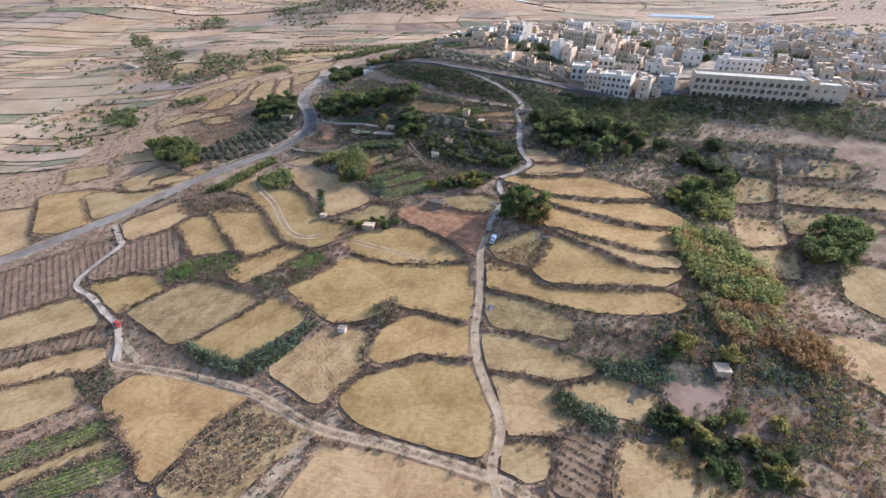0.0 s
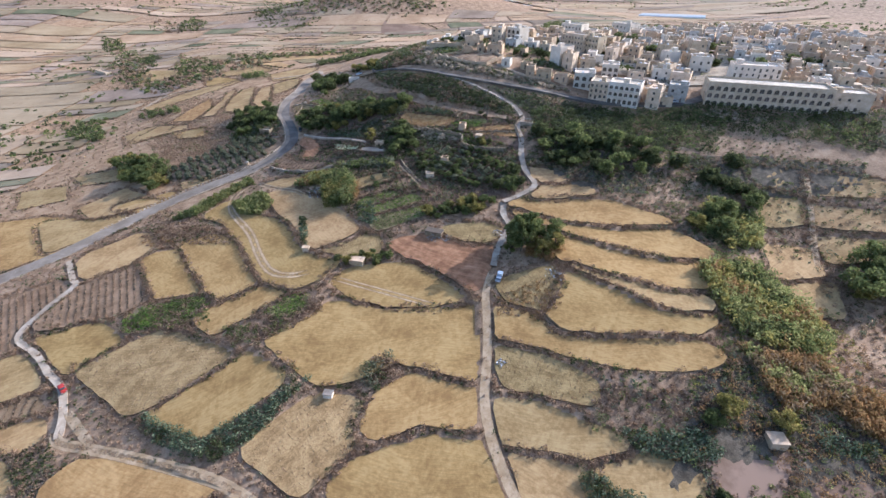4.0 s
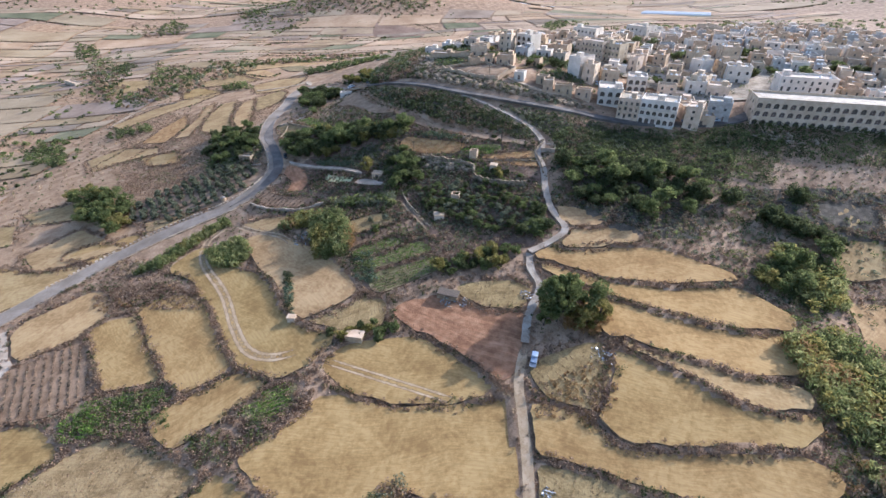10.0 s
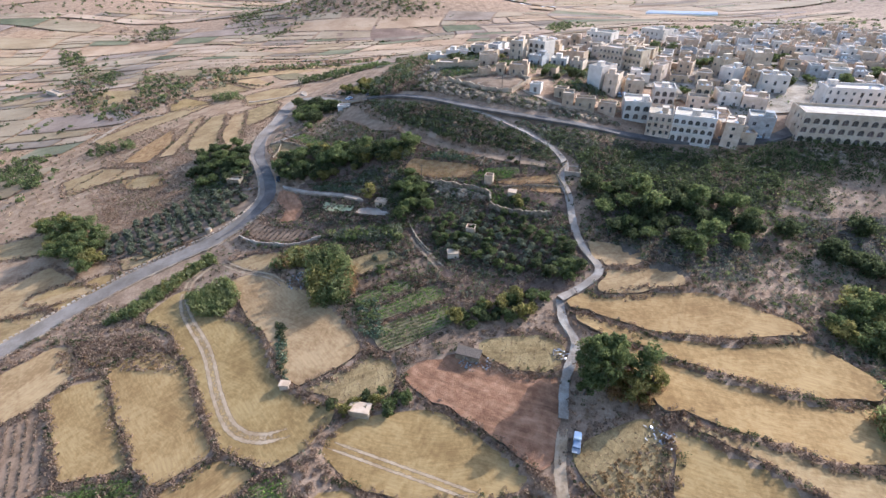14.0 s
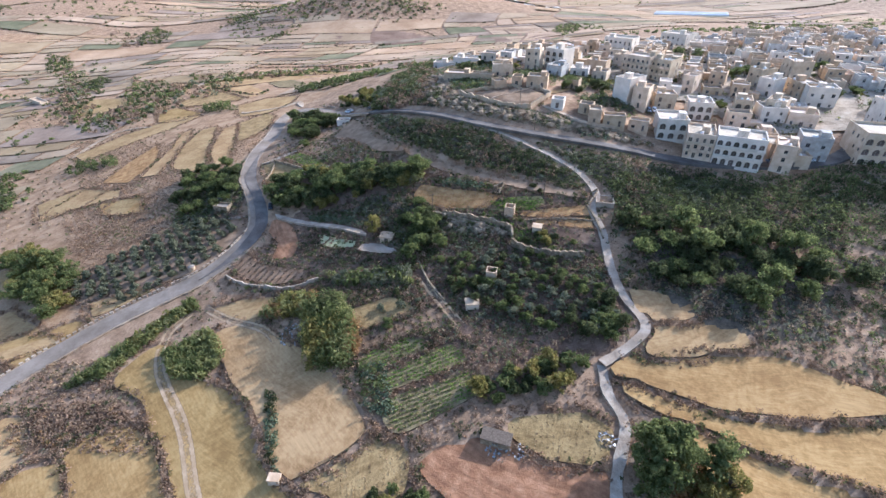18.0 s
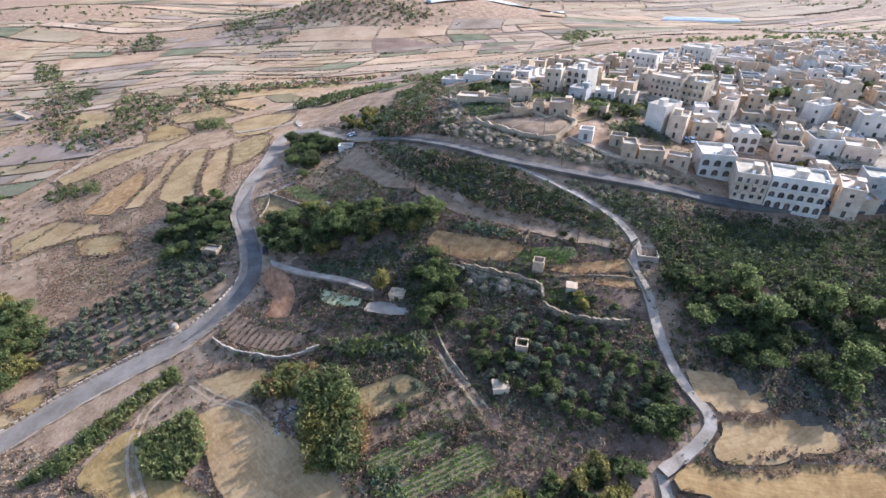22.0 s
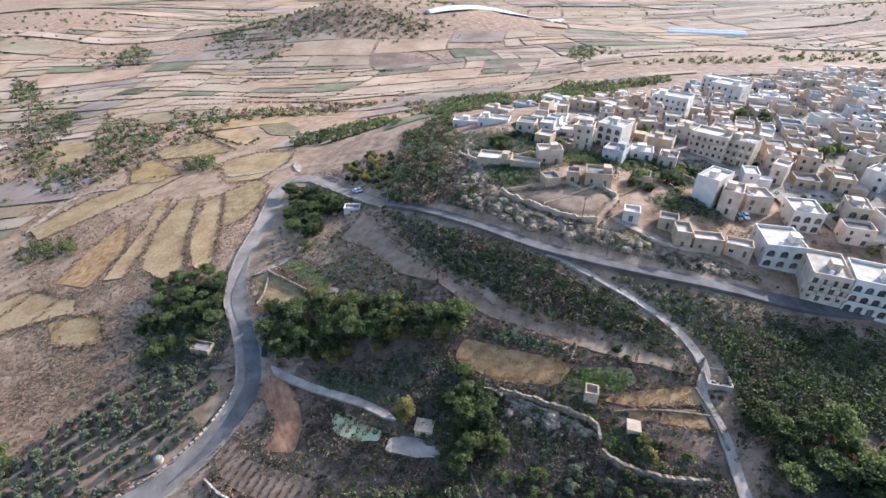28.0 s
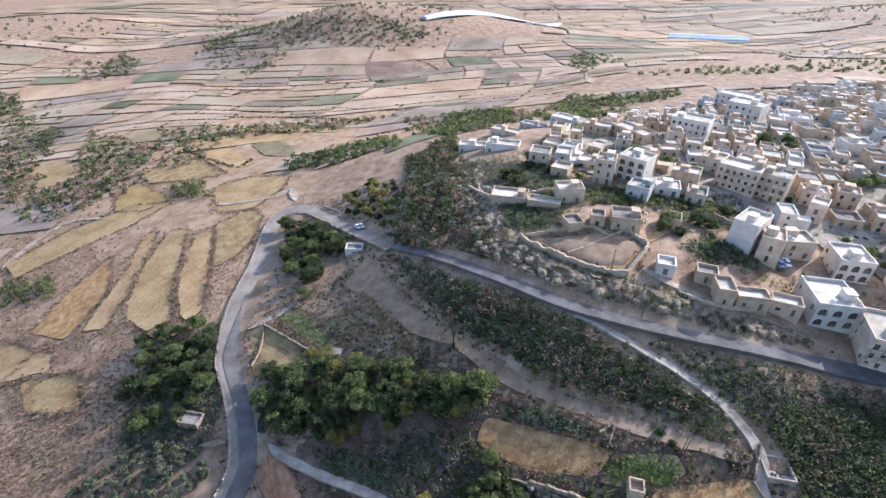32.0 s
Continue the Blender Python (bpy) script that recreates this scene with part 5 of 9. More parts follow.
grove([(-129.2, 228.6), (-104.6, 229.8), (-94.4, 204.7), (-108.9, 202), (-122.7, 199)], "carob", 5.0, 104, 0.75)
grove([(-128.7, 212), (-101.2, 217.5), (-93.4, 200.7), (-100.5, 188.8), (-115.1, 190.6)], "carob", 6.0, 105, 0.7, skip=0.2)
grove([(39.2, 90), (46.6, 87.8), (48.5, 82.8), (43.9, 74.8), (36.5, 70.3)], "gum", 4.5, 106, 1.4)
grove([(48.9, 84.5), (59.3, 77), (53.5, 70.1), (45.2, 74.8)], "gum", 4.5, 107, 1.15)
thicket("cane_thicket", scatter([(111.6, 95.4), (125, 110.6), (141.6, 101.5), (135.1, 85.7), (121.9, 83.1)], 1.8, 108), [M_CANE, M_LEAF_GOLD, M_LEAF, M_LEAF_DARK], "tall yellow-green canes above the terraces", (1.2, 2.2), 0.3, 54, seed=108, tall=2.2, up=0.7, squash=1.5, category="reeds")
thicket("cane_thicket", scatter([(104.5, 68.6), (126.7, 76), (136.2, 57), (136.9, 42.2), (128.9, 33.8), (116.6, 36.1), (107.3, 39.9), (104.6, 50.8)], 1.7, 109), [M_LEAF_DARK, M_LEAF, M_CANE, M_LEAF_GOLD, M_CANE, M_REED], "tall yellow-green canes along the stream bed", (1.2, 2.4), 0.3, 44, seed=109, tall=2.2, up=0.7, squash=1.6, category="reeds")
grove([(162.5, 79.2), (182.6, 80.1), (175.7, 64.6), (161.9, 58.5), (155.3, 63.4)], "broad", 6, 110, 1.35)
grove([(78, -8), (95.1, -7.5), (99, -13), (113.2, -13), (113.2, -23.8), (96.2, -24), (85.1, -16.9)], "shrub", 3.4, 111, 1.5, skip=0.12)
rng_s = np.random.default_rng(241)
for x, y, kind, size in ((93.7, 15.0, "broad", 1.0), (89, 11, "broad", 0.7), (107.8, 12.6, "broad", 0.95), (85.9, -6.2, "shrub", 1.6), (102.8, -7.4, "broad", 0.6), (89.8, -10.7, "gum", 0.5), (97.5, -9, "gum", 0.45), (113.2, -8.5, "shrub", 1.7), (91.6, -13.2, "shrub", 1.8)):
    grow(kind, x, y, rng_s, size)


thicket("bushes", scatter([(-4.9, 27.6), (2.5, 30.7), (6.2, 22.9), (0.8, 18.9), (-4.5, 21.1)], 2.0, 114), [M_OLIVE, M_DRY, M_LEAF_DARK, M_OLIVE], "grey-brown bush on a terrace corner", (1.2, 2.4), 0.26, 80, seed=114, squash=0.9, category="bush")
grove([(-185.4, 180.9), (-149.9, 167.3), (-129.5, 138.2), (-145.2, 140.9)], "broad", 6, 115)
thicket("far_trees", scatter([(-298.1, 283.3), (-271.2, 283.8), (-229.1, 227.6), (-257.9, 236.5)], 5.5, 168), [M_LEAF_DARK, M_LEAF, M_LEAF_DARK, M_LEAF], "green trees along a valley", (1.4, 2.8), 0.5, 60, seed=55, squash=1.0, clear=False, category="trees")
thicket("far_trees", scatter([(-295.5, 270.2), (-264.9, 270.2), (-231.1, 232.7), (-266.2, 240.6)], 6.5, 191), [M_LEAF_DARK, M_LEAF, M_LEAF_DARK, M_LEAF], "dark trees along a valley", (1.4, 2.8), 0.5, 60, seed=65, squash=1.0, clear=False, category="trees")
grove([(-193.2, 181.7), (-173.4, 181.4), (-135.5, 150.2), (-136.8, 139), (-156.9, 147.5)], "broad", 6.5, 118)
thicket("far_trees", scatter([(-242.6, 282.9), (-202.1, 280.8), (-190.5, 264.5), (-219.8, 263.6)], 5.0, 389), [M_LEAF_DARK, M_LEAF, M_LEAF_DARK, M_LEAF], "dark trees between fields", (1.4, 2.8), 0.5, 60, seed=50, squash=1.0, clear=False, category="trees")
thicket("far_trees", scatter([(-189.9, 368.6), (-167.3, 365.7), (-154.5, 343.3), (-176.9, 346.5)], 4.5, 262), [M_LEAF_DARK, M_LEAF, M_LEAF_DARK, M_LEAF], "clump of green trees in a field", (1.8, 3.2), 0.5, 60, seed=45, squash=1.0, clear=False, category="trees")
thicket("far_trees", scatter([(-128, 384.2), (-53.5, 404.3), (-43, 364.7), (-113.5, 361.9)], 8.0, 539), [M_LEAF_DARK, M_LEAF, M_LEAF_DARK, M_LEAF], "dark trees on the spur", (1.4, 2.8), 0.5, 60, seed=80, squash=1.0, clear=False, category="trees")
thicket("far_trees", scatter([(48.6, 412.8), (74.9, 425), (78.3, 382.6), (43.7, 338.8)], 5.5, 484), [M_LEAF_DARK, M_LEAF, M_LEAF_DARK, M_LEAF], "dark trees behind the town", (1.4, 2.8), 0.5, 60, seed=55, squash=1.0, clear=False, category="trees")
grove([(-96.3, 294.1), (-70, 288.8), (-62.6, 264.9), (-71.4, 233.9), (-84, 253.1)], "carob", 5.5, 123, 0.9, skip=0.1)
grove([(53.2, 158.2), (69.7, 154), (92.3, 151.7), (110.8, 139.5), (101.2, 124), (78.5, 123.6), (60.9, 129.9), (52.6, 144.5)], "carob", 6.2, 124, skip=0.08)
grove([(60.9, 158.9), (91.8, 151), (123, 144.3), (143.4, 132.2), (134.3, 120.9), (105.5, 125), (81.6, 136.9), (58.8, 144.3)], "carob", 7.5, 125, 1.1, skip=0.5)
grove([(118.6, 125.6), (139.6, 126.5), (147.9, 108.8), (144.6, 105.9), (127.8, 113.1)], "carob", 6, 126)
grove([(109.8, 100.3), (126.4, 106.4), (131.8, 102.1), (123.1, 88.8), (113.2, 89.6)], "broad", 6, 127, 0.9)
grove([(-33.6, 168.1), (-22.4, 169.2), (-19.9, 162.2), (-28.9, 161.4)], "broad", 9, 128, 0.75)
grove([(-18.6, 168.5), (-5.6, 166.5), (-4.5, 154.1), (-15.9, 157.5)], "carob", 6, 129, 0.8)
grove([(-10.7, 164.8), (-2.8, 164), (-3.1, 154.5), (-9.1, 153.4)], "carob", 6, 130, 0.7)
thicket("cane_thicket", scatter([(-45.0, 132.0), (-34.0, 133.5), (-27.1, 121.4), (-25.5, 107.3), (-37.9, 108.5), (-42.1, 118.1)], 1.25, 131), [M_LEAF_DARK, M_LEAF, M_CANE, M_LEAF, M_LEAF_GOLD], "great clump of tall green canes", (1.1, 2.0), 0.26, 46, seed=131, tall=2.4, up=0.6, squash=2.2, category="reeds")
thicket("cane_thicket", scatter([(-32.6, 124.5), (-26.1, 121.7), (-24.6, 110.0), (-28.3, 112)], 1.2, 242), [M_LEAF_GOLD, M_CANE, M_REED], "yellowing tall canes at the edge of a clump", (1.0, 1.6), 0.26, 46, seed=242, tall=2.4, up=0.7, squash=2.0, category="reeds")
grove([(5.4, 101.9), (17.6, 106.8), (37.3, 108), (38.9, 101.2), (21.3, 98.5), (9.7, 94)], "shrub", 3.2, 132, 1.35)
grove([(-27.9, 71.4), (-15.2, 77.8), (-4.8, 79.9), (-3.2, 73.7), (-13.8, 69.6)], "shrub", 3.0, 133, 1.1)
grove([(16.1, 178.5), (41.3, 171), (42, 168.7), (17.1, 175.2)], "shrub", 5, 134, 0.8, skip=0.3)
grove([(26, 153.1), (37.8, 149.4), (44.6, 144.9), (33.9, 145.2), (23.9, 149.5)], "shrub", 3.4, 135)
grove([(-44.1, 198.9), (-35, 201.6), (-32.4, 192.7), (-40.9, 189)], "shrub", 4, 136)
thicket("maquis", scatter([(-25.1, 225.4), (-9.3, 220.1), (11.6, 204.5), (31.4, 191.2), (44.7, 180), (34.9, 179), (8.6, 185.6), (-9, 199.6), (-21.5, 211.6)], 2.0, 138), [M_LEAF_DARK, M_LEAF_DARK, M_DRY], "dark evergreen maquis on the shaded slope", (0.9, 2.0), 0.34, 34, seed=138, category="scrub")

thicket("maquis", scatter([(-42.7, 349.2), (-14.6, 352.3), (-8.2, 258.4), (-5.3, 224.4), (-23.6, 242.3), (-39.8, 285.5)], 1.9, 140), [M_LEAF_DARK, M_DRY, M_LEAF_DARK], "dark scrub on the steep end of the hill", (0.9, 2.0), 0.36, 30, seed=140, category="scrub")
thicket("maquis", scatter([(-3.4, 223.8), (20.4, 208.2), (53.1, 199.9), (76.6, 197.3), (74.9, 194), (35.6, 197.7), (3.2, 212)], 2.2, 141), [M_LEAF_DARK, M_DRY, M_DRY], "scrub on the rocky ledge above the road", (0.6, 1.4), 0.3, 24, seed=141, category="scrub")
thicket("cane_thicket", scatter([(-109.9, 109.5), (-99.8, 126.7), (-86.7, 141.9), (-82.7, 137.7), (-91.4, 129.4), (-100.6, 112.1)], 1.2, 143), [M_CANE, M_LEAF, M_CANE, M_LEAF_GOLD], "tall yellow-green canes along the roadside", (0.7, 1.7), 0.26, 44, seed=143, tall=2.6, up=0.8, squash=1.5, clear=False, category="reeds")
thicket("cane_thicket", scatter([(-86.1, 119.1), (-74.4, 126.7), (-65, 116.8), (-68.3, 108.9), (-77.7, 110)], 1.2, 144), [M_CANE, M_CANE, M_LEAF], "tall yellow-green canes beside a field", (0.9, 1.5), 0.26, 44, seed=144, tall=2.6, up=0.8, squash=1.4, category="reeds")
thicket("cane_thicket", scatter([(-59.6, 130.6), (-52.7, 137.0), (-41.7, 136.3), (-42.6, 128.0), (-53.4, 128.6)], 1.2, 145), [M_REED, M_CANE, M_LEAF_GOLD], "tall yellowing canes round a heap of rubbish", (0.9, 1.5), 0.26, 44, seed=145, tall=2.6, up=0.8, squash=1.6, category="reeds")
thicket("cane_thicket", scatter([(-39.5, 143.7), (-13.4, 144.1), (-11.8, 137.3), (-35.9, 138.7)], 1.3, 146), [M_CANE, M_OLIVE, M_LEAF], "pale green canes beside the orchard", (0.9, 1.5), 0.26, 40, seed=146, tall=2.4, up=0.8, squash=1.3, category="reeds")
thicket("reed_bed", scatter([(105.4, 34.9), (115.1, 33.5), (129.6, 34.4), (130.9, 27.1), (139.6, 22.9), (142.3, 15.7), (132.6, 10.1), (126.1, 14.1), (123.8, 19.2), (112.1, 15.8), (108.1, 21.6)], 1.2, 147), [M_REED, M_REED, M_REED, M_HAY, M_CANE], "rusty dry reeds in the stream bed", (0.9, 1.8), 0.24, 44, seed=147, tall=2.6, up=0.8, squash=1.5, category="reeds")
thicket("prickly_pears", scatter([(114.8, 11.2), (129.1, 9.4), (126.9, 5.2), (115.6, 6.1)], 1.2, 240), [M_PAD, M_PAD, M_LEAF_DARK], "thick grey-green prickly pear hedge", (0.7, 1.6), 0.24, 46, seed=240, squash=1.0, category="cactus")
thicket("reed_bed", scatter([(49.5, 81), (59.2, 75.8), (53.6, 70.6), (46.4, 73.9)], 1.3, 148), [M_REED, M_CANE], "rusty dry reeds among tall trees", (0.9, 1.6), 0.26, 44, seed=148, tall=2.6, up=0.8, squash=1.5, category="reeds")
thicket("prickly_pears", scatter([(-64.7, 10.2), (-43.4, 3.1), (-22.6, 19.6), (-19.5, 22.4), (-29.9, 2.3), (-36.9, -3), (-58.6, 2.8)], 1.2, 149), [M_PAD, M_PAD, M_LEAF_DARK], "thick grey-green prickly pear hedge", (0.7, 1.6), 0.24, 46, seed=149, squash=1.0, category="cactus")
thicket("prickly_pears", scatter([(54.3, -1.9), (62.5, -5.1), (72.6, -10.6), (67.7, -14.3), (60.2, -10.9), (53.5, -8.6)], 1.2, 150), [M_PAD, M_PAD, M_LEAF_DARK], "thick grey-green prickly pear hedge", (0.7, 1.6), 0.24, 46, seed=150, squash=1.0, category="cactus")
thicket("prickly_pears", scatter([(64.9, 8.6), (86.1, 9.2), (90.9, 5.4), (86.7, 1.6), (68.0, 3.3)], 1.2, 151), [M_PAD, M_PAD, M_LEAF_DARK], "prickly pears and bushes on a bank", (0.7, 1.6), 0.26, 46, seed=151, squash=1.0, category="cactus")
thicket("prickly_pears", scatter([(-48.9, 103.7), (-45.5, 103.2), (-37.7, 80.8), (-41.4, 83.6)], 1.1, 152), [M_PAD, M_PAD, M_LEAF_DARK], "prickly pears on a terrace bank", (0.6, 1.0), 0.24, 36, seed=152, category="cactus")
thicket("prickly_pears", scatter([(-23.4, 107.3), (-16.5, 108.8), (-12.7, 93.7), (-19.4, 94.1)], 1.2, 153), [M_PAD, M_PAD, M_LEAF], "large clump of prickly pears", (0.8, 1.3), 0.26, 40, seed=153, category="cactus")
thicket("prickly_pears", scatter([(-3.8, 181.8), (14.3, 177), (13.9, 173.9), (-2.5, 178)], 1.3, 154), [M_PAD, M_PAD, M_LEAF], "prickly pears along a field edge", (0.7, 1.2), 0.26, 36, seed=154, category="cactus")
thicket("weeds", scatter([(-96.7, 47.3), (-72.6, 55.9), (-67.4, 46.1), (-89.1, 40.7)], 1.4, 155), [M_GRASS, M_LEAF, M_DRY], "green weeds and bushes between fields", (0.6, 1.2), 0.24, 30, seed=155, category="scrub")
thicket("weeds", scatter([(-86.3, 53.5), (-66.8, 55.8), (-60.5, 43.7), (-74.2, 39.8), (-92.7, 45.3)], 1.5, 156), [M_LEAF, M_DRY, M_LEAF], "green bushes and dry weeds between fields", (0.6, 1.2), 0.24, 30, seed=156, category="scrub")
thicket("weeds", scatter([(-56.5, 42), (-38.4, 42.8), (-26.2, 52.5), (-22.3, 49.3), (-34.7, 36.9), (-49.1, 33.2)], 1.4, 157), [M_DRY, M_DRY, M_LEAF], "grey-brown dry bushes between fields", (0.6, 1.3), 0.24, 30, seed=157, category="scrub")
thicket("weeds", scatter([(-117.9, 102.8), (-92.8, 103.8), (-82.3, 96.5), (-96.1, 90.7), (-108.1, 92.9)], 1.5, 158), [M_DRY, M_DRY, M_LEAF_DARK], "dark dry scrub on a bank", (0.5, 1.0), 0.24, 28, seed=158, category="scrub")
thicket("weeds", scatter([(-120.1, 97.4), (-95.2, 103.5), (-77.4, 96.5), (-72.6, 87.8), (-97.3, 89.4), (-112.4, 90)], 1.5, 159), [M_DRY, M_DRY, M_REED], "dark dry scrub below the road", (0.5, 1.0), 0.24, 28, seed=159, category="scrub")
thicket("weeds", scatter([(-176.7, 199.6), (-136, 198.2), (-112.4, 178.2), (-138.3, 177.2), (-153, 171.3)], 1.7, 160), [M_RUSSET, M_RUSSET, M_DRY, M_RUSSET, M_HAY], "russet dry scrub in the valley", (0.3, 0.8), 0.17, 14, squash=0.35, up=0.4, tall=1.4, seed=160, category="scrub")
thicket("weeds", scatter([(40.8, 169.5), (49.9, 170.8), (53.7, 161.9), (47.2, 159.2)], 1.6, 161), [M_DRY, M_LEAF_DARK], "scrub beside the lane", (0.5, 1.0), 0.28, 24, seed=161, category="scrub")
thicket("weeds", scatter([(35.2, 55.4), (57.2, 63.4), (55.8, 49.2), (46.9, 43.2), (35.1, 46)], 1.5, 162), [M_DRY, M_REED, M_DRY], "trampled brown weeds beside the lane", (0.4, 0.9), 0.22, 24, seed=162, category="scrub")
thicket("weeds", scatter([(-26, 120.4), (-9.2, 127), (0.9, 116.7), (-13.6, 109.1)], 1.6, 163), [M_DRY, M_LEAF, M_DRY], "weedy garden beds", (0.3, 0.8), 0.22, 22, seed=163, category="scrub")
thicket("weeds", scatter([(4.5, 105.8), (17.3, 108.2), (22.1, 99.9), (9, 98.8)], 1.6, 164), [M_DRY, M_DRY, M_LEAF], "dry weeds on waste ground", (0.4, 0.9), 0.24, 22, seed=164, category="scrub")
thicket("weeds", scatter([(-52.3, 171.6), (-33.8, 166), (-31, 156.9), (-49.1, 157.6)], 1.7, 165), [M_DRY, M_LEAF_DARK, M_DRY], "scrub beside a pond", (0.4, 0.9), 0.26, 22, seed=165, category="scrub")
thicket("weeds", scatter([(-12.1, 165.9), (13, 158.4), (22.3, 151.1), (9, 149.7), (-10.8, 157.6)], 1.7, 166), [M_DRY, M_LEAF_DARK, M_LEAF_DARK], "scrub on a broken terrace wall", (0.5, 1.1), 0.28, 24, seed=166, category="scrub")
thicket("maquis", scatter([(56.1, 177.6), (85.4, 180), (125.4, 177.9), (155.5, 173.7), (136.3, 141.5), (111.2, 148.9), (85.9, 152.9), (62.8, 156.1), (54.8, 163.2)], 2.3, 167), [M_LEAF_DARK, M_LEAF_DARK, M_LEAF], "dark evergreen maquis on the shaded hillside", (1.0, 2.3), 0.3, 40, seed=167, category="scrub")
thicket("maquis", scatter([(56, 151.1), (93.4, 148.9), (133.8, 137.2), (132, 116.1), (123, 119.2), (92.1, 126), (61.2, 130.3), (52.6, 139.9)], 2.4, 168), [M_LEAF_DARK, M_DRY, M_LEAF], "bushes and dry scrub above the terraces", (0.8, 1.8), 0.28, 34, seed=168, category="scrub")
thicket("maquis", scatter([(142.7, 194.6), (199.8, 177.9), (220.1, 162.8), (203.1, 138.4), (182.6, 149), (150.6, 157.6), (121.4, 171.1)], 2.5, 169), [M_LEAF_DARK, M_LEAF_DARK, M_LEAF], "dark evergreen maquis below the hotel", (1.2, 2.6), 0.34, 36, seed=169, category="scrub")
grove([(-30.6, 129.3), (-12.7, 134.7), (-6.2, 126.7), (-18.7, 119.6)], "citrus", 4.5, 170, 0.8, skip=0.3)
grove([(36, 122), (44, 126), (50, 117), (45, 111), (36, 114)], "citrus", 3.4, 171, 1.2, skip=0.05, group="citrus orchard below the garden terrace")
thicket("stream_scrub", scatter([(102, 47.5), (143.4, 57.9), (145.9, 25.5), (148.8, 5.4), (139.2, -10.5), (117.1, -7.5), (102.3, 0.9), (92.1, 10.2)], 2.0, 172), [M_LEAF_GOLD, M_DRY, M_REED, M_LEAF], "bushes and dry growth along the stream bed", (0.6, 1.5), 0.22, 34, seed=172, category="scrub")
thicket("stream_scrub", scatter([(71.3, -12.9), (96.9, -1.4), (141.2, -7.2), (130.2, -25.3), (87.9, -29)], 2.0, 173), [M_LEAF, M_DRY, M_REED, M_LEAF_GOLD], "bushes and dry growth along the stream bed", (0.6, 1.5), 0.22, 34, seed=173, category="scrub")
thicket("stream_scrub", scatter([(59.2, 19.6), (89, 19), (96.4, 10.8), (84, 5.2), (59.1, 6.6)], 2.0, 174), [M_LEAF, M_DRY, M_DRY], "bushes between fields", (0.6, 1.4), 0.22, 32, seed=174, category="scrub")
thicket("garden_scrub", scatter([(-74.2, 164.7), (-43.5, 170.1), (-9.4, 167.9), (23.6, 153), (46.9, 144.8), (46.9, 116.9), (16.6, 108.5), (-6.9, 108.6), (-26.5, 109.4), (-40.7, 126.3), (-62.2, 141.2)], 1.75, 175), [M_DRY, M_LEAF_DARK, M_DRY, M_OLIVE, M_LEAF], "mixed scrub and weeds between garden plots", (0.3, 1.15), 0.19, 22, seed=175, off_fields=True, category="scrub")
thicket("garden_scrub", scatter([(-82.7, 239.6), (-56, 246.3), (-34.1, 212.9), (-15, 188.8), (15.2, 172.3), (42.3, 165), (40.4, 159.4), (13.9, 163.7), (-10.4, 174.6), (-43.6, 195.6), (-73.2, 207)], 1.9, 176), [M_DRY, M_LEAF_DARK, M_DRY, M_LEAF], "mixed scrub on the shaded terraces", (0.3, 1.2), 0.2, 22, seed=176, off_fields=True, category="scrub")
thicket("garden_scrub", scatter([(-199, 225.7), (-154.1, 235.1), (-116.8, 257.4), (-93.2, 205.4), (-82.1, 175.3), (-96.3, 151.1), (-138.5, 153.6)], 1.7, 177), [M_RUSSET, M_RUSSET, M_DRY, M_LEAF], "mixed dry scrub west of the road", (0.3, 0.8), 0.17, 14, squash=0.35, up=0.4, tall=1.4, seed=177, off_fields=True, category="scrub")
thicket("garden_scrub", scatter([(-136.4, 333), (-102.5, 280.6), (-98.5, 247.6), (-116, 228.4), (-133, 226.2), (-125.3, 276.4)], 1.7, 178), [M_RUSSET, M_RUSSET, M_DRY, M_RUSSET, M_HAY], "dry grass west of the road", (0.3, 0.8), 0.17, 14, squash=0.35, up=0.4, tall=1.4, seed=178, off_fields=True, category="scrub")
thicket("cliff_scrub", scatter([(-7.8, 242.5), (14.2, 219.3), (43.4, 206.3), (77.8, 196.9), (74.6, 191.6), (41.2, 199.7), (12.5, 209.6), (-8.7, 229)], 2.2, 179), [M_LEAF_DARK, M_DRY, M_LEAF_DARK], "dark bushes among the rocks above the road", (0.5, 1.3), 0.24, 26, seed=179, category="scrub")
thicket("cliff_scrub", scatter([(-1.6, 266.7), (25.3, 262.9), (19.5, 245.9), (6.8, 238.1), (-1.6, 247)], 1.7, 180), [M_PAD, M_LEAF, M_PAD], "prickly pears above the cliff", (0.7, 1.3), 0.26, 30, seed=180, category="scrub")
thicket("cliff_scrub", scatter([(60.6, 236.2), (81.7, 234.9), (77.4, 223.5), (58.7, 223.5)], 1.8, 181), [M_PAD, M_LEAF, M_LEAF_DARK], "green garden growth between houses", (0.7, 1.4), 0.26, 30, seed=181, category="scrub")
thicket("cliff_scrub", scatter([(24.4, 268.2), (62.9, 266.2), (87.5, 262), (79.2, 249.8), (62, 253.4), (31.1, 253.3)], 1.9, 182), [M_LEAF, M_LEAF_DARK, M_LEAF_GOLD], "green garden growth between houses", (0.8, 1.6), 0.28, 30, seed=182, category="scrub")
# Dark brown sheets hide the paler ground between the bushes of the thickets.
drape("leaf_litter", [(-42.3, 246.8), (-20.1, 225.6), (-0.1, 210), (17.2, 198.1), (33.1, 188.2), (44.4, 180.2), (48.2, 170.6), (33.3, 176.1), (18.1, 182.5), (-3.3, 193.3), (-20, 207.1), (-33.4, 224.9)], M_DARK_COVER, "dark brown ground cover under dense scrub", 1.6, 0.16, 0.12)
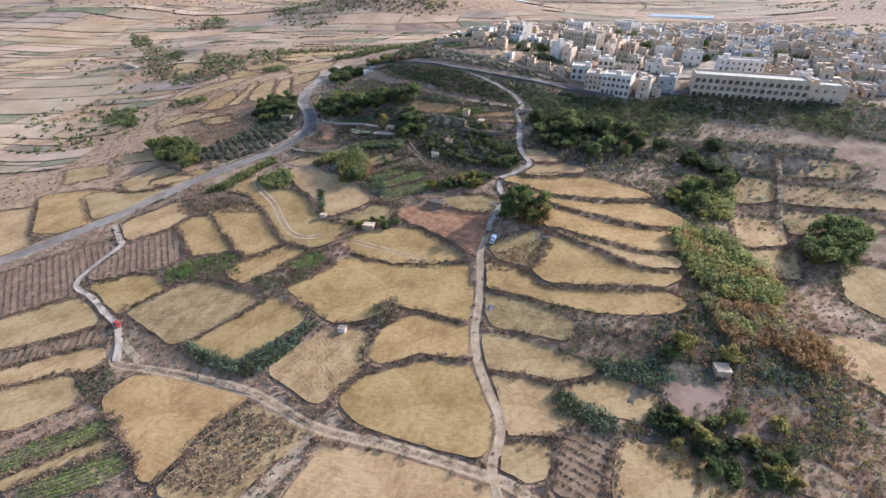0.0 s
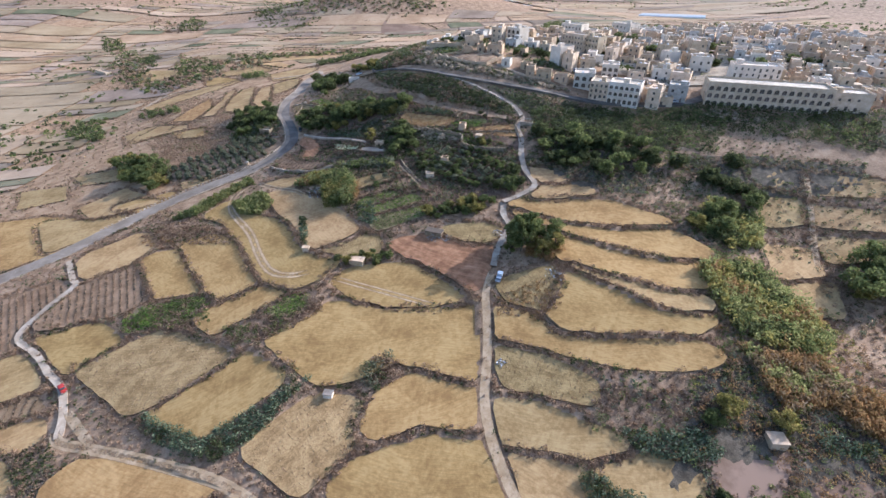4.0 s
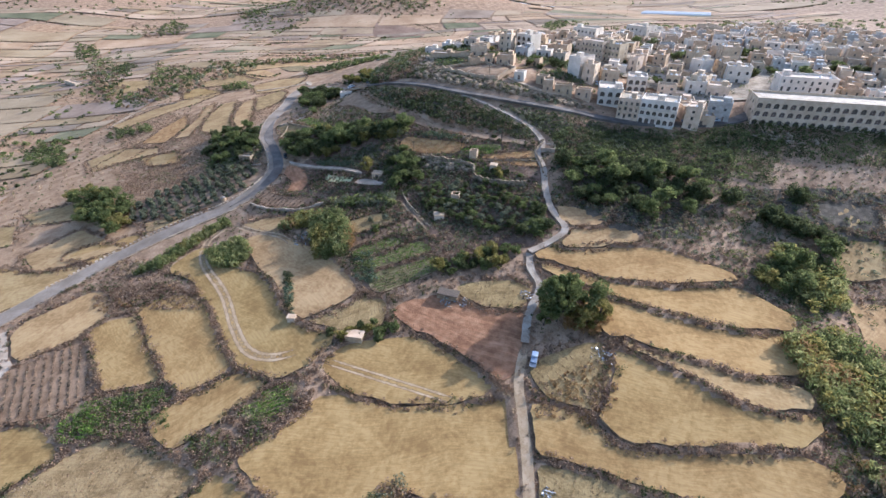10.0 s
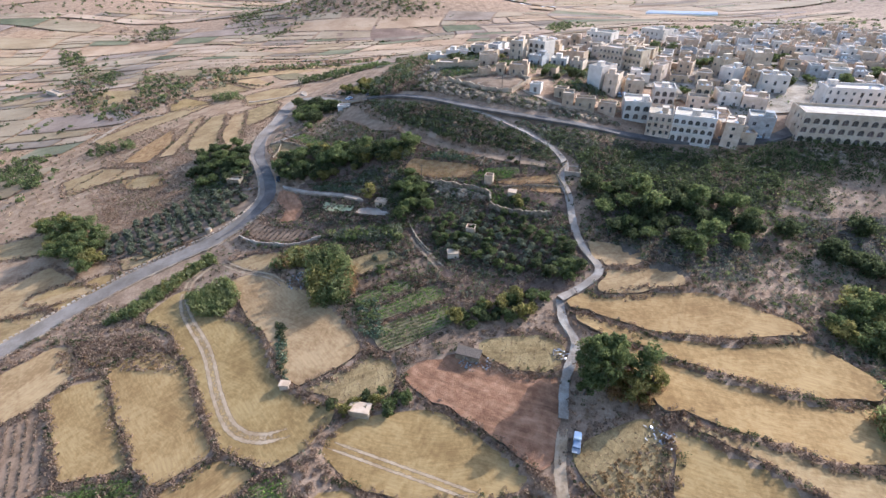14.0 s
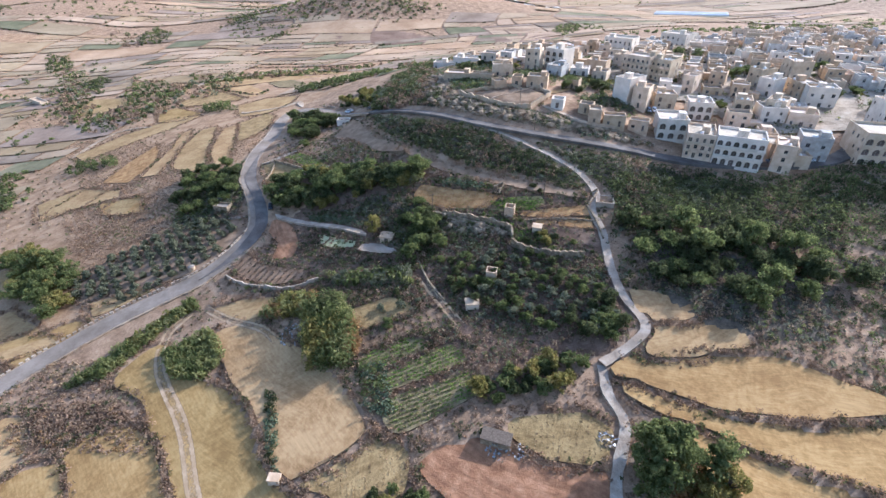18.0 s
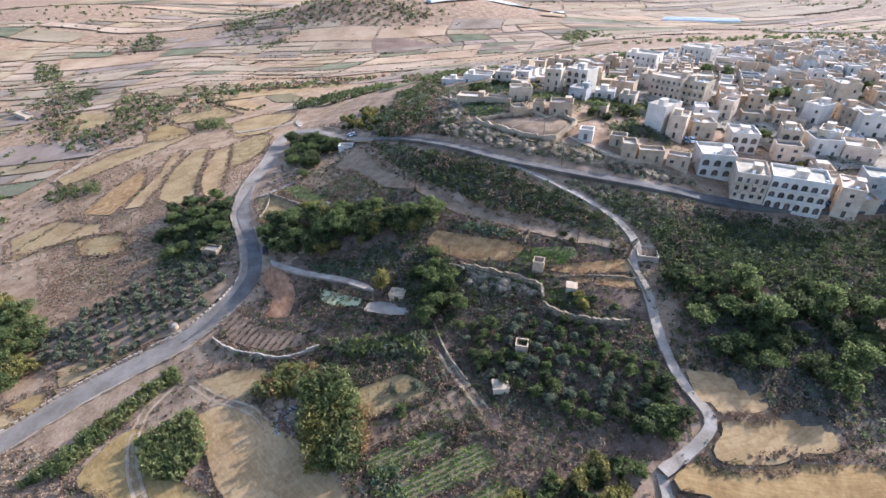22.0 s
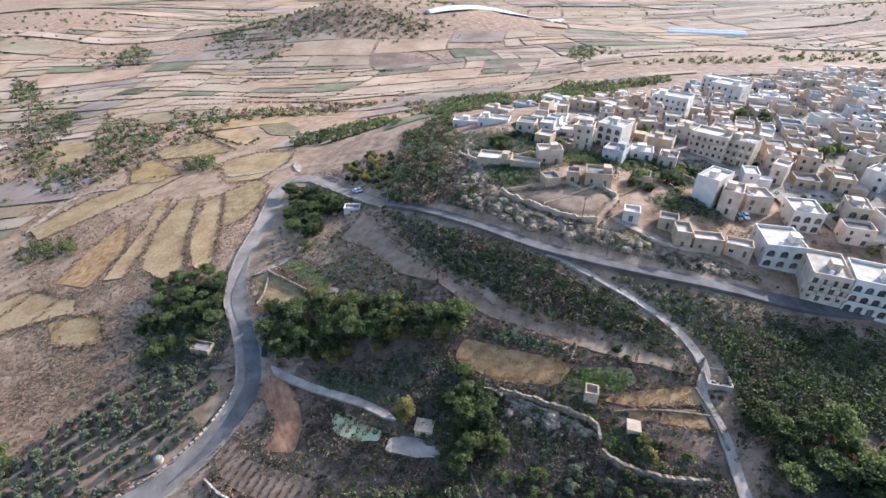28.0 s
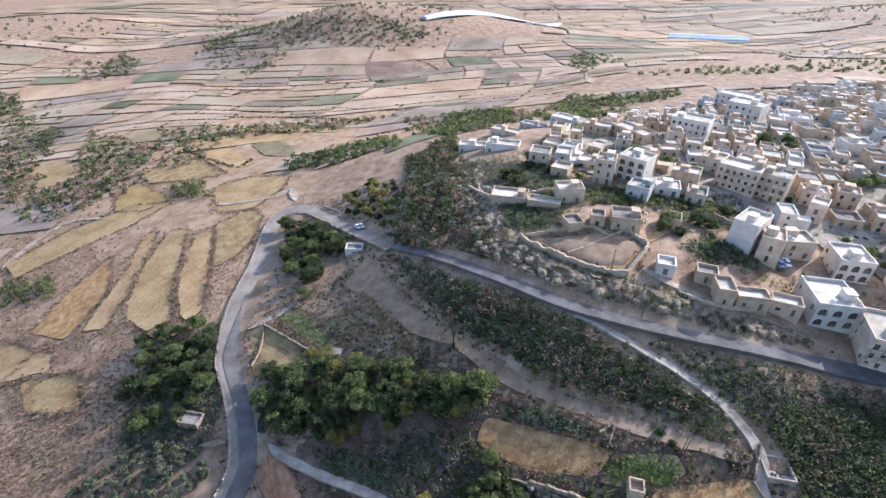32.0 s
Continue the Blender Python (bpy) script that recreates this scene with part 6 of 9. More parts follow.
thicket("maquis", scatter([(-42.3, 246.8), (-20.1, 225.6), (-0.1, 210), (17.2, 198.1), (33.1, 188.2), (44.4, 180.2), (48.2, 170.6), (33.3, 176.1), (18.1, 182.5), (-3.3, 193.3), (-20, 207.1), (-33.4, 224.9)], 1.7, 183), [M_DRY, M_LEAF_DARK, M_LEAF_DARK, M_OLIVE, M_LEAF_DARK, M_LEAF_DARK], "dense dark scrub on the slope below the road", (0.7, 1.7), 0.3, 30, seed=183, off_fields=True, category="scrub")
drape("leaf_litter", [(-59.8, 181.2), (-48.8, 179.2), (-25.2, 180.3), (-14.8, 175.4), (-0.8, 164.9), (-3.5, 152.8), (-23, 154), (-24.8, 167.1), (-40.7, 172.5), (-52, 176.1)], M_DARK_COVER, "dark brown ground cover under dense scrub", 1.6, 0.16, 0.12)
thicket("maquis", scatter([(-59.8, 181.2), (-48.8, 179.2), (-25.2, 180.3), (-14.8, 175.4), (-0.8, 164.9), (-3.5, 152.8), (-23, 154), (-24.8, 167.1), (-40.7, 172.5), (-52, 176.1)], 1.7, 184), [M_DRY, M_LEAF_DARK, M_LEAF_DARK, M_OLIVE, M_LEAF_DARK, M_LEAF_DARK], "dense dark bushes on the garden slope", (0.7, 1.8), 0.3, 30, seed=184, off_fields=True, category="scrub")
thicket("maquis", scatter([(-47.2, 225), (-32.3, 207.8), (-5.7, 186.8), (15.3, 177), (31.7, 170.7), (16, 171.6), (-11.1, 181.4), (-31.6, 195.9), (-42.1, 202), (-53.9, 210.3), (-61.1, 224.2)], 1.7, 185), [M_DRY, M_LEAF_DARK, M_HAY, M_OLIVE, M_LEAF, M_DRY], "brown and green scrub above the gardens", (0.5, 1.3), 0.28, 24, seed=185, off_fields=True, category="scrub")
grove([(-42.9, 190.5), (-31.5, 193.8), (-12.8, 184.9), (-14.6, 181.7), (-27.1, 180.6), (-39.9, 182.1)], "gum", 4.2, 186, 0.62)
grove([(-16.6, 173.9), (-11.5, 173.3), (-2.7, 160.8), (-5, 152.9), (-12.4, 153.3), (-15.1, 163.2)], "carob", 4.6, 187, 0.72, skip=0.1)
grove([(-74.6, 204.5), (-60.4, 208.9), (-44.4, 203), (-36.8, 189.1), (-41.8, 181.5), (-60.7, 181.3), (-71.5, 188.7)], "broad", 5.2, 188, 0.75, skip=0.15)
gold = make_tree(11, 7.6, 6.0, M_LEAF_GOLD, 170, 0.28, 12, 0.15, "tree")
gold.matrix_world = pose(-27.5, 161.0, float(surface(np.array(-27.5), np.array(161.0))) - 0.1)
tagged(gold, "rounded yellow-green tree beside the pump house", "tree")
thicket("prickly_pears", scatter([(-54.4, 178.5), (-30, 168.4), (-28.9, 165.2), (-33.3, 167.3), (-53.8, 175.5)], 1.3, 190), [M_PAD, M_PAD, M_OLIVE], "prickly pears along the garden path", (0.6, 1.1), 0.26, 34, seed=190, category="cactus")
thicket("prickly_pears", scatter([(-5.9, 183.4), (5.8, 180.4), (4.7, 177.7), (-7.7, 181)], 1.3, 191), [M_PAD, M_LEAF_DARK], "prickly pears above a golden plot", (0.6, 1.1), 0.26, 34, seed=191, category="cactus")
thicket("garden_bushes", scatter([(-0.5, 167.8), (13, 164.5), (22.7, 159.9), (27.3, 155.8), (25, 152.8), (11.7, 157), (-0.9, 164.6)], 1.9, 192), [M_LEAF, M_GRASS, M_LEAF_DARK, M_DRY], "green bushes and weeds round the stone tower", (0.5, 1.3), 0.28, 28, seed=192, off_fields=True, category="scrub")
drape("leaf_litter", [(-121.1, 209.8), (-104.3, 232.7), (-88.7, 200.1), (-88.6, 181.9), (-102.5, 179.9), (-115.6, 184.7)], M_DARK_COVER, "dark brown ground cover under dense scrub", 1.6, 0.16, 0.12)
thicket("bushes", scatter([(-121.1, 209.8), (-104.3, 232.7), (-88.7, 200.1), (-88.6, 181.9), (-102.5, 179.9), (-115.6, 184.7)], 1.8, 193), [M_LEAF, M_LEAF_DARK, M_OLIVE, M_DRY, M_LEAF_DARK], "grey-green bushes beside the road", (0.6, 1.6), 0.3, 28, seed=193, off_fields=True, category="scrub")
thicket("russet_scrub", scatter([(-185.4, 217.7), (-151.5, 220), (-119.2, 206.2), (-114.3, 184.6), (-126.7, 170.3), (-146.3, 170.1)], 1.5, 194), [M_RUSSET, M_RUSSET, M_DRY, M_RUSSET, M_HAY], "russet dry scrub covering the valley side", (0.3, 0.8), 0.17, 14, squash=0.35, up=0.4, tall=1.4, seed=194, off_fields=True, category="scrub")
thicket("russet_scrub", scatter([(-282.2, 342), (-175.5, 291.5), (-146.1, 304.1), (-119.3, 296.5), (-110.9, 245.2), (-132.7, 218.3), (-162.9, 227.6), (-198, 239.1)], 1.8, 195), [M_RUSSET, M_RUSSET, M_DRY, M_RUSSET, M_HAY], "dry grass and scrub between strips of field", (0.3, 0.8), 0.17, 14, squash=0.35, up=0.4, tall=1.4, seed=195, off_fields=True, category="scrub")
drape("leaf_litter", [(59.3, 154), (79.6, 147), (111.5, 130.2), (98.5, 109.9), (81.9, 109.4), (65.7, 116.5), (55.2, 130)], M_DARK_COVER, "dark brown ground cover under dense scrub", 1.6, 0.16, 0.12)
drape("leaf_litter", [(57.4, 180.8), (82.7, 177.2), (108.3, 173.2), (134.7, 168.1), (118.1, 140.9), (96.4, 148.9), (74.1, 153.6), (54.9, 156.4)], M_DARK_COVER, "dark brown ground cover under dense scrub", 1.6, 0.16, 0.12)
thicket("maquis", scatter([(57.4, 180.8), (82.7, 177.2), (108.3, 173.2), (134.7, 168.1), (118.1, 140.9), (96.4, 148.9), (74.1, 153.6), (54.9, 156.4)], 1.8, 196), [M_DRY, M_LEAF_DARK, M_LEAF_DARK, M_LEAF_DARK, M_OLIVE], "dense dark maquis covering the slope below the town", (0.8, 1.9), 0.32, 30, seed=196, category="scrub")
drape("leaf_litter", [(39.5, 189.4), (57.1, 187.1), (76.3, 185.5), (96, 181.2), (75, 149.4), (51, 149.8), (57.2, 166.6), (53, 173.4), (47.3, 180.8)], M_DARK_COVER, "dark brown ground cover under dense scrub", 1.6, 0.16, 0.12)
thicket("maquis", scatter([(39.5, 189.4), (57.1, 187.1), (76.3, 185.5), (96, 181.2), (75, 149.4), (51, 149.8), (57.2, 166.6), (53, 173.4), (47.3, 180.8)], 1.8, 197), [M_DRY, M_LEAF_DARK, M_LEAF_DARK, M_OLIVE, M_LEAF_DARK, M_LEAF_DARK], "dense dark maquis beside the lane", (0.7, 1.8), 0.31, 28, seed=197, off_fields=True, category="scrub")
drape("leaf_litter", [(9.3, 204.4), (30.6, 197.5), (57.1, 191.3), (74, 187), (58.1, 186), (46.3, 182.4), (36.9, 191), (22.9, 198.7)], M_DARK_COVER, "dark brown ground cover under dense scrub", 1.6, 0.16, 0.12)
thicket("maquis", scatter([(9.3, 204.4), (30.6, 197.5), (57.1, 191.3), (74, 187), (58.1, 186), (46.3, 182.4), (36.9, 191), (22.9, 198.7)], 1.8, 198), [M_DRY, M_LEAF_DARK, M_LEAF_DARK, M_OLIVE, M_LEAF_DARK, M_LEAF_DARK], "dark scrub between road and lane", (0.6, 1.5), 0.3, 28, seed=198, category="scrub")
drape("leaf_litter", [(89.9, 28.7), (110, 31.8), (123.7, 16.8), (142.7, 10.1), (127.6, -14.3), (76, -18.4), (70.8, -7)], M_DARK_COVER, "dark brown ground cover under dense scrub", 1.6, 0.16, 0.12)
thicket("bushes", scatter([(89.9, 28.7), (110, 31.8), (123.7, 16.8), (142.7, 10.1), (127.6, -14.3), (76, -18.4), (70.8, -7)], 1.9, 199), [M_LEAF_GOLD, M_DRY, M_LEAF, M_OLIVE, M_REED, M_LEAF_DARK], "mixed green and dry bushes along the stream", (0.6, 1.6), 0.29, 28, seed=199, off_fields=True, category="scrub")
thicket("bushes", scatter([(115.1, 88.9), (124.3, 88.9), (117.3, 50.1), (104.4, 21.2), (94.9, 20), (104.7, 47.2)], 1.8, 200), [M_DRY, M_LEAF_DARK, M_HAY, M_OLIVE, M_LEAF, M_DRY], "bushes at the ends of the terraces", (0.5, 1.3), 0.28, 26, seed=200, category="scrub")
thicket("bushes", scatter([(57.5, 26), (73.5, 22.2), (93.6, 18.1), (90.1, 11.2), (70.6, 14.9), (56.8, 20)], 1.8, 201), [M_LEAF_DARK, M_DRY, M_PAD, M_DRY, M_LEAF], "bushes along a terrace bank", (0.5, 1.3), 0.28, 24, seed=201, off_fields=True, category="scrub")
drape("leaf_litter", [(-42.7, 349.2), (-14.6, 352.3), (-8.2, 258.4), (-5.3, 224.4), (-23.6, 242.3), (-39.8, 285.5)], M_DARK_COVER, "dark brown ground cover under dense scrub", 1.6, 0.16, 0.12)
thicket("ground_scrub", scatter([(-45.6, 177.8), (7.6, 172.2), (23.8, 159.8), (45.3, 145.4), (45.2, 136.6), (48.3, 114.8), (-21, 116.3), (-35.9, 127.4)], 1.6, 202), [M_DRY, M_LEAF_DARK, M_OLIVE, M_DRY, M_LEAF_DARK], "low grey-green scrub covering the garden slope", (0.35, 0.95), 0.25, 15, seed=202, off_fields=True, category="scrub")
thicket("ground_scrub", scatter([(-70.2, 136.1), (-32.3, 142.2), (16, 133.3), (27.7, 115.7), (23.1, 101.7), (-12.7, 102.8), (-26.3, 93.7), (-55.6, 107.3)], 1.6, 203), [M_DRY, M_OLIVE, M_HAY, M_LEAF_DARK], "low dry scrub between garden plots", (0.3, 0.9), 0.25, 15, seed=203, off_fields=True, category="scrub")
thicket("field_scrub", scatter([(-45.7, -34.8), (-39.9, -20.7), (-32.5, -13.1), (-15.4, -16.8), (-13.5, -20), (-22, -24.8), (-26.7, -33.7), (-30.6, -37.9)], 1.25, 204), [M_DRY, M_DRY, M_HAY, M_DRY, M_DARK_COVER], "dense grey-brown dry scrub filling a neglected field", (0.4, 0.9), 0.25, 18, seed=204, category="scrub")
thicket("field_scrub", scatter([(-105.4, 3.9), (-99.4, 11.2), (-84.6, -0.4), (-63.8, -20.4), (-50.3, -33.7), (-53.2, -35.3), (-71.6, -20.5), (-91.6, -6.9)], 1.3, 205), [M_DRY, M_DRY, M_DARK_COVER, M_LEAF_DARK], "grey-brown dry scrub along a ditch", (0.4, 1.0), 0.25, 18, seed=205, off_fields=True, category="scrub")
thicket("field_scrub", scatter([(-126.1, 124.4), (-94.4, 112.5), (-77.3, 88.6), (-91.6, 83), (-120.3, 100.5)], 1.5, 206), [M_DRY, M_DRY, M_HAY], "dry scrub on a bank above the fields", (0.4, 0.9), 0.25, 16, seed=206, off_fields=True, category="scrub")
drape("leaf_litter", [(195.7, 185.1), (241.7, 173.7), (246.4, 149.2), (234.6, 129.5), (220.8, 136.1), (207, 142.9), (186.2, 155.3)], M_DARK_COVER, "dark brown ground cover under dense scrub", 1.6, 0.16, 0.12)
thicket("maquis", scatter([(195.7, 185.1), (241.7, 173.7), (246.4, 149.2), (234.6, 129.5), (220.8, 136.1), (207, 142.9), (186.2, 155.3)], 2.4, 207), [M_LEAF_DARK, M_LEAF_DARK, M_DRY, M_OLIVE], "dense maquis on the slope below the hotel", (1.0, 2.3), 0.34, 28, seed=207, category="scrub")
drape("leaf_litter", [(113.7, 140.9), (161.9, 139.7), (197.8, 133.6), (191.4, 118.8), (169.9, 112.5), (145.7, 112.3), (122.7, 121.6)], M_DARK_COVER, "dark brown ground cover under dense scrub", 1.6, 0.16, 0.12)
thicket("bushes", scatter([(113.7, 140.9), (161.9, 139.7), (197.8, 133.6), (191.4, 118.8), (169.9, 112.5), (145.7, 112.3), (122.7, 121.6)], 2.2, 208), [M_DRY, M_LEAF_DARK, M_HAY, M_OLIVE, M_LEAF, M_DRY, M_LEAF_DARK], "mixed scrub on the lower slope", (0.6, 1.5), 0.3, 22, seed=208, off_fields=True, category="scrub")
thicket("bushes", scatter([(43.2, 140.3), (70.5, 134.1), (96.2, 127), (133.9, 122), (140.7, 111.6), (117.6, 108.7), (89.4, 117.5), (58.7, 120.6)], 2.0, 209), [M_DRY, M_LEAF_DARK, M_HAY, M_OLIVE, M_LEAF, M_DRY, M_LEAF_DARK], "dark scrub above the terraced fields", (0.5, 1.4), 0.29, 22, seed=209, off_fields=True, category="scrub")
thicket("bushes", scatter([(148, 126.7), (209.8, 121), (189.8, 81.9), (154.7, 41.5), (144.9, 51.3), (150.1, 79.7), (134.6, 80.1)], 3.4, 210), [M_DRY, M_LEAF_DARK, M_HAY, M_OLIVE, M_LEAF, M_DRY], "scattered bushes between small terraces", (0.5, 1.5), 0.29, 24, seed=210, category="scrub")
drape("leaf_litter", [(-1.6, 266.7), (19.9, 257.6), (18.1, 239.3), (4.9, 237.9), (-1.9, 243.6)], M_DARK_COVER, "dark brown ground cover under dense scrub", 1.6, 0.16, 0.12)
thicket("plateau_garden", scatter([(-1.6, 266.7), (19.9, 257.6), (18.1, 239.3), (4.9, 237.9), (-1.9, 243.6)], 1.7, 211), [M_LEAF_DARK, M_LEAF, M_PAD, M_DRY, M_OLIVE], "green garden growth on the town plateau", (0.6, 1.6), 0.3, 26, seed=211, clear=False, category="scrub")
drape("leaf_litter", [(30.1, 265.2), (62.9, 266.2), (89.7, 266.2), (94.7, 251.3), (77.5, 242.3), (62.2, 244.5), (50.5, 250.7), (28.5, 251.2)], M_DARK_COVER, "dark brown ground cover under dense scrub", 1.6, 0.16, 0.12)
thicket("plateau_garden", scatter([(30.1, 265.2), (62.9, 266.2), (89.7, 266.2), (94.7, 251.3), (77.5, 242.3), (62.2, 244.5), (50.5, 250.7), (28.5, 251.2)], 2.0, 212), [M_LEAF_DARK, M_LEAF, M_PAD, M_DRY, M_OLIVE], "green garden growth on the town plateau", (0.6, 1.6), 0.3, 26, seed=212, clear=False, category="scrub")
drape("leaf_litter", [(-12.5, 318.9), (14.1, 298.7), (29.1, 279.2), (22.7, 260.7), (2.5, 265.1), (-11.3, 288.2)], M_DARK_COVER, "dark brown ground cover under dense scrub", 1.6, 0.16, 0.12)
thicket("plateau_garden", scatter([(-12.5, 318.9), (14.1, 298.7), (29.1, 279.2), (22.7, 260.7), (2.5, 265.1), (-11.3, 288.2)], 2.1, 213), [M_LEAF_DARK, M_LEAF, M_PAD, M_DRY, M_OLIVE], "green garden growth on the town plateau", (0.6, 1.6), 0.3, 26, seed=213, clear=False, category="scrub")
drape("leaf_litter", [(53.1, 232), (81, 241.1), (78, 228.2), (57.9, 221.7)], M_DARK_COVER, "dark brown ground cover under dense scrub", 1.6, 0.16, 0.12)
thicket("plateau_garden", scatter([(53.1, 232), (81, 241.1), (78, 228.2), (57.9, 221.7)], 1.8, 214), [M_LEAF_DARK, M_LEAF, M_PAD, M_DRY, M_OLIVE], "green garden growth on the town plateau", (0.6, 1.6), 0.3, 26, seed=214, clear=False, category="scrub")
drape("leaf_litter", [(112.9, 268), (129.5, 279.9), (129.8, 268.5), (116.3, 259.4)], M_DARK_COVER, "dark brown ground cover under dense scrub", 1.6, 0.16, 0.12)
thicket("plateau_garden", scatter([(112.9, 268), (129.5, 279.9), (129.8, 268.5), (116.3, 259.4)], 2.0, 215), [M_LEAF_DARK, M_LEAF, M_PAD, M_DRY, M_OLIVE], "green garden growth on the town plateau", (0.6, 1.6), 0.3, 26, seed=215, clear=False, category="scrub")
drape("leaf_litter", [(47, 203), (61.8, 200.4), (60.3, 197), (47.1, 199)], M_DARK_COVER, "dark brown ground cover under dense scrub", 1.6, 0.16, 0.12)
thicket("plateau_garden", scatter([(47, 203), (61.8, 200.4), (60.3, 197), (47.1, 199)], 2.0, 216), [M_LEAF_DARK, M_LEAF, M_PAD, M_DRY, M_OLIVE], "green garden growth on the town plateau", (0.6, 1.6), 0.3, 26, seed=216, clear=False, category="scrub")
drape("leaf_litter", [(28.1, 214.9), (48, 210.2), (47.6, 204.7), (31.2, 208)], M_DARK_COVER, "dark brown ground cover under dense scrub", 1.6, 0.16, 0.12)
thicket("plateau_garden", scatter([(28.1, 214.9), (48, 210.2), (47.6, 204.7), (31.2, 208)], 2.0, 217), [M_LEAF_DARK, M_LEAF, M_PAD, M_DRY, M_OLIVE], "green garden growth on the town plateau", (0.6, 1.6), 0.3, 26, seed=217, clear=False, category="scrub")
drape("leaf_litter", [(-0.6, 238.5), (3.8, 229.3), (14.6, 221.5), (28.3, 215.5), (26, 213), (7.7, 220.4), (-1.4, 230.5)], M_DARK_COVER, "dark brown ground cover under dense scrub", 1.6, 0.16, 0.12)
thicket("plateau_garden", scatter([(-0.6, 238.5), (3.8, 229.3), (14.6, 221.5), (28.3, 215.5), (26, 213), (7.7, 220.4), (-1.4, 230.5)], 1.9, 218), [M_LEAF_DARK, M_LEAF, M_PAD, M_DRY, M_OLIVE], "green garden growth on the town plateau", (0.6, 1.6), 0.3, 26, seed=218, clear=False, category="scrub")
thicket("plateau_garden", scatter([(129.1, 233.1), (137.4, 226.2), (143.8, 217.8), (138.1, 209.2), (129.5, 213.4), (123.4, 223)], 2.0, 219), [M_LEAF_DARK, M_LEAF, M_PAD, M_DRY, M_OLIVE], "green garden growth between houses", (0.7, 1.6), 0.3, 26, seed=219, clear=False, category="scrub")
thicket("town_greenery", scatter([(118.5, 396.7), (122.7, 350.9), (118.4, 320.8), (105.7, 312), (96.2, 339.1)], 4.5, 220), [M_LEAF_DARK, M_LEAF, M_OLIVE], "trees and shrubs in yards between houses", (0.9, 2.0), 0.32, 34, seed=220, squash=0.9, clear=False, category="scrub")
thicket("town_greenery", scatter([(142.4, 348.5), (150.5, 319.9), (134.7, 299.3), (127, 316.8)], 4.5, 221), [M_LEAF_DARK, M_LEAF, M_OLIVE], "trees and shrubs in yards between houses", (0.9, 2.0), 0.32, 34, seed=221, squash=0.9, clear=False, category="scrub")
thicket("town_greenery", scatter([(138.2, 293.3), (150.7, 277.4), (138.8, 264.2), (130.2, 277.5)], 4.5, 222), [M_LEAF_DARK, M_LEAF, M_OLIVE], "trees and shrubs in yards between houses", (0.9, 2.0), 0.32, 34, seed=222, squash=0.9, clear=False, category="scrub")
thicket("town_greenery", scatter([(44.1, 291.7), (64.1, 286.9), (62.2, 275.7), (41.9, 276.1)], 4.5, 223), [M_LEAF_DARK, M_LEAF, M_OLIVE], "trees and shrubs in yards between houses", (0.9, 2.0), 0.32, 34, seed=223, squash=0.9, clear=False, category="scrub")
thicket("far_scrub", scatter([(-496.8, 617.4), (-404.2, 539.8), (-318.4, 440.9), (-298.3, 372.7), (-320.1, 390.2)], 7, 224), [M_LEAF_DARK, M_DRY, M_LEAF_DARK, M_LEAF], "dark scrub and trees in the plain", (1.6, 3.6), 0.9, 20, seed=224, squash=0.7, clear=False, category="scrub")
thicket("far_scrub", scatter([(-316.6, 487.3), (-230.3, 431.8), (-231.5, 359.2), (-256, 336.2), (-285.8, 356.1), (-275.3, 403.1)], 5.5, 225), [M_LEAF_DARK, M_DRY, M_LEAF_DARK, M_LEAF], "dark scrub and trees in the plain", (1.6, 3.6), 0.9, 20, seed=225, squash=0.7, clear=False, category="scrub")
thicket("far_scrub", scatter([(-528, 1283.4), (-122.7, 817.2), (34.9, 732.5), (-64.2, 720), (-167.5, 758.9), (-259.1, 716.1), (-355.3, 831.7)], 17, 226), [M_LEAF_DARK, M_DRY, M_LEAF_DARK, M_LEAF], "dark scrub and trees in the plain", (1.6, 3.6), 0.9, 20, seed=226, squash=0.7, clear=False, category="scrub")
thicket("far_scrub", scatter([(-54.9, 461.2), (13.2, 470.4), (57.6, 448.4), (5.1, 380.9), (-44.7, 399.8)], 7, 227), [M_LEAF_DARK, M_DRY, M_LEAF_DARK, M_LEAF], "dark scrub and trees in the plain", (1.6, 3.6), 0.9, 20, seed=227, squash=0.7, clear=False, category="scrub")
thicket("far_scrub", scatter([(-256.1, 475.4), (-113.6, 476.7), (-59, 473.4), (-107.2, 446), (-226.6, 442.6)], 6, 228), [M_LEAF_DARK, M_DRY, M_LEAF_DARK, M_LEAF], "dark scrub and trees in the plain", (1.6, 3.6), 0.9, 20, seed=228, squash=0.7, clear=False, category="scrub")
thicket("far_scrub", scatter([(-485.4, 730), (-393.3, 704.7), (-415.8, 645.3), (-467.9, 671.5)], 9, 229), [M_LEAF_DARK, M_DRY, M_LEAF_DARK, M_LEAF], "dark scrub and trees in the plain", (1.6, 3.6), 0.9, 20, seed=229, squash=0.7, clear=False, category="scrub")
thicket("far_scrub", scatter([(-383.4, 870.2), (-270.4, 752), (-267.7, 683.5), (-343.1, 749)], 10, 230), [M_LEAF_DARK, M_DRY, M_LEAF_DARK, M_LEAF], "dark scrub and trees in the plain", (1.6, 3.6), 0.9, 20, seed=230, squash=0.7, clear=False, category="scrub")
thicket("bushes", scatter([(31.4, 146.7), (61.8, 141.2), (86.9, 129.7), (103.3, 117.2), (95.8, 105.7), (78.9, 113.6), (56.3, 124.7), (34.7, 138.4)], 2.0, 231), [M_DRY, M_LEAF_DARK, M_HAY, M_OLIVE, M_LEAF, M_DRY], "mixed bushes and dry growth above the terraces", (0.5, 1.3), 0.28, 22, seed=231, off_fields=True, category="scrub")
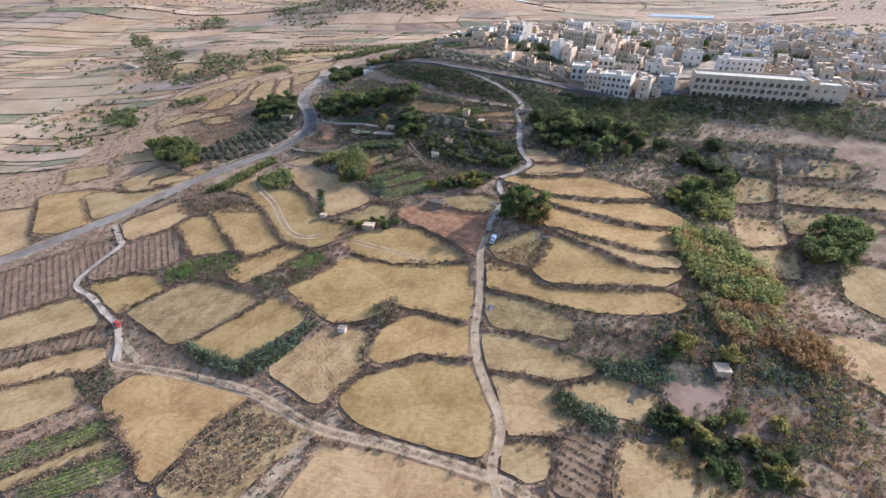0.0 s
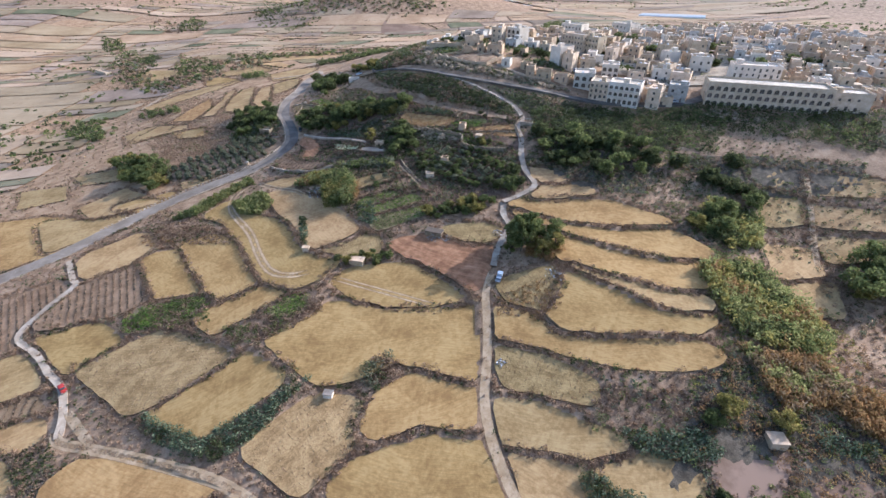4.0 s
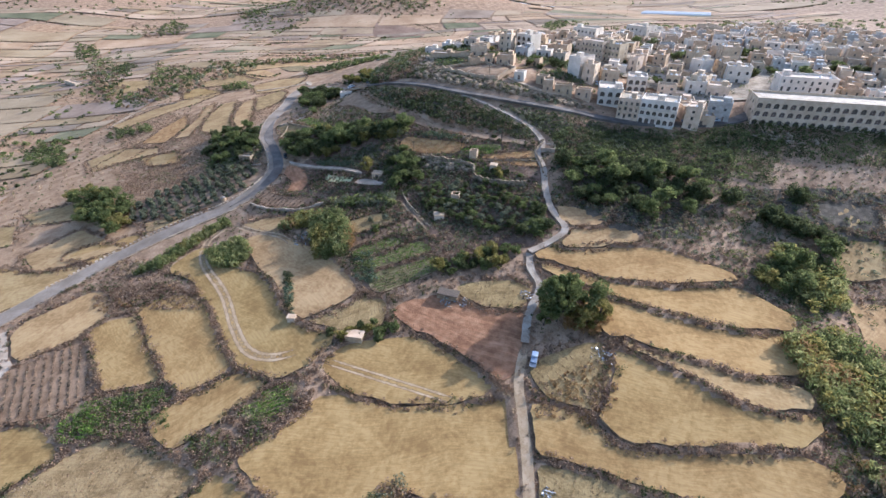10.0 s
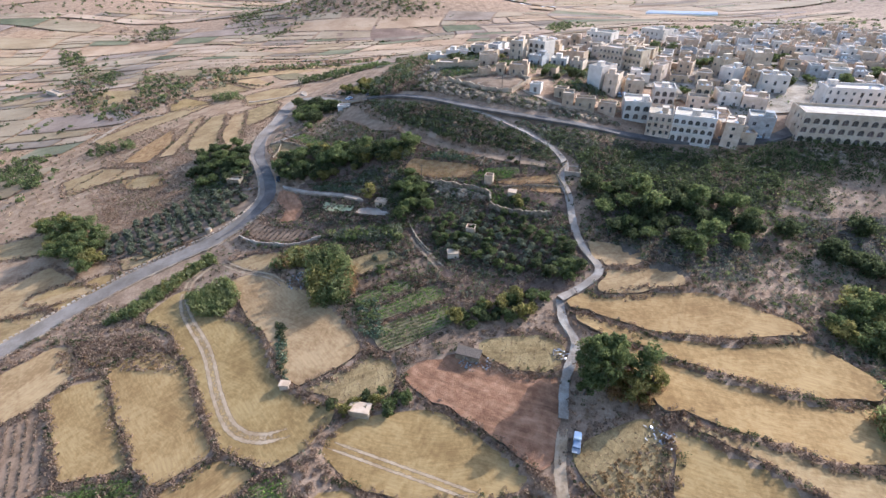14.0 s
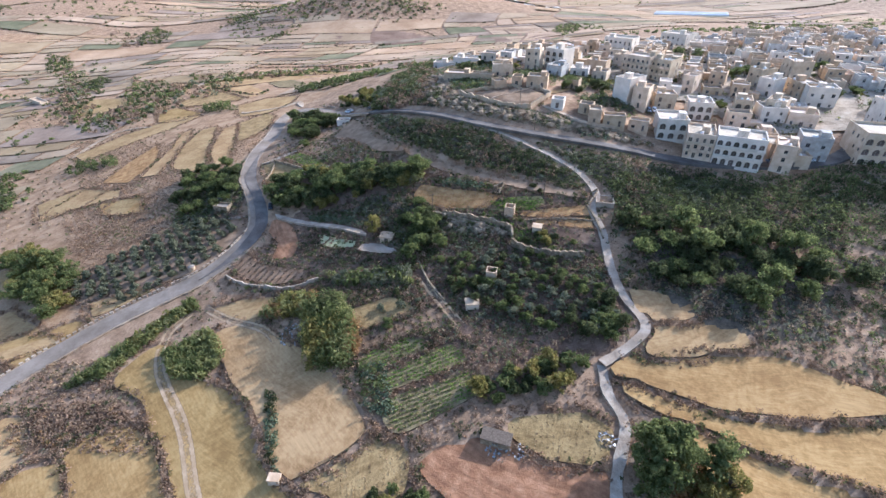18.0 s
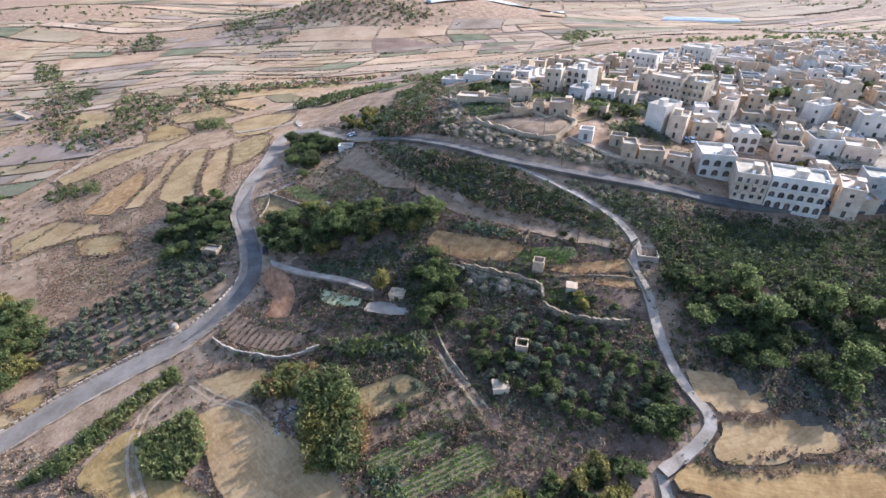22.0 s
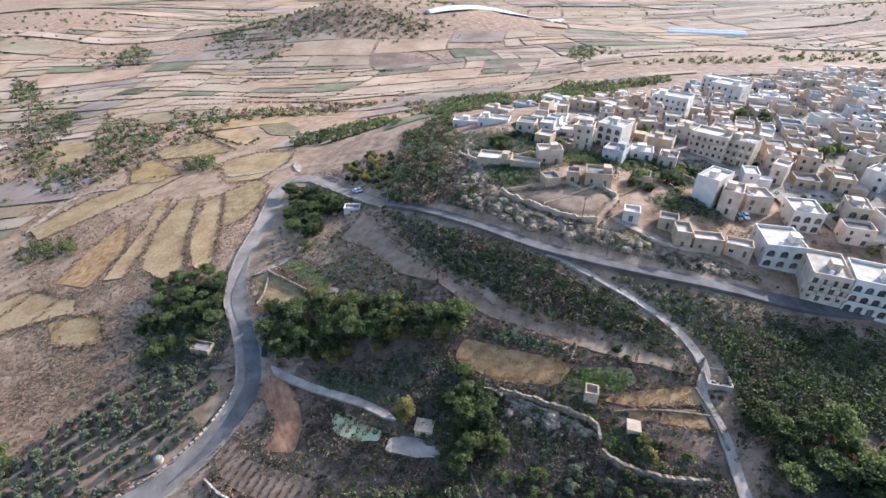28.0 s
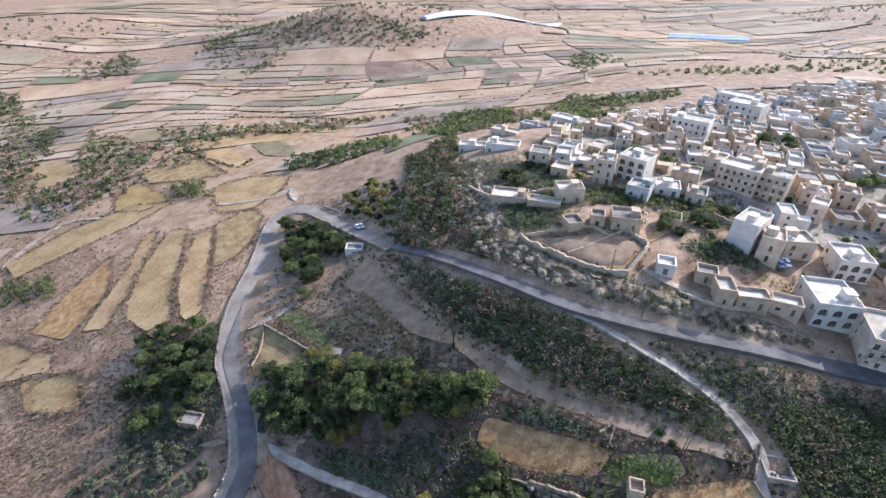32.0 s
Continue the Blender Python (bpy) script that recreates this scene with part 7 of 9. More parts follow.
thicket("bushes", scatter([(90.6, 105), (112.1, 109.6), (127.8, 96), (127.1, 68.6), (138, 62.6), (122.1, 40.1), (109.6, 47.6), (104, 73.4)], 2.0, 232), [M_DRY, M_LEAF_DARK, M_HAY, M_OLIVE, M_LEAF, M_DRY], "bushes and dry growth along the stream", (0.5, 1.4), 0.28, 24, seed=232, off_fields=True, category="scrub")
thicket("bushes", scatter([(-80.7, 161.5), (-61.7, 150.9), (-44.8, 146.4), (-14.9, 143), (-5.4, 134.8), (-29.3, 133.5), (-57.8, 138.8), (-76.5, 146.9)], 1.7, 233), [M_LEAF_DARK, M_DRY, M_DRY, M_LEAF, M_OLIVE], "dark scrub between garden plots", (0.5, 1.4), 0.28, 26, seed=233, off_fields=True, category="scrub")
thicket("bushes", scatter([(-57.9, 176.1), (-34.7, 167.6), (-12.4, 158.1), (-5.6, 149.8), (-14.9, 143), (-38.8, 150.4), (-52.4, 155.8)], 1.7, 234), [M_DRY, M_LEAF_DARK, M_DRY, M_HAY], "brown scrub round the pond", (0.4, 1.1), 0.26, 24, seed=234, off_fields=True, category="scrub")
thicket("bushes", scatter([(-36.3, 137.8), (-5.4, 138.4), (3, 124.2), (7.4, 110.7), (-9.7, 101.8), (-29.2, 102.5), (-26.7, 117.7)], 1.8, 235), [M_DRY, M_LEAF_DARK, M_HAY, M_OLIVE, M_LEAF, M_DRY], "weeds and bushes between garden beds", (0.3, 1.0), 0.26, 20, seed=235, off_fields=True, category="scrub")
thicket("bushes", scatter([(4, 148.7), (24.2, 139.1), (46.9, 137.9), (49, 131.4), (22.9, 131), (3.6, 137.6)], 1.8, 236), [M_LEAF_DARK, M_DRY, M_OLIVE, M_DRY], "scrub on broken terrace walls", (0.5, 1.2), 0.28, 24, seed=236, off_fields=True, category="scrub")
thicket("rock_bushes", scatter([(78.4, 197.8), (58.3, 203.2), (42.4, 208), (29.5, 213.8), (14.6, 221.5), (3.9, 230.5), (-1.9, 243.6), (-6.1, 238.8), (-1.7, 228.1), (13.3, 214.3), (27.3, 205.1), (41.6, 200.9), (58.4, 196.2), (74.6, 191.6)], 2.6, 237), [M_LEAF_DARK, M_LEAF_DARK, M_DRY], "dark bushes rooted in the rocks", (0.6, 1.5), 0.28, 26, seed=237, squash=1.2, category="scrub")
thicket("cane_thicket", scatter([(-29.5, 189.2), (-20.1, 189.0), (-11.0, 185.5), (-13.5, 181.6), (-24.9, 182.8)], 1.3, 501), [M_OLIVE, M_CANE, M_CANE, M_LEAF], "pale feathery canes among dark trees", (0.9, 1.6), 0.26, 44, seed=501, tall=2.4, up=0.7, squash=1.9, category="reeds")
thicket("bushes", scatter([(-24.8, 181.9), (-10.3, 178.6), (-7.6, 167.7), (-15.1, 170.7), (-22.9, 175.6)], 1.5, 502), [M_DRY, M_DRY, M_LEAF_DARK, M_RUSSET], "dry brown bushes above the gardens", (0.6, 1.5), 0.22, 40, seed=502, off_fields=True, category="scrub")
thicket("bushes", scatter([(-21.2, 170.0), (-10.6, 168.8), (-5.0, 161.3), (-2.9, 150.7), (-7.5, 141.2), (-17.7, 141.7), (-19.3, 154.3)], 1.8, 503), [M_LEAF_DARK, M_LEAF, M_LEAF_DARK, M_DRY], "dense dark bushes in a gully", (0.7, 1.9), 0.24, 44, seed=503, off_fields=True, squash=0.9, category="scrub")
grove([(-16.2, 168.0), (-10.6, 167.8), (-5.0, 160.3), (-3.9, 150.7), (-8.5, 143.2), (-14.7, 144.7), (-14.3, 156.3)], "carob", 4.8, 504, 0.72, skip=0.1)
thicket("prickly_pears", scatter([(-54.9, 177.7), (-30.3, 166.8), (-31.5, 164.6), (-53.8, 174.5)], 1.2, 505), [M_PAD, M_PAD, M_LEAF_DARK], "prickly pears along the garden path", (0.6, 1.2), 0.22, 44, seed=505, category="cactus")
thicket("crop_rows", scatter([(13.0, 168.6), (20.8, 170.0), (31.0, 165.8), (28.4, 163.3), (17.0, 165.6)], 0.85, 506, rows=-14), [M_GRASS, M_LEAF, M_GRASS], "leafy green vegetables in a garden plot", (0.3, 0.6), 0.18, 26, seed=506, category="crops", squash=0.8)
thicket("garden_bushes", scatter([(15.0, 154.9), (20.8, 157.0), (30.2, 152.5), (36.3, 147.3), (33.9, 143.9), (23.9, 147.9)], 1.7, 507), [M_LEAF, M_GRASS, M_LEAF, M_DRY, M_LEAF_DARK], "bright green bushes below the stone huts", (0.5, 1.4), 0.22, 40, seed=507, off_fields=True, category="scrub")
thicket("bushes", scatter([(-0.9, 158.9), (10.1, 158.0), (17.2, 152.2), (28.5, 146.5), (36.4, 140.5), (21.9, 141.0), (0.2, 142.3)], 1.9, 508), [M_LEAF_DARK, M_DRY, M_LEAF_DARK, M_OLIVE], "dark bushes below a terrace wall", (0.6, 1.6), 0.24, 38, seed=508, off_fields=True, category="scrub")
thicket("bushes", scatter([(-92, 232), (-104, 232), (-124, 205), (-116, 186), (-98, 184), (-90, 200)], 2.2, 509), [M_OLIVE, M_LEAF, M_PAD, M_LEAF_DARK], "grey-green bushes and cactus below the road", (0.7, 1.7), 0.24, 40, seed=509, off_fields=True, category="scrub")


def open_ground(low, high, spacing, seed, inset=1.0):
    """Places outside all plots and roads."""
    box = [(low[0], low[1]), (high[0], low[1]), (high[0], high[1]), (low[0], high[1])]
    p = np.array(scatter(box, spacing, seed))
    keep = np.ones(len(p), bool)
    for edge, plane, a, b in FIELDS:
        keep &= ~inside(edge, p[:, 0], p[:, 1])
    for c, w in LINES:
        for k in range(0, len(p), 4000):
            d = ((p[k : k + 4000, None] - c[None, ::2]) ** 2).sum(2).min(1)
            keep[k : k + 4000] &= d > (w + 1.9) ** 2
    return [tuple(q) for q in p[keep]]


for number, (low, high, gap) in enumerate((((-180, -55), (25, 120), 2.1), ((25, -55), (180, 120), 2.1), ((-90, 120), (25, 315), 2.6), ((25, 120), (180, 195), 2.6))):
    thicket("dry_scrub", open_ground(low, high, gap, 900 + number), [M_HAY, M_DRY, M_RUSSET, M_DRY, M_LEAF_DARK, M_OLIVE] if number < 2 else [M_DRY, M_LEAF_DARK, M_DRY, M_OLIVE, M_LEAF_DARK], "low dry scrub and tufts of grass", (0.3, 1.15), 0.24, 15, seed=number + 40, squash=0.6, clear=False)
thicket("dry_scrub", open_ground((-400, 70), (-180, 400), 5.5, 950), [M_DRY, M_HAY, M_DRY, M_LEAF_DARK, M_HAY], "low dry scrub in the valley", (0.5, 1.2), 0.35, 12, seed=60, squash=0.6, clear=False)

# trees and scrub of the plain
rng_f = np.random.default_rng(31)
thicket("far_scrub", FAR_HEDGES, [M_LEAF_DARK, M_DRY, M_LEAF_DARK], "dark hedges between the fields of the plain", (0.8, 1.9), 0.7, 10, seed=61, squash=0.6, clear=False)
FAR_WOODS = [((-150, 850), 150, 130, 200), ((-260, 700), 50, 25, 40), ((-300, 830), 60, 40, 60), ((-60, 770), 50, 20, 30), ((150, 660), 30, 40, 40), ((300, 560), 140, 30, 120), ((-430, 500), 60, 90, 60), ((-330, 350), 40, 110, 60), ((-280, 240), 60, 50, 60), ((820, 950), 260, 200, 260), ((480, 640), 150, 60, 120), ((-600, 850), 200, 120, 120), ((100, 1300), 500, 200, 200), ((60, 420), 50, 14, 60)]
woods = []
for (x, y), a, b, n in FAR_WOODS:
    t, r = rng_f.uniform(0, 6.28, n), np.sqrt(rng_f.random(n))
    woods += list(zip(x + a * r * np.cos(t), y + b * r * np.sin(t)))
thicket("far_woods", woods, [M_LEAF_DARK, M_LEAF, M_LEAF_DARK], "scattered dark trees in the plain", (1.2, 3.2), 0.8, 28, seed=62, squash=0.8, clear=False)
def far_line(points, label="dark bank between terraces of the plain", wide=1.3):
    c = curve(points, 2.6)
    r = np.random.default_rng(int(abs(c.sum())))
    thicket("far_bank", [tuple(q + r.normal(0, wide * 0.4, 2)) for q in c], [M_DRY, M_LEAF_DARK, M_DRY], label, (0.7, 1.6), 0.8, 12, seed=len(c), squash=0.6, clear=False)


for points in ([(-174, 634), (-108, 611), (-35, 588)], [(-168, 607), (-69, 574), (-13, 557)], [(-170, 621), (-90, 592), (-25, 572)], [(-145, 560), (-44, 534), (12, 529), (58, 529)], [(-141, 521), (-42, 489)], [(-382, 617), (-306, 630), (-250, 600), (-211, 608)],
               [(-341, 549), (-296, 571), (-240, 573), (-211, 591)], [(-207, 426), (-158, 387), (-149, 395)], [(-147, 692), (-51, 682), (-12, 609)], [(-309, 717), (-278, 654), (-235, 626)], [(11, 590), (62, 555), (108, 547)], [(-280, 482), (-254, 487), (-214, 486), (-211, 501), (-133, 488), (-87, 468)]):
    far_line(points)


def far_wood(poly, spacing, seed, label, mats=(M_LEAF_DARK, M_LEAF_DARK, M_LEAF), size=(1.6, 3.4)):
    thicket("far_woods", scatter(poly, spacing, seed), list(mats), label, size, 0.75, 30, seed=seed, squash=0.8, clear=False)


far_wood([(-35, 390), (-14, 471), (33, 469), (28, 418), (-15, 377)], 5.0, 401, "belt of trees behind the town")
far_wood([(57, 455), (85, 496), (113, 475), (139, 479), (167, 481), (147, 452), (63, 430)], 5.0, 402, "belt of trees behind the town")
far_wood([(-501, 613), (-470, 606), (-434, 565), (-447, 540)], 5.0, 403, "dark wood on a valley side")
far_wood([(-366, 480), (-361, 505), (-336, 480), (-324, 446), (-339, 450)], 5.0, 404, "dark wood in the gully")
far_wood([(-442, 711), (-442, 763), (-401, 725), (-385, 671), (-412, 665)], 6.0, 405, "dark wood round a quarry")
far_wood([(-254, 654), (-236, 692), (-215, 691), (-217, 673), (-242, 648)], 6.0, 406, "trees at the foot of a hill")
far_wood([(-341, 769), (-356, 837), (-314, 837), (-295, 773), (-298, 719)], 9.0, 407, "trees at the foot of a hill")
far_wood([(-121, 378), (-103, 386), (-61, 409), (-54, 378), (-82, 357), (-111, 362)], 4.5, 408, "row of dense green trees on the spur")
far_wood([(115, 635), (136, 702), (156, 687), (145, 624), (118, 587)], 6.0, 409, "wood beside a winding road")
far_wood([(-243, 800), (-199, 820), (-103, 806), (-40, 763), (-80, 700), (-138, 727), (-209, 722)], 9.0, 410, "scrub covering a low hill", (M_LEAF_DARK, M_DRY, M_LEAF_DARK, M_OLIVE))
far_wood([(-412, 495), (-373, 478), (-294, 396), (-255, 373), (-232, 409), (-245, 447), (-217, 459), (-192, 455), (-182, 410), (-210, 391), (-218, 356), (-262, 354), (-305, 362)], 7.5, 411, "bushes and trees along a dry gully", (M_LEAF, M_DRY, M_LEAF_DARK, M_OLIVE, M_HAY), (1.2, 2.8))
thicket("hillside_trees", scatter([(-44, 284), (-32, 357), (-15, 377), (-16, 260), (-23, 237), (-41, 251)], 3.6, 640), [M_LEAF_DARK, M_DRY, M_LEAF_DARK, M_LEAF_DARK, M_OLIVE], "dense dark trees on the hill end", (1.4, 2.8), 0.5, 60, seed=36, squash=1.0, clear=False, category="trees")
grove([(-73, 304), (-64, 328), (-44, 313), (-41, 262), (-56, 279)], "shrub", 4.6, 413, 1.3, skip=0.2)


# ---- houses ----
def pierced(width, height, openings, deep=0.3):
    """A wall in the x-z plane, outer face at y = 0, with openings (x, z, w, h, arched) that go deep into it: corners and faces."""
    xs = sorted({0.0, width, *(v for o in openings for v in (o[0], o[0] + o[2]))})
    zs = sorted({0.0, height, *(v for o in openings for v in (o[1], o[1] + o[3]))})
    verts, faces = [], []

    def quad(*p):
        faces.append(tuple(range(len(verts), len(verts) + len(p))))
        verts.extend(p)

    for x0, x1 in zip(xs, xs[1:]):
        for z0, z1 in zip(zs, zs[1:]):
            cx, cz = (x0 + x1) / 2, (z0 + z1) / 2
            if not any(o[0] < cx < o[0] + o[2] and o[1] < cz < o[1] + o[3] for o in openings):
                quad((x0, 0, z0), (x1, 0, z0), (x1, 0, z1), (x0, 0, z1))
    for x, z, w, h, arched in openings:
        r = w / 2 if arched else 0
        spring = z + h - r
        quad((x, 0, z), (x, deep, z), (x + w, deep, z), (x + w, 0, z))
        quad((x, 0, z), (x, 0, spring), (x, deep, spring), (x, deep, z))
        quad((x + w, 0, z), (x + w, deep, z), (x + w, deep, spring), (x + w, 0, spring))
        if arched:
            arc = [(x + r - r * math.cos(t), spring + r * math.sin(t)) for t in np.linspace(0, math.pi, 9)]
            for (xa, za), (xb, zb) in zip(arc, arc[1:]):
                quad((xa, 0, za), (xb, 0, zb), (xb, 0, z + h), (xa, 0, z + h))
                quad((xa, 0, za), (xa, deep, za), (xb, deep, zb), (xb, 0, zb))
        else:
            quad((x, 0, z + h), (x + w, 0, z + h), (x + w, deep, z + h), (x, deep, z + h))
    return verts, faces


def box(x0, y0, z0, x1, y1, z1):
    v = [(x, y, z) for z in (z0, z1) for x, y in ((x0, y0), (x1, y0), (x1, y1), (x0, y1))]
    return v, [(3, 2, 1, 0), (4, 5, 6, 7), (0, 1, 5, 4), (1, 2, 6, 5), (2, 3, 7, 6), (3, 0, 4, 7)]


def merged(pieces):
    verts, faces = [], []
    for v, f in pieces:
        at = len(verts)
        verts += [tuple(p) for p in v]
        faces += [tuple(i + at for i in q) for q in f]
    return verts, faces


SHARED = {}


def shared_mesh(key, make):
    """Mesh data made once for alike pieces: make() gives corners, faces, materials and face materials."""
    if key not in SHARED:
        verts, faces, mats, index = make()
        me = bpy.data.meshes.new(str(key[0]))
        me.from_pydata(verts, [], faces)
        for m in mats:
            me.materials.append(m)
        if index is not None:
            me.polygons.foreach_set("material_index", index)
        SHARED[key] = me
    return SHARED[key]


def window_mesh(w, h, door=False):
    """A frame with two recessed panes (or leaves of a door), in one piece."""
    def make():
        b, v, f, k = 0.07, [], [], []
        xs, zs = (0, b, w / 2 - b / 2, w / 2 + b / 2, w - b, w), (0, b, h - b, h)
        for z in zs:
            v += [(x, 0.0, z) for x in xs]
        for j in range(3):
            for i in range(5):
                if not (j == 1 and i in (1, 3)):
                    f.append((6 * j + i, 6 * j + i + 1, 6 * j + i + 7, 6 * j + i + 6))
                    k.append(1)
        for i in (1, 3):
            edge = (6 + i, 7 + i, 13 + i, 12 + i)
            at = len(v)
            v += [(v[e][0], 0.07, v[e][2]) for e in edge]
            f += [(edge[n], edge[(n + 1) % 4], at + (n + 1) % 4, at + n) for n in range(4)] + [(at, at + 1, at + 2, at + 3)]
            k += [1, 1, 1, 1, 0]
        return v, f, [M_DOOR if door else M_GLASS, M_FRAME], k
    return shared_mesh(("door" if door else "window", round(w, 2), round(h, 2)), make)


def tank_mesh():
    def make():
        n = 10
        ring = [(0.55 * math.cos(t), 0.55 * math.sin(t)) for t in np.linspace(0, 2 * math.pi, n, endpoint=False)]
        v = [(x, y, z) for z in (0, 1.1) for x, y in ring] + [(x * 0.5, y * 0.5, 1.3) for x, y in ring]
        f = [(k, (k + 1) % n, n + (k + 1) % n, n + k) for k in range(n)] + [(n + k, n + (k + 1) % n, 2 * n + (k + 1) % n, 2 * n + k) for k in range(n)] + [tuple(range(2 * n, 3 * n))]
        return v, f, [M_TANK], None
    return shared_mesh(("tank",), make)


def put(name, me, parent, x, y, z, turn=0.0, label=""):
    ob = new(name, me)
    ob.parent = parent
    ob.matrix_basis = pose(x, y, z, 0, 0, turn)
    if label:
        ob["label"] = label
    return ob


HOUSES, HOUSE_ROOTS = [], []


def house(x, y, width, depth, height, turn=-14.0, mat=None, roof=None, label="cream limestone town house with a flat roof", arches=False, seed=0, storey=3.1, windows=True, hut=True, rail=0.8, category="house", name="house", group="", dip=None, bays=None, bare_sides=0.5, balconies=False):
    """A flat-roofed house whose front left corner stands at x, y; its front looks along local -y."""
    rng = np.random.default_rng(seed + int(abs(x) * 7 + abs(y) * 13))
    mat, roof = mat or M_CREAM, roof or M_ROOF
    root = new(name)
    HOUSE_ROOTS.append(root)
    c, s = math.cos(radians(turn)), math.sin(radians(turn))
    corners = np.array([(x + a * c - b * s, y + a * s + b * c) for a in (0, width) for b in (0, depth)])
    grounds = land(corners[:, 0], corners[:, 1])
    base = float(land(np.array(float(x)), np.array(float(y)))) if dip is None else dip
    low = min(float(grounds.min()) - base - 0.6, -0.6)
    root.matrix_world = pose(x, y, base, 0, 0, turn)
    HOUSES.append((corners.mean(0), max(width, depth) * 0.62))
    floors = max(1, int(height / storey + 0.35))
    step = height / floors
    sides = []
    for side, (length, at, face) in enumerate(((width, (0, 0), 0), (depth, (0, depth), -90), (depth, (width, 0), 90), (width, (width, depth), 180))):
        openings = []
        n = bays if bays and side == 0 else max(1, int(length / 3.4))
        for floor in range(floors if windows and side < 3 else 0):
            for k in range(n):
                if side and rng.random() < bare_sides:
                    continue
                if not bays and rng.random() < 0.12:
                    continue
                is_arch = arches and side == 0
                ground_door = floor == 0 and side == 0 and k == n // 2 and not bays
                w = min(2.2, length / n * 0.66) if is_arch else float(rng.choice([0.9, 1.1, 1.3]))
                h = min(2.3, step * 0.74) if is_arch or ground_door else float(rng.choice([1.2, 1.5, 2.0]))
                h = min(h, step - 0.5)
                sill = floor * step + (0.08 if ground_door or h >= 2.0 else 0.9 if h < 1.6 else 0.4)
                sill = min(sill, floor * step + step - h - 0.25)
                openings.append(((k + 0.5) * length / n - w / 2, max(sill, floor * step + 0.05), w, h, is_arch))
        v, f = pierced(length, height + rail, openings)
        m = pose(*at, 0, 0, 0, face)
        sides.append(([tuple(m @ Vector(p)) for p in v], f))
        for ox, oz, w, h, is_arch in openings:
            p = m @ Vector((ox, 0.16 if not is_arch else 0.28, oz))
            is_door = oz - int(oz / step + 0.01) * step < 0.2
            put("door" if is_door else "window", window_mesh(w, h, is_door), root, *p, face)
        for ox, oz, w, h, is_arch in openings if balconies and side == 0 else []:
            if oz > step * 0.8:
                slab = mesh_object("balcony", *box(ox - 0.5, -1.2, int(oz / step) * step - 0.12, ox + w + 0.5, -0.01, int(oz / step) * step + 0.04), mat, root)
                z0 = int(oz / step) * step
                v, f = box(ox - 0.5, -1.2, z0 + 0.045, ox + w + 0.5, -1.08, z0 + 0.95)
                mesh_object("parapet", v, f, mat, slab, "low solid balcony parapet")
    inner = 0.25
    parapet = [box(inner, inner, height, width - inner, inner + 0.02, height + rail), box(inner, depth - inner - 0.02, height, width - inner, depth - inner, height + rail),
               box(inner, inner, height, inner + 0.02, depth - inner, height + rail), box(width - inner - 0.02, inner, height, width - inner, depth - inner, height + rail)]
    caps = [box(-0.04, -0.04, height + rail, width + 0.04, inner + 0.04, height + rail + 0.08), box(-0.04, depth - inner - 0.04, height + rail, width + 0.04, depth + 0.04, height + rail + 0.08),
            box(-0.04, inner + 0.04, height + rail, inner + 0.04, depth - inner - 0.04, height + rail + 0.08), box(width - inner - 0.04, inner + 0.04, height + rail, width + 0.04, depth - inner - 0.04, height + rail + 0.08)]
    footing = box(-0.03, -0.03, low, width + 0.03, depth + 0.03, -0.002)
    v, f = merged(sides + (parapet if rail else []) + [footing])
    mesh_object("wall", v, f, mat, root)
    if rail:
        v, f = merged(caps)
        mesh_object("parapet_cap", v, f, mat, root)
    if rail:
        v, f = box(inner + 0.02, inner + 0.02, height - 0.3, width - inner - 0.02, depth - inner - 0.02, height)
    else:
        v, f = box(-0.15, -0.15, height + 0.005, width + 0.15, depth + 0.15, height + 0.2)
    mesh_object("roof", v, f, roof, root)
    if hut and width > 5.5 and depth > 5.5:
        hw, hd = rng.uniform(2.2, 3.4), rng.uniform(2.4, 3.6)
        hx, hy = rng.uniform(0.5, width - hw - 0.5), depth - hd - rng.uniform(0.4, max(0.5, depth - hd - 1))
        bits = [box(hx, hy, height, hx + hw, hy + hd, height + 2.3), box(hx - 0.12, hy - 0.12, height + 2.3, hx + hw + 0.12, hy + hd + 0.12, height + 2.45)]
        v, f = merged(bits)
        mesh_object("stair_hut", v, f, mat, root)
        put("hut_door", window_mesh(0.9, 2.0, True), root, hx + hw / 2 - 0.45, hy - 0.04, height + 0.02)
        for _ in range(int(rng.integers(0, 3))):
            put("water_tank", tank_mesh(), root, rng.uniform(1.2, width - 1.2), rng.uniform(1.0, max(1.1, hy - 1)), height)
    return tagged(root, label, category, group)


# houses of the town, front rows first

house(-5.0, 258.2, 13.0, 8, 4, -15, M_TAN, M_ROOF, "old tan limestone house with a flat roof")
house(7.3, 252.7, 11.3, 5, 2.6, -20, M_TAN, M_ROOF, "old tan limestone house with a flat roof", windows=False, hut=False)
house(18.3, 253.8, 9.3, 7, 5, 0, M_CREAM, M_ROOF, "cream limestone town house with a flat roof")
house(18.1, 235.1, 5.4, 6, 3, 11, M_TAN, M_ROOF_OLD, "old tan limestone house with a flat roof")
house(25.8, 238.2, 4.4, 5, 3.6, -15, M_TAN, M_ROOF_OLD, "old tan limestone house with a flat roof")
house(32.2, 236.6, 9.1, 8, 4, -14, M_TAN, M_ROOF_OLD, "old tan limestone house with a flat roof")
house(50.4, 239.9, 5.5, 6, 3, -25, M_TAN, M_ROOF_OLD, "old tan limestone house with a flat roof")
house(40.3, 217.0, 5.0, 5, 3, -20, M_WHITE, M_ROOF, "small white house on the cliff edge")
house(53.7, 206.7, 4.7, 7, 5, -13, M_TAN, M_ROOF, "old tan limestone farmhouse tower")
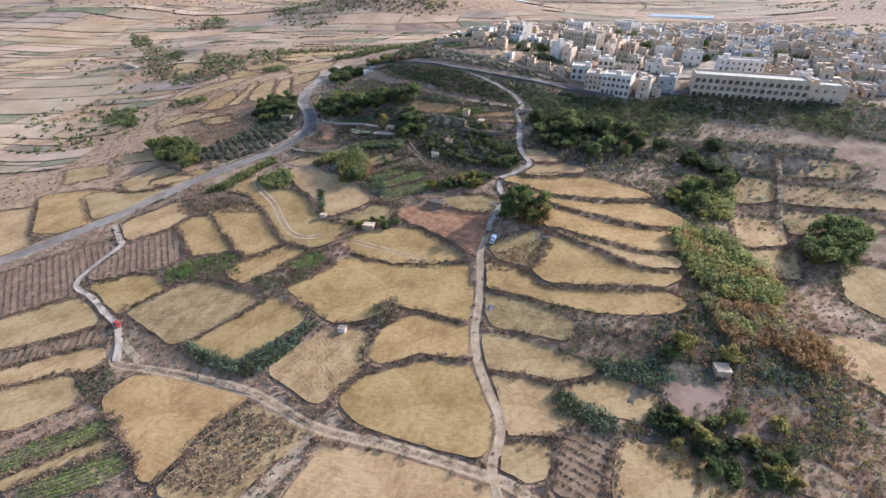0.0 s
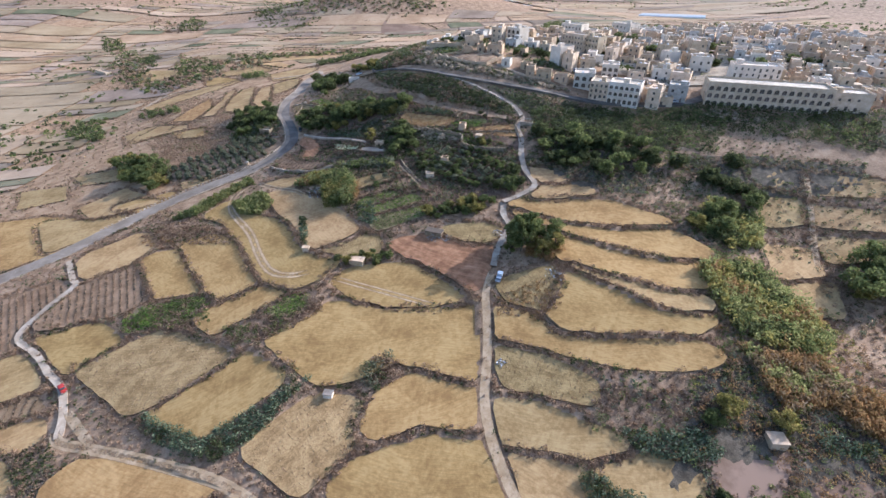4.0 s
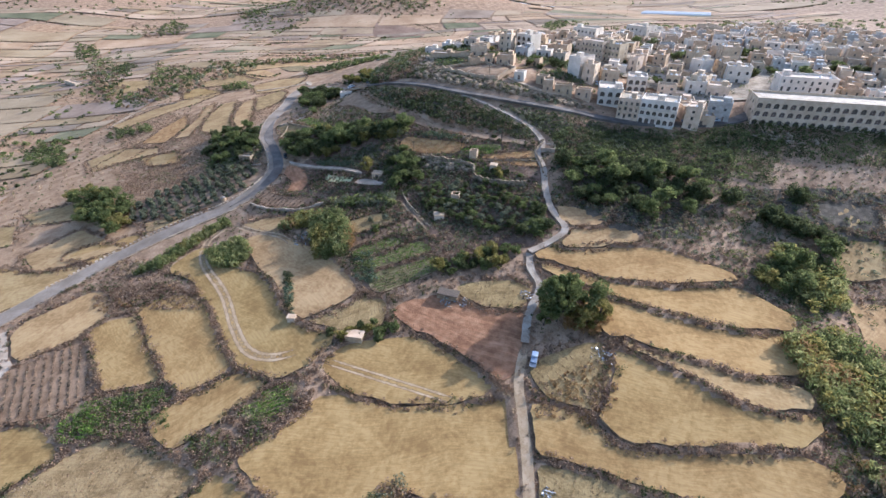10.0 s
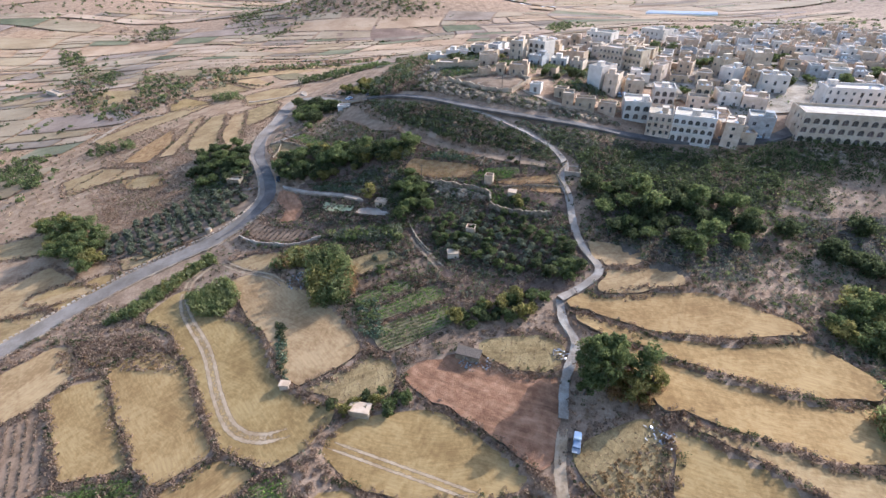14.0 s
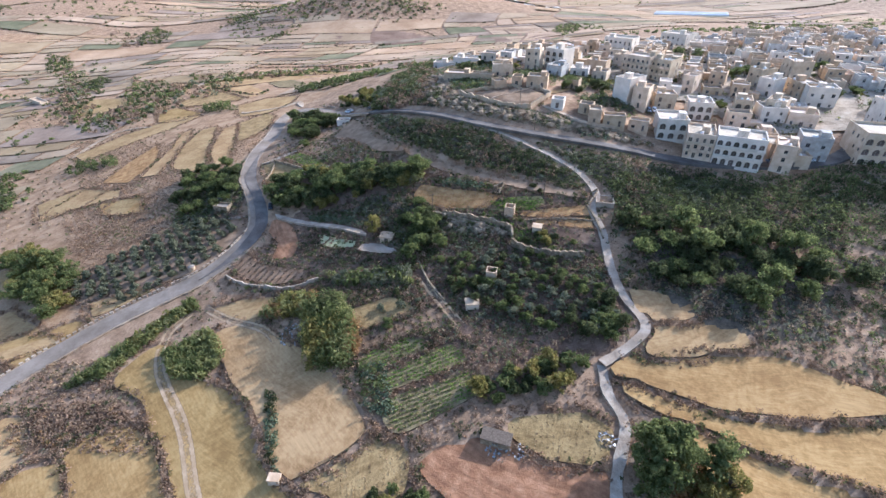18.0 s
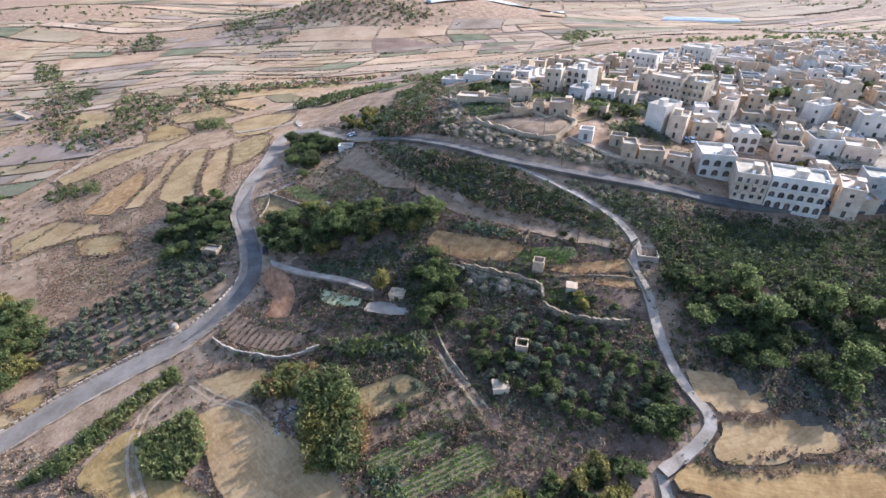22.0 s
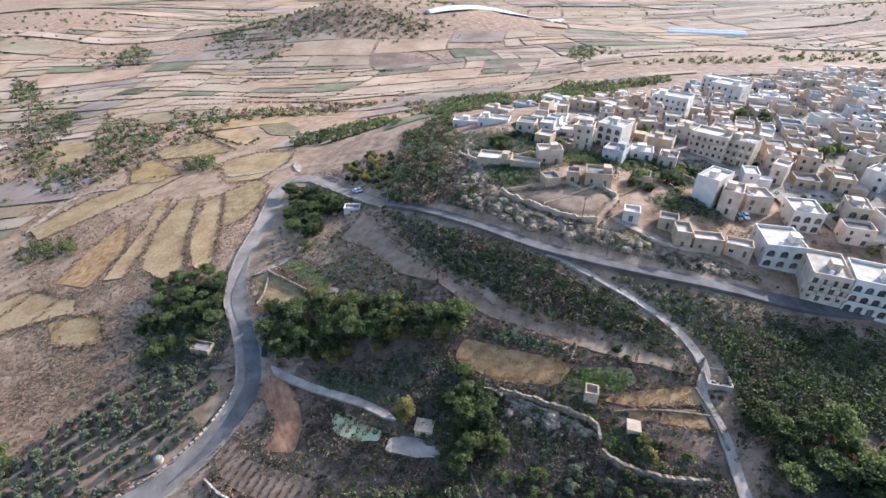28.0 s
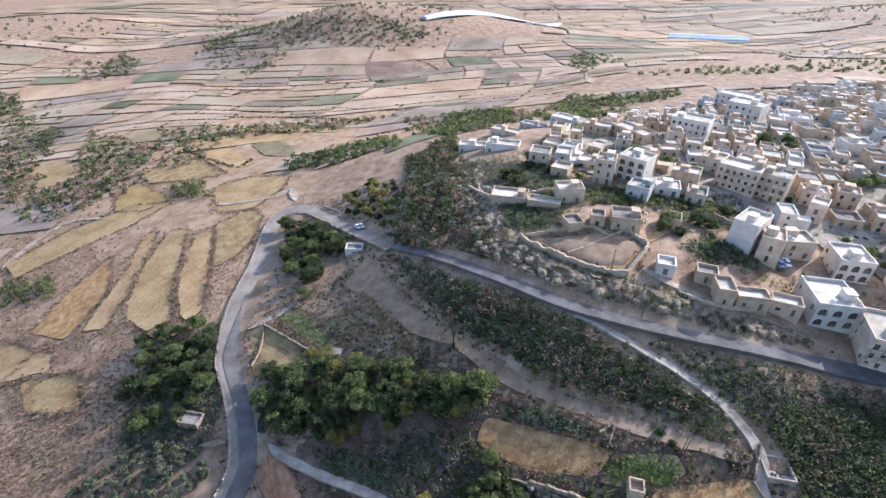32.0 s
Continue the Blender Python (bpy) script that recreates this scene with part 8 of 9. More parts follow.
house(59.5, 206.2, 8.4, 5, 3.6, -12, M_TAN, M_ROOF, "old tan limestone house with a flat roof", hut=False)
house(69.7, 206.4, 7.5, 5, 3.2, -25, M_TAN, M_ROOF, "old tan limestone house with a flat roof", hut=False)
house(51.2, 214.8, 5.7, 5, 3, -23, M_TAN, M_ROOF_OLD, "old tan limestone house with a flat roof", hut=False)
house(70.6, 235.4, 7.5, 12, 8.5, -50, M_WHITE, M_ROOF, "tall white house with a blank side wall", windows=False)
house(76.9, 228.6, 6.4, 9, 8, -31, M_CREAM, M_ROOF, "yellowish limestone house with a roof terrace")
house(88.2, 231.4, 8.9, 8, 5.5, -7, M_CREAM, M_ROOF, "cream limestone town house with a flat roof")
house(99.6, 222.7, 9.4, 11, 6.6, -15, M_WHITE, M_ROOF, "white house with arched balconies", arches=True, bays=3)
house(80.4, 203.7, 11.0, 13, 7, -13, M_WHITE, M_ROOF, "white house with arched windows above the road", arches=True, bays=3)
house(86.8, 191.4, 9.6, 14, 8.5, -22, M_CREAM, M_ROOF, "tan and cream apartment house above the road", bays=4, balconies=True)
house(95.7, 187.4, 15.7, 12, 10, -25, M_WHITE, M_ROOF, "white apartment house with balconies and garages", arches=True, bays=6, balconies=True)
house(114.5, 182.6, 6.4, 12, 9, -30, M_CREAM, M_ROOF, "cream limestone town house with a flat roof")
house(119.4, 224.8, 6.5, 10, 6.6, -24, M_CREAM, M_ROOF, "cream house with arched balconies", arches=True, bays=2)
house(131.3, 223.5, 7.3, 9, 7, -41, M_CREAM, M_ROOF, "cream limestone town house with a flat roof")
house(116.3, 188.2, 9.4, 9, 6, 1, M_CREAM, M_ROOF, "cream limestone town house with a flat roof")
house(127.2, 189.3, 9.4, 10, 8, -24, M_GREYWALL, M_ROOF, "plain grey block building with a flat roof")
house(117.8, 184.5, 10.8, 7, 4, -11, M_CREAM, M_ROOF, "cream limestone town house with a flat roof")
house(153.0, 231.9, 11.5, 10, 8, -18, M_WHITE, M_ROOF, "tall white house with a roof hut")
house(127.4, 217.7, 9.6, 10, 6, -12, M_WHITE, M_ROOF, "white-rendered town house with a flat roof")
house(136.5, 214.5, 10.2, 9, 5, -28, M_CREAM, M_ROOF, "cream limestone town house with a flat roof")
house(85.0, 275.0, 14.4, 10, 9, -45, M_CREAM, M_ROOF, "cream apartment row with small balconies", bays=6, balconies=True)
house(96.9, 267.7, 9.9, 10, 9.5, -45, M_CREAM, M_ROOF, "cream apartment block with small balconies", bays=4, balconies=True)
house(158.6, 420.3, 25.3, 12, 9, -52, M_WHITE, M_ROOF, "white-rendered town house with a flat roof")
house(91.5, 335.0, 17.1, 12, 10, -38, M_WHITE, M_ROOF, "large white apartment block", bays=6)
house(161.9, 307.8, 11.4, 9, 5, -6, M_WHITE, M_ROOF, "white-rendered town house with a flat roof")
house(222.3, 436.4, 16.4, 9, 7, -16, M_CREAM, M_ROOF, "cream limestone town house with a flat roof")
house(142.3, 261.8, 7.5, 9, 8, -72, M_CREAM, M_ROOF, "cream limestone town house with a flat roof")
house(140.9, 249.4, 7.2, 9, 7, -61, M_WHITE, M_ROOF, "white-rendered town house with a flat roof")
house(154.8, 251.3, 13.0, 10, 6, -93, M_TAN, M_ROOF, "old tan limestone house with a flat roof")
house(168.2, 279.9, 13.0, 9, 8, -100, M_CREAM, M_ROOF, "cream limestone town house with a flat roof")
house(124.1, 261.5, 7.1, 8, 6, -33, M_TAN, M_ROOF, "old tan limestone house with a flat roof")
house(107.6, 252.3, 5.2, 7, 7, -44, M_CREAM, M_ROOF, "cream limestone town house with a flat roof")
house(35.4, 271.4, 7.2, 8, 9, -23, M_CREAM, M_ROOF, "tall cream house with small windows")
house(46.0, 276.9, 10.9, 10, 9, -43, M_WHITE, M_ROOF, "white-rendered town house with a flat roof", arches=True)
house(44.5, 260.2, 8.0, 8, 4, -36, M_GREYWALL, M_ROOF, "plain grey block building with a flat roof")
house(40.3, 374.2, 17.5, 9, 6, -45, M_WHITE, M_ROOF, "white-rendered town house with a flat roof")
house(47.6, 336.8, 14.1, 8, 5.5, -38, M_TAN, M_ROOF, "old tan limestone house with a flat roof")
house(61.3, 333.3, 20.5, 9, 5.5, -62, M_TAN, M_ROOF, "old tan limestone house with a flat roof")
house(-1.3, 325.7, 16.1, 8, 4, -17, M_WHITE, M_ROOF, "white-rendered town house with a flat roof")
house(-14.2, 336.3, 13.7, 7, 3.5, -11, M_WHITE, M_ROOF, "white-rendered town house with a flat roof")
house(4.1, 359.2, 16.2, 7, 4, -35, M_CREAM, M_ROOF, "cream limestone town house with a flat roof")
house(23.2, 377.6, 14.9, 6, 3, -38, M_GREYWALL, M_ROOF, "plain grey block building with a flat roof")
house(95.0, 282.5, 9.4, 9, 8, -48, M_CREAM, M_ROOF, "cream limestone town house with a flat roof")
house(100.5, 272.0, 8.0, 9, 8.5, -24, M_CREAM, M_ROOF, "cream limestone town house with a flat roof")
house(84.6, 288.7, 8.4, 9, 6, -46, M_CREAM, M_ROOF, "cream limestone town house with a flat roof")
house(66.9, 274.3, 10.1, 8, 5, -32, M_TAN, M_ROOF, "old tan limestone house with a flat roof")
house(211.5, 397.5, 12.7, 10, 7, -30, M_CREAM, M_ROOF, "cream limestone town house with a flat roof")
house(158.9, 354.5, 15.3, 10, 5, -27, M_WHITE, M_ROOF, "white-rendered town house with a flat roof")
house(140.3, 373.5, 17.7, 14, 11, -49, M_WHITE, M_ROOF, "white-rendered town house with a flat roof")
house(-61.0, 258.6, 6.7, 4.5, 2.4, -0, M_WHITE, M_ROOF_OLD, "small white house beside the road junction", hut=False, category="house", name="house")

house(18.0, 161.6, 3.2, 3.2, 2.6, -15, M_TAN, M_TAN, "roofless stone tower in the garden", hut=False, category="tower", name="stone_tower", windows=False, rail=1.2)
house(26.5, 153.4, 2.9, 3, 1.9, -15, M_CREAM, M_TAN, "small cream stone hut in the garden", hut=False, category="hut", name="stone_hut", rail=0.0)

house(10.8, 135.3, 3.2, 3, 2.4, -10, M_TAN, M_TAN, "square stone water tower among citrus trees", hut=False, category="tower", name="stone_tower", windows=False, rail=1.0)
house(-24.6, 157.2, 4.5, 3.6, 2, -10, M_TAN, M_TAN, "stone pump house beside a paved yard", hut=False, category="hut", name="stone_hut", rail=0.0)

house(7.8, 87.1, 6.7, 3.2, 1.5, -17, M_STONE, M_BARK, "ruined grey shed piled with scrap", hut=False, category="shed", name="shed", rail=0.0)
house(-19.0, 70.7, 5.3, 3, 1.9, -9, M_TAN, M_TAN, "small stone field hut", hut=False, category="hut", name="stone_hut", rail=0.0, windows=False)

house(-39.3, 78.8, 2.5, 1.8, 1.3, -3, M_CREAM, M_TAN, "small white box shelter in a field", hut=False, category="hut", name="field_shelter", windows=False, rail=0.0)
house(-14.2, 15.8, 2.5, 1.8, 1.3, -4, M_WHITE, M_ROOF_OLD, "tiny white field shelter", hut=False, category="hut", name="field_shelter", windows=False, rail=0.0)

house(4.8, 124.1, 3.7, 3, 2, 5, M_CREAM, M_TAN, "low shed with a tan roof among citrus trees", hut=False, category="shed", name="shed", rail=0.0, windows=False)
house(-58.9, 207.5, 4.9, 2.6, 2.2, -11, M_GREYWALL, M_ROOF_OLD, "small grey garden shed", hut=False, category="shed", name="shed", rail=0.0)

house(101.8, 6.3, 4.1, 3.5, 2.4, -0, M_TAN, M_TAN, "low stone hut among bushes", hut=False, category="hut", name="stone_hut", rail=0.0, windows=False)
house(-28.1, 191.7, 2.7, 2.2, 2, -17, M_WHITE, M_ROOF_OLD, "small white hut among trees", hut=False, category="hut", name="stone_hut", rail=0.0, windows=False)

house(-99.6, 190.8, 6.3, 4, 2.6, -10, M_STONE, M_ROOF_OLD, "ruined stone farm building", hut=False, category="ruin", name="stone_ruin", rail=0.5, windows=False)
house(-386.0, 437.3, 24.7, 6, 3.5, -33, M_CREAM, M_TAN, "small farm building beside a white track", hut=False, category="house", name="house")


# ---- the long arcaded building on the hill edge ----
house(144.8, 183.7, 55.7, 15, 10.8, -13.6, M_CREAM, M_ROOF, "long cream hotel with three rows of arched openings", arches=True, bays=17, storey=3.6, hut=False, rail=0.9, category="hotel", name="hotel")
house(164.5, 204, 23.5, 11, 11.5, -13.6, M_WHITE, M_ROOF, "white and pale blue apartment block behind the hotel", bays=8, category="apartment block", name="apartment_block")
house(199, 176, 20, 12, 8, -13.6, M_CREAM, M_ROOF)


# ---- the rest of the town ----
FAR_BITS = []  # boxes of the houses deep in the town, with their surface


def fill_town():
    rng = np.random.default_rng(12)
    gardens = [((60, 245), 12), ((85, 250), 9), ((120, 235), 8), ((55, 300), 9), ((185, 235), 16), ((140, 320), 9), ((10, 285), 14), ((75, 285), 8), ((110, 290), 8), ((150, 275), 9), ((190, 290), 9), ((230, 250), 10)]
    town = np.array([(8, 285), (30, 275), (60, 262), (95, 245), (120, 205), (150, 205), (205, 190), (260, 185), (330, 220), (360, 330), (330, 460), (240, 450), (150, 420), (90, 385), (30, 340)], float)
    made = 0
    for k, (x, y) in enumerate(scatter(town, 10.2, 21, rows=-24)):
        if any(math.hypot(x - a, y - b) < r for (a, b), r in gardens):
            continue
        w, d = rng.uniform(5.0, 9.0), rng.uniform(5.5, 9.0)
        c = np.array((x, y))
        if any(np.linalg.norm(c - m) < r + max(w, d) * 0.5 for m, r in HOUSES) or not free(x, y, 7):
            continue
        h = float(rng.choice([2.9, 3.2, 3.4, 5.2, 5.6, 6.0, 3.2]))
        mat = [M_CREAM, M_CREAM, M_TAN, M_TAN, M_TAN, M_WHITE, M_GREYWALL][int(rng.integers(7))]
        label = {M_CREAM: "cream limestone town house with a flat roof", M_TAN: "old tan limestone town house with a flat roof", M_WHITE: "white-rendered town house with a flat roof", M_GREYWALL: "plain grey block house with a flat roof"}[mat]
        t = -24 + rng.normal(0, 7)
        a = radians(t)
        if y > 365 or x > 300:
            m = pose(x, y, float(land(np.array(x), np.array(y))), 0, 0, t)
            bits = [(box(-w / 2, -d / 2, -1.5, w / 2, d / 2, h), (M_CREAM, M_TAN, M_WHITE, M_GREYWALL).index(mat)), (box(-w / 2 + 0.3, -d / 2 + 0.3, h + 0.004, w / 2 - 0.3, d / 2 - 0.3, h + 0.05), 4)]
            bits += [(box(*b, h, *e, h + 0.6), bits[0][1]) for b, e in (((-w / 2, -d / 2), (w / 2, -d / 2 + 0.25)), ((-w / 2, d / 2 - 0.25), (w / 2, d / 2)), ((-w / 2, -d / 2 + 0.25), (-w / 2 + 0.25, d / 2 - 0.25)), ((w / 2 - 0.25, -d / 2 + 0.25), (w / 2, d / 2 - 0.25)))]
            if rng.random() < 0.5:
                bits.append((box(-w / 4, 0, h + 0.055, w / 4 - 0.5, d / 3, h + 2.3), bits[0][1]))
            for floor in range(max(1, int(h / 2.9))):
                for k in range(int(w / 2.6)):
                    if rng.random() < 0.8:
                        u = -w / 2 + (k + 0.5) * w / int(w / 2.6)
                        bits.append((box(u - 0.5, -d / 2 - 0.03, floor * 2.9 + 0.9, u + 0.5, -d / 2 + 0.1, floor * 2.9 + 2.3), 5))
            FAR_BITS.extend((([tuple(m @ Vector(p)) for p in v], f), i) for (v, f), i in bits)
            HOUSES.append((c, max(w, d) * 0.55))
            continue
        house(x - (w * math.cos(a) - d * math.sin(a)) / 2, y - (w * math.sin(a) + d * math.cos(a)) / 2, w, d, h, t, mat, M_ROOF if rng.random() < 0.7 else M_ROOF_OLD, label, seed=k, windows=y < 330 or rng.random() < 0.4, bare_sides=0.7 if y < 280 else 1.0, hut=rng.random() < 0.4, rail=float(rng.choice([0.45, 0.7, 0.9])))
        made += 1
        if rng.random() < 0.55:
            w2, d2, h2 = rng.uniform(3, 5), rng.uniform(3, 6), h - rng.uniform(1.5, 3.0)
            if h2 > 2:
                ob = HOUSE_ROOTS[-1]
                v, f = merged([box(w + 0.01, 0.6, -0.6, w + w2, 0.6 + d2, h2), box(w + 0.01, 0.5, h2, w + w2 + 0.1, 0.7 + d2, h2 + 0.12)])
                mesh_object("annex", v, f, mat, ob)
        if rng.random() < 0.4:
            ob, q = HOUSE_ROOTS[-1], rng.uniform(3, 5)
            v, f = merged([box(0, -q, -0.8, 0.3, -0.01, 1.9), box(w - 0.3, -q, -0.8, w, -0.01, 1.9), box(0.305, -q, -0.8, w - 0.305, -q + 0.3, 1.7)])
            mesh_object("courtyard_wall", v, f, mat, ob)
        if rng.random() < 0.3:
            a2 = rng.uniform(0, 6.28)
            grow("shrub", x + 7.5 * math.cos(a2), y + 7.5 * math.sin(a2), rng, rng.uniform(0.7, 1.2))
    for (x, y), r in gardens:
        for _ in range(int(r * 0.9)):
            a, q = rng.uniform(0, 6.28), r * math.sqrt(rng.random())
            grow("carob" if rng.random() < 0.4 else "shrub", x + q * math.cos(a), y + q * math.sin(a), rng, rng.uniform(0.6, 1.0))
    return made


fill_town()
far_v, far_f = merged([b for b, i in FAR_BITS])
far_town = mesh_object("far_houses", far_v, far_f, [M_CREAM, M_TAN, M_WHITE, M_GREYWALL, M_ROOF, M_GLASS])
far_town.data.polygons.foreach_set("material_index", np.concatenate([[i] * len(b[1]) for b, i in FAR_BITS]).astype(np.int32))
tagged(far_town, "crowded cream and white flat-roofed houses deep in the town", "houses", kind="stuff")


def town_yards():
    """Shrubs and small trees in the gaps between the houses."""
    rng = np.random.default_rng(44)
    town = [(8, 285), (5, 262), (30, 247), (56, 233), (50, 216), (80, 210), (118, 200), (150, 205), (205, 190), (260, 185), (330, 220), (360, 330), (330, 460), (240, 450), (150, 420), (90, 385), (30, 340)]
    p = np.array(scatter(town, 3.6, 45))
    keep = rng.random(len(p)) < 0.62
    for m, r in HOUSES:
        keep &= ((p - m) ** 2).sum(1) > (r + 0.3) ** 2
    thicket("town_greenery", [tuple(q) for q in p[keep]], [M_LEAF_DARK, M_LEAF, M_OLIVE, M_DRY], "shrubs and small trees in yards between houses", (0.7, 1.9), 0.34, 24, seed=46, squash=1.0, category="scrub")


town_yards()


def town_ground():
    """Pale streets and yards between the houses, laid on the hill."""
    town = outline([(22, 285), (60, 266), (95, 250), (122, 207), (150, 205), (205, 188), (260, 185), (330, 220), (360, 330), (330, 460), (240, 450), (150, 420), (90, 385), (40, 340)], 4.0)
    xs, ys = np.arange(0, 365, 3.0), np.arange(180, 465, 3.0)
    gx, gy = np.meshgrid(xs, ys)
    z = land(gx, gy) + 0.75
    isin = inside(town, gx, gy)
    n = len(xs)
    faces = [(j * n + i, j * n + i + 1, (j + 1) * n + i + 1, (j + 1) * n + i) for j in range(len(ys) - 1) for i in range(n - 1) if isin[j, i] and isin[j + 1, i + 1]]
    ob = mesh_object("street_paving", np.c_[gx.ravel(), gy.ravel(), z.ravel()], faces, M_STREET, smooth=True)
    tagged(ob, "dusty pale streets and yards of the hill town", "pavement", kind="structure")


town_ground()


# ---- walls, rocks, vehicles and small things ----
def stone_wall(points, height, thick, label, mat=M_STONE):
    """A rubble wall with an uneven top that follows the ground."""
    line = curve(points, 0.7)
    way = np.gradient(line, axis=0)
    way /= np.linalg.norm(way, axis=1)[:, None]
    side = np.c_[-way[:, 1], way[:, 0]]
    z = surface(line[:, 0], line[:, 1])
    rng = np.random.default_rng(len(line) * 7)
    verts, faces = [], []
    for k in range(len(line)):
        t = thick * rng.uniform(0.8, 1.2) / 2
        top = height * (0.85 + 0.3 * noise.noise((k * 0.25, height, len(line)))) * rng.uniform(0.8, 1.08)
        for s, h in ((-1.25, -0.7), (-1.0, top * 0.55), (-0.8, top), (0.8, top * 0.97), (1.0, top * 0.5), (1.25, -0.7)):
            q = line[k] + side[k] * s * t + rng.normal(0, 0.05, 2)
            verts.append((q[0], q[1], z[k] + h))
        if k:
            b = 6 * k
            faces += [(b + j, b + j - 6, b + j - 5, b + j + 1) for j in range(5)]
    n = len(verts)
    faces += [(0, 1, 2, 3, 4, 5), (n - 1, n - 2, n - 3, n - 4, n - 5, n - 6)]
    return tagged(mesh_object("stone_wall", verts, faces, mat), label, "wall", kind="structure")


def rock_face(lower, upper, label, rise=0.6, steps=14):
    """A broken limestone face between a lower and an upper line: a steep foot, ledges and clefts."""
    a, b = curve(lower, 0.8), curve(upper, 0.8)
    n = max(len(a), len(b))
    pick = lambda c: np.c_[[np.interp(np.linspace(0, 1, n), np.linspace(0, 1, len(c)), c[:, k]) for k in (0, 1)]].T
    a, b = pick(a), pick(b)
    za, zb = land(a[:, 0], a[:, 1]) - 0.4, land(b[:, 0], b[:, 1]) + rise
    verts = []
    for i in range(n):
        out = (a[i] - b[i]) / (np.linalg.norm(a[i] - b[i]) + 1e-6)
        for j in range(steps):
            f = j / (steps - 1)
            climb = min(1.0, 1.25 * f ** 0.6) if j < steps - 1 else 0.72
            q = a[i] + (b[i] - a[i]) * f
            h = za[i] + (zb[i] - za[i]) * climb
            w = noise.noise((q[0] * 0.35, q[1] * 0.35, h * 0.5)) + 0.6 * noise.noise((q[0] * 0.9, q[1] * 0.9, h * 1.1))
            cleft = max(0.0, 0.25 - abs(noise.noise((q[0] * 0.22, q[1] * 0.22, 6.0)))) * 5
            q = q + out * (0.9 * w - 1.1 * cleft) * (0 < j < steps - 1)
            verts.append((q[0], q[1], h + 0.5 * w * (0 < j < steps - 1)))
    faces = [(i * steps + j, (i + 1) * steps + j, (i + 1) * steps + j + 1, i * steps + j + 1) for i in range(n - 1) for j in range(steps - 1)]
    return tagged(mesh_object("rock_face", verts, faces, M_CLIFF), label, "cliff", kind="structure")


def rounded_box(x0, y0, z0, x1, y1, z1, bevel):
    bm = bmesh.new()
    bmesh.ops.create_cube(bm, size=1)
    for v in bm.verts:
        v.co = ((x0 + x1) / 2 + v.co.x * (x1 - x0), (y0 + y1) / 2 + v.co.y * (y1 - y0), (z0 + z1) / 2 + v.co.z * (z1 - z0))
    bmesh.ops.bevel(bm, geom=bm.edges[:], offset=bevel, segments=2, affect="EDGES", profile=0.6)
    v, f = [tuple(p.co) for p in bm.verts], [tuple(p.index for p in q.verts) for q in bm.faces]
    bm.verts.index_update()
    f = [tuple(p.index for p in q.verts) for q in bm.faces]
    bm.free()
    return v, f


def wheel_mesh():
    def make():
        n, v, f = 14, [], []
        for r, y in ((0.31, -0.1), (0.31, 0.1), (0.19, 0.105), (0.19, -0.105)):
            v += [(r * math.cos(t), y, r * math.sin(t)) for t in np.linspace(0, 2 * math.pi, n, endpoint=False)]
        f += [(k, (k + 1) % n, n + (k + 1) % n, n + k) for k in range(n)]
        f += [(n + k, n + (k + 1) % n, 2 * n + (k + 1) % n, 2 * n + k) for k in range(n)]
        f += [(3 * n + k, 3 * n + (k + 1) % n, (k + 1) % n, k) for k in range(n)]
        return v, f, [M_TYRE], None
    return shared_mesh(("wheel",), make)


def rim_mesh():
    def make():
        n, v = 14, []
        for r, y in ((0.192, -0.09), (0.192, 0.09), (0.07, 0.075), (0.07, -0.075)):
            v += [(r * math.cos(t), y, r * math.sin(t)) for t in np.linspace(0, 2 * math.pi, n, endpoint=False)]
        f = [(j * n + k, j * n + (k + 1) % n, ((j + 1) % 4) * n + (k + 1) % n, ((j + 1) % 4) * n + k) for j in (0, 1, 3) for k in range(n)]
        return v, f + [tuple(range(2 * n, 3 * n)), tuple(range(3 * n, 4 * n))[::-1]], [M_METAL], None
    return shared_mesh(("rim",), make)


def ground_at(x, y):
    return float(surface(np.array(float(x)), np.array(float(y))))


def rest(x, y, turn, length):
    """A pose on the slope of the ground at x, y."""
    c, s = math.cos(radians(turn)), math.sin(radians(turn))
    a, b = ground_at(x - c * length / 2, y - s * length / 2), ground_at(x + c * length / 2, y + s * length / 2)
    return pose(x, y, (a + b) / 2 + 0.24, 0, -math.degrees(math.atan2(b - a, length)), turn)


def car(x, y, turn, paint, label):
    root = new("car")
    v, f = rounded_box(-2.05, -0.84, 0.28, 2.05, 0.84, 0.92, 0.14)
    mesh_object("body", v, f, M_PAINT[paint], root, smooth=True)
    v, f = rounded_box(-1.25, -0.74, 0.88, 1.0, 0.74, 1.45, 0.2)
    v = [(p[0] * (1 - 0.18 * max(0, (p[2] - 0.9) / 0.55)), p[1] * (1 - 0.12 * max(0, (p[2] - 0.9) / 0.55)), p[2]) for p in v]
    mesh_object("glasshouse", v, f, M_GLASS, root, smooth=True)
    v, f = rounded_box(-1.0, -0.63, 1.42, 0.72, 0.63, 1.49, 0.03)
    mesh_object("roof", v, f, M_PAINT[paint], root, smooth=True)
    for a in (-1.3, 1.3):
        for b in (-0.76, 0.76):
            put("rim", rim_mesh(), put("wheel", wheel_mesh(), root, a, b, 0.31), 0, 0, 0)
    for b in (-0.6, 0.6):
        v, f = rounded_box(2.02, b - 0.16, 0.62, 2.08, b + 0.16, 0.76, 0.02)
        mesh_object("headlight", v, f, M_TANK, root)
    root.matrix_world = rest(x, y, turn, 2.6)
    return tagged(root, label, "car")


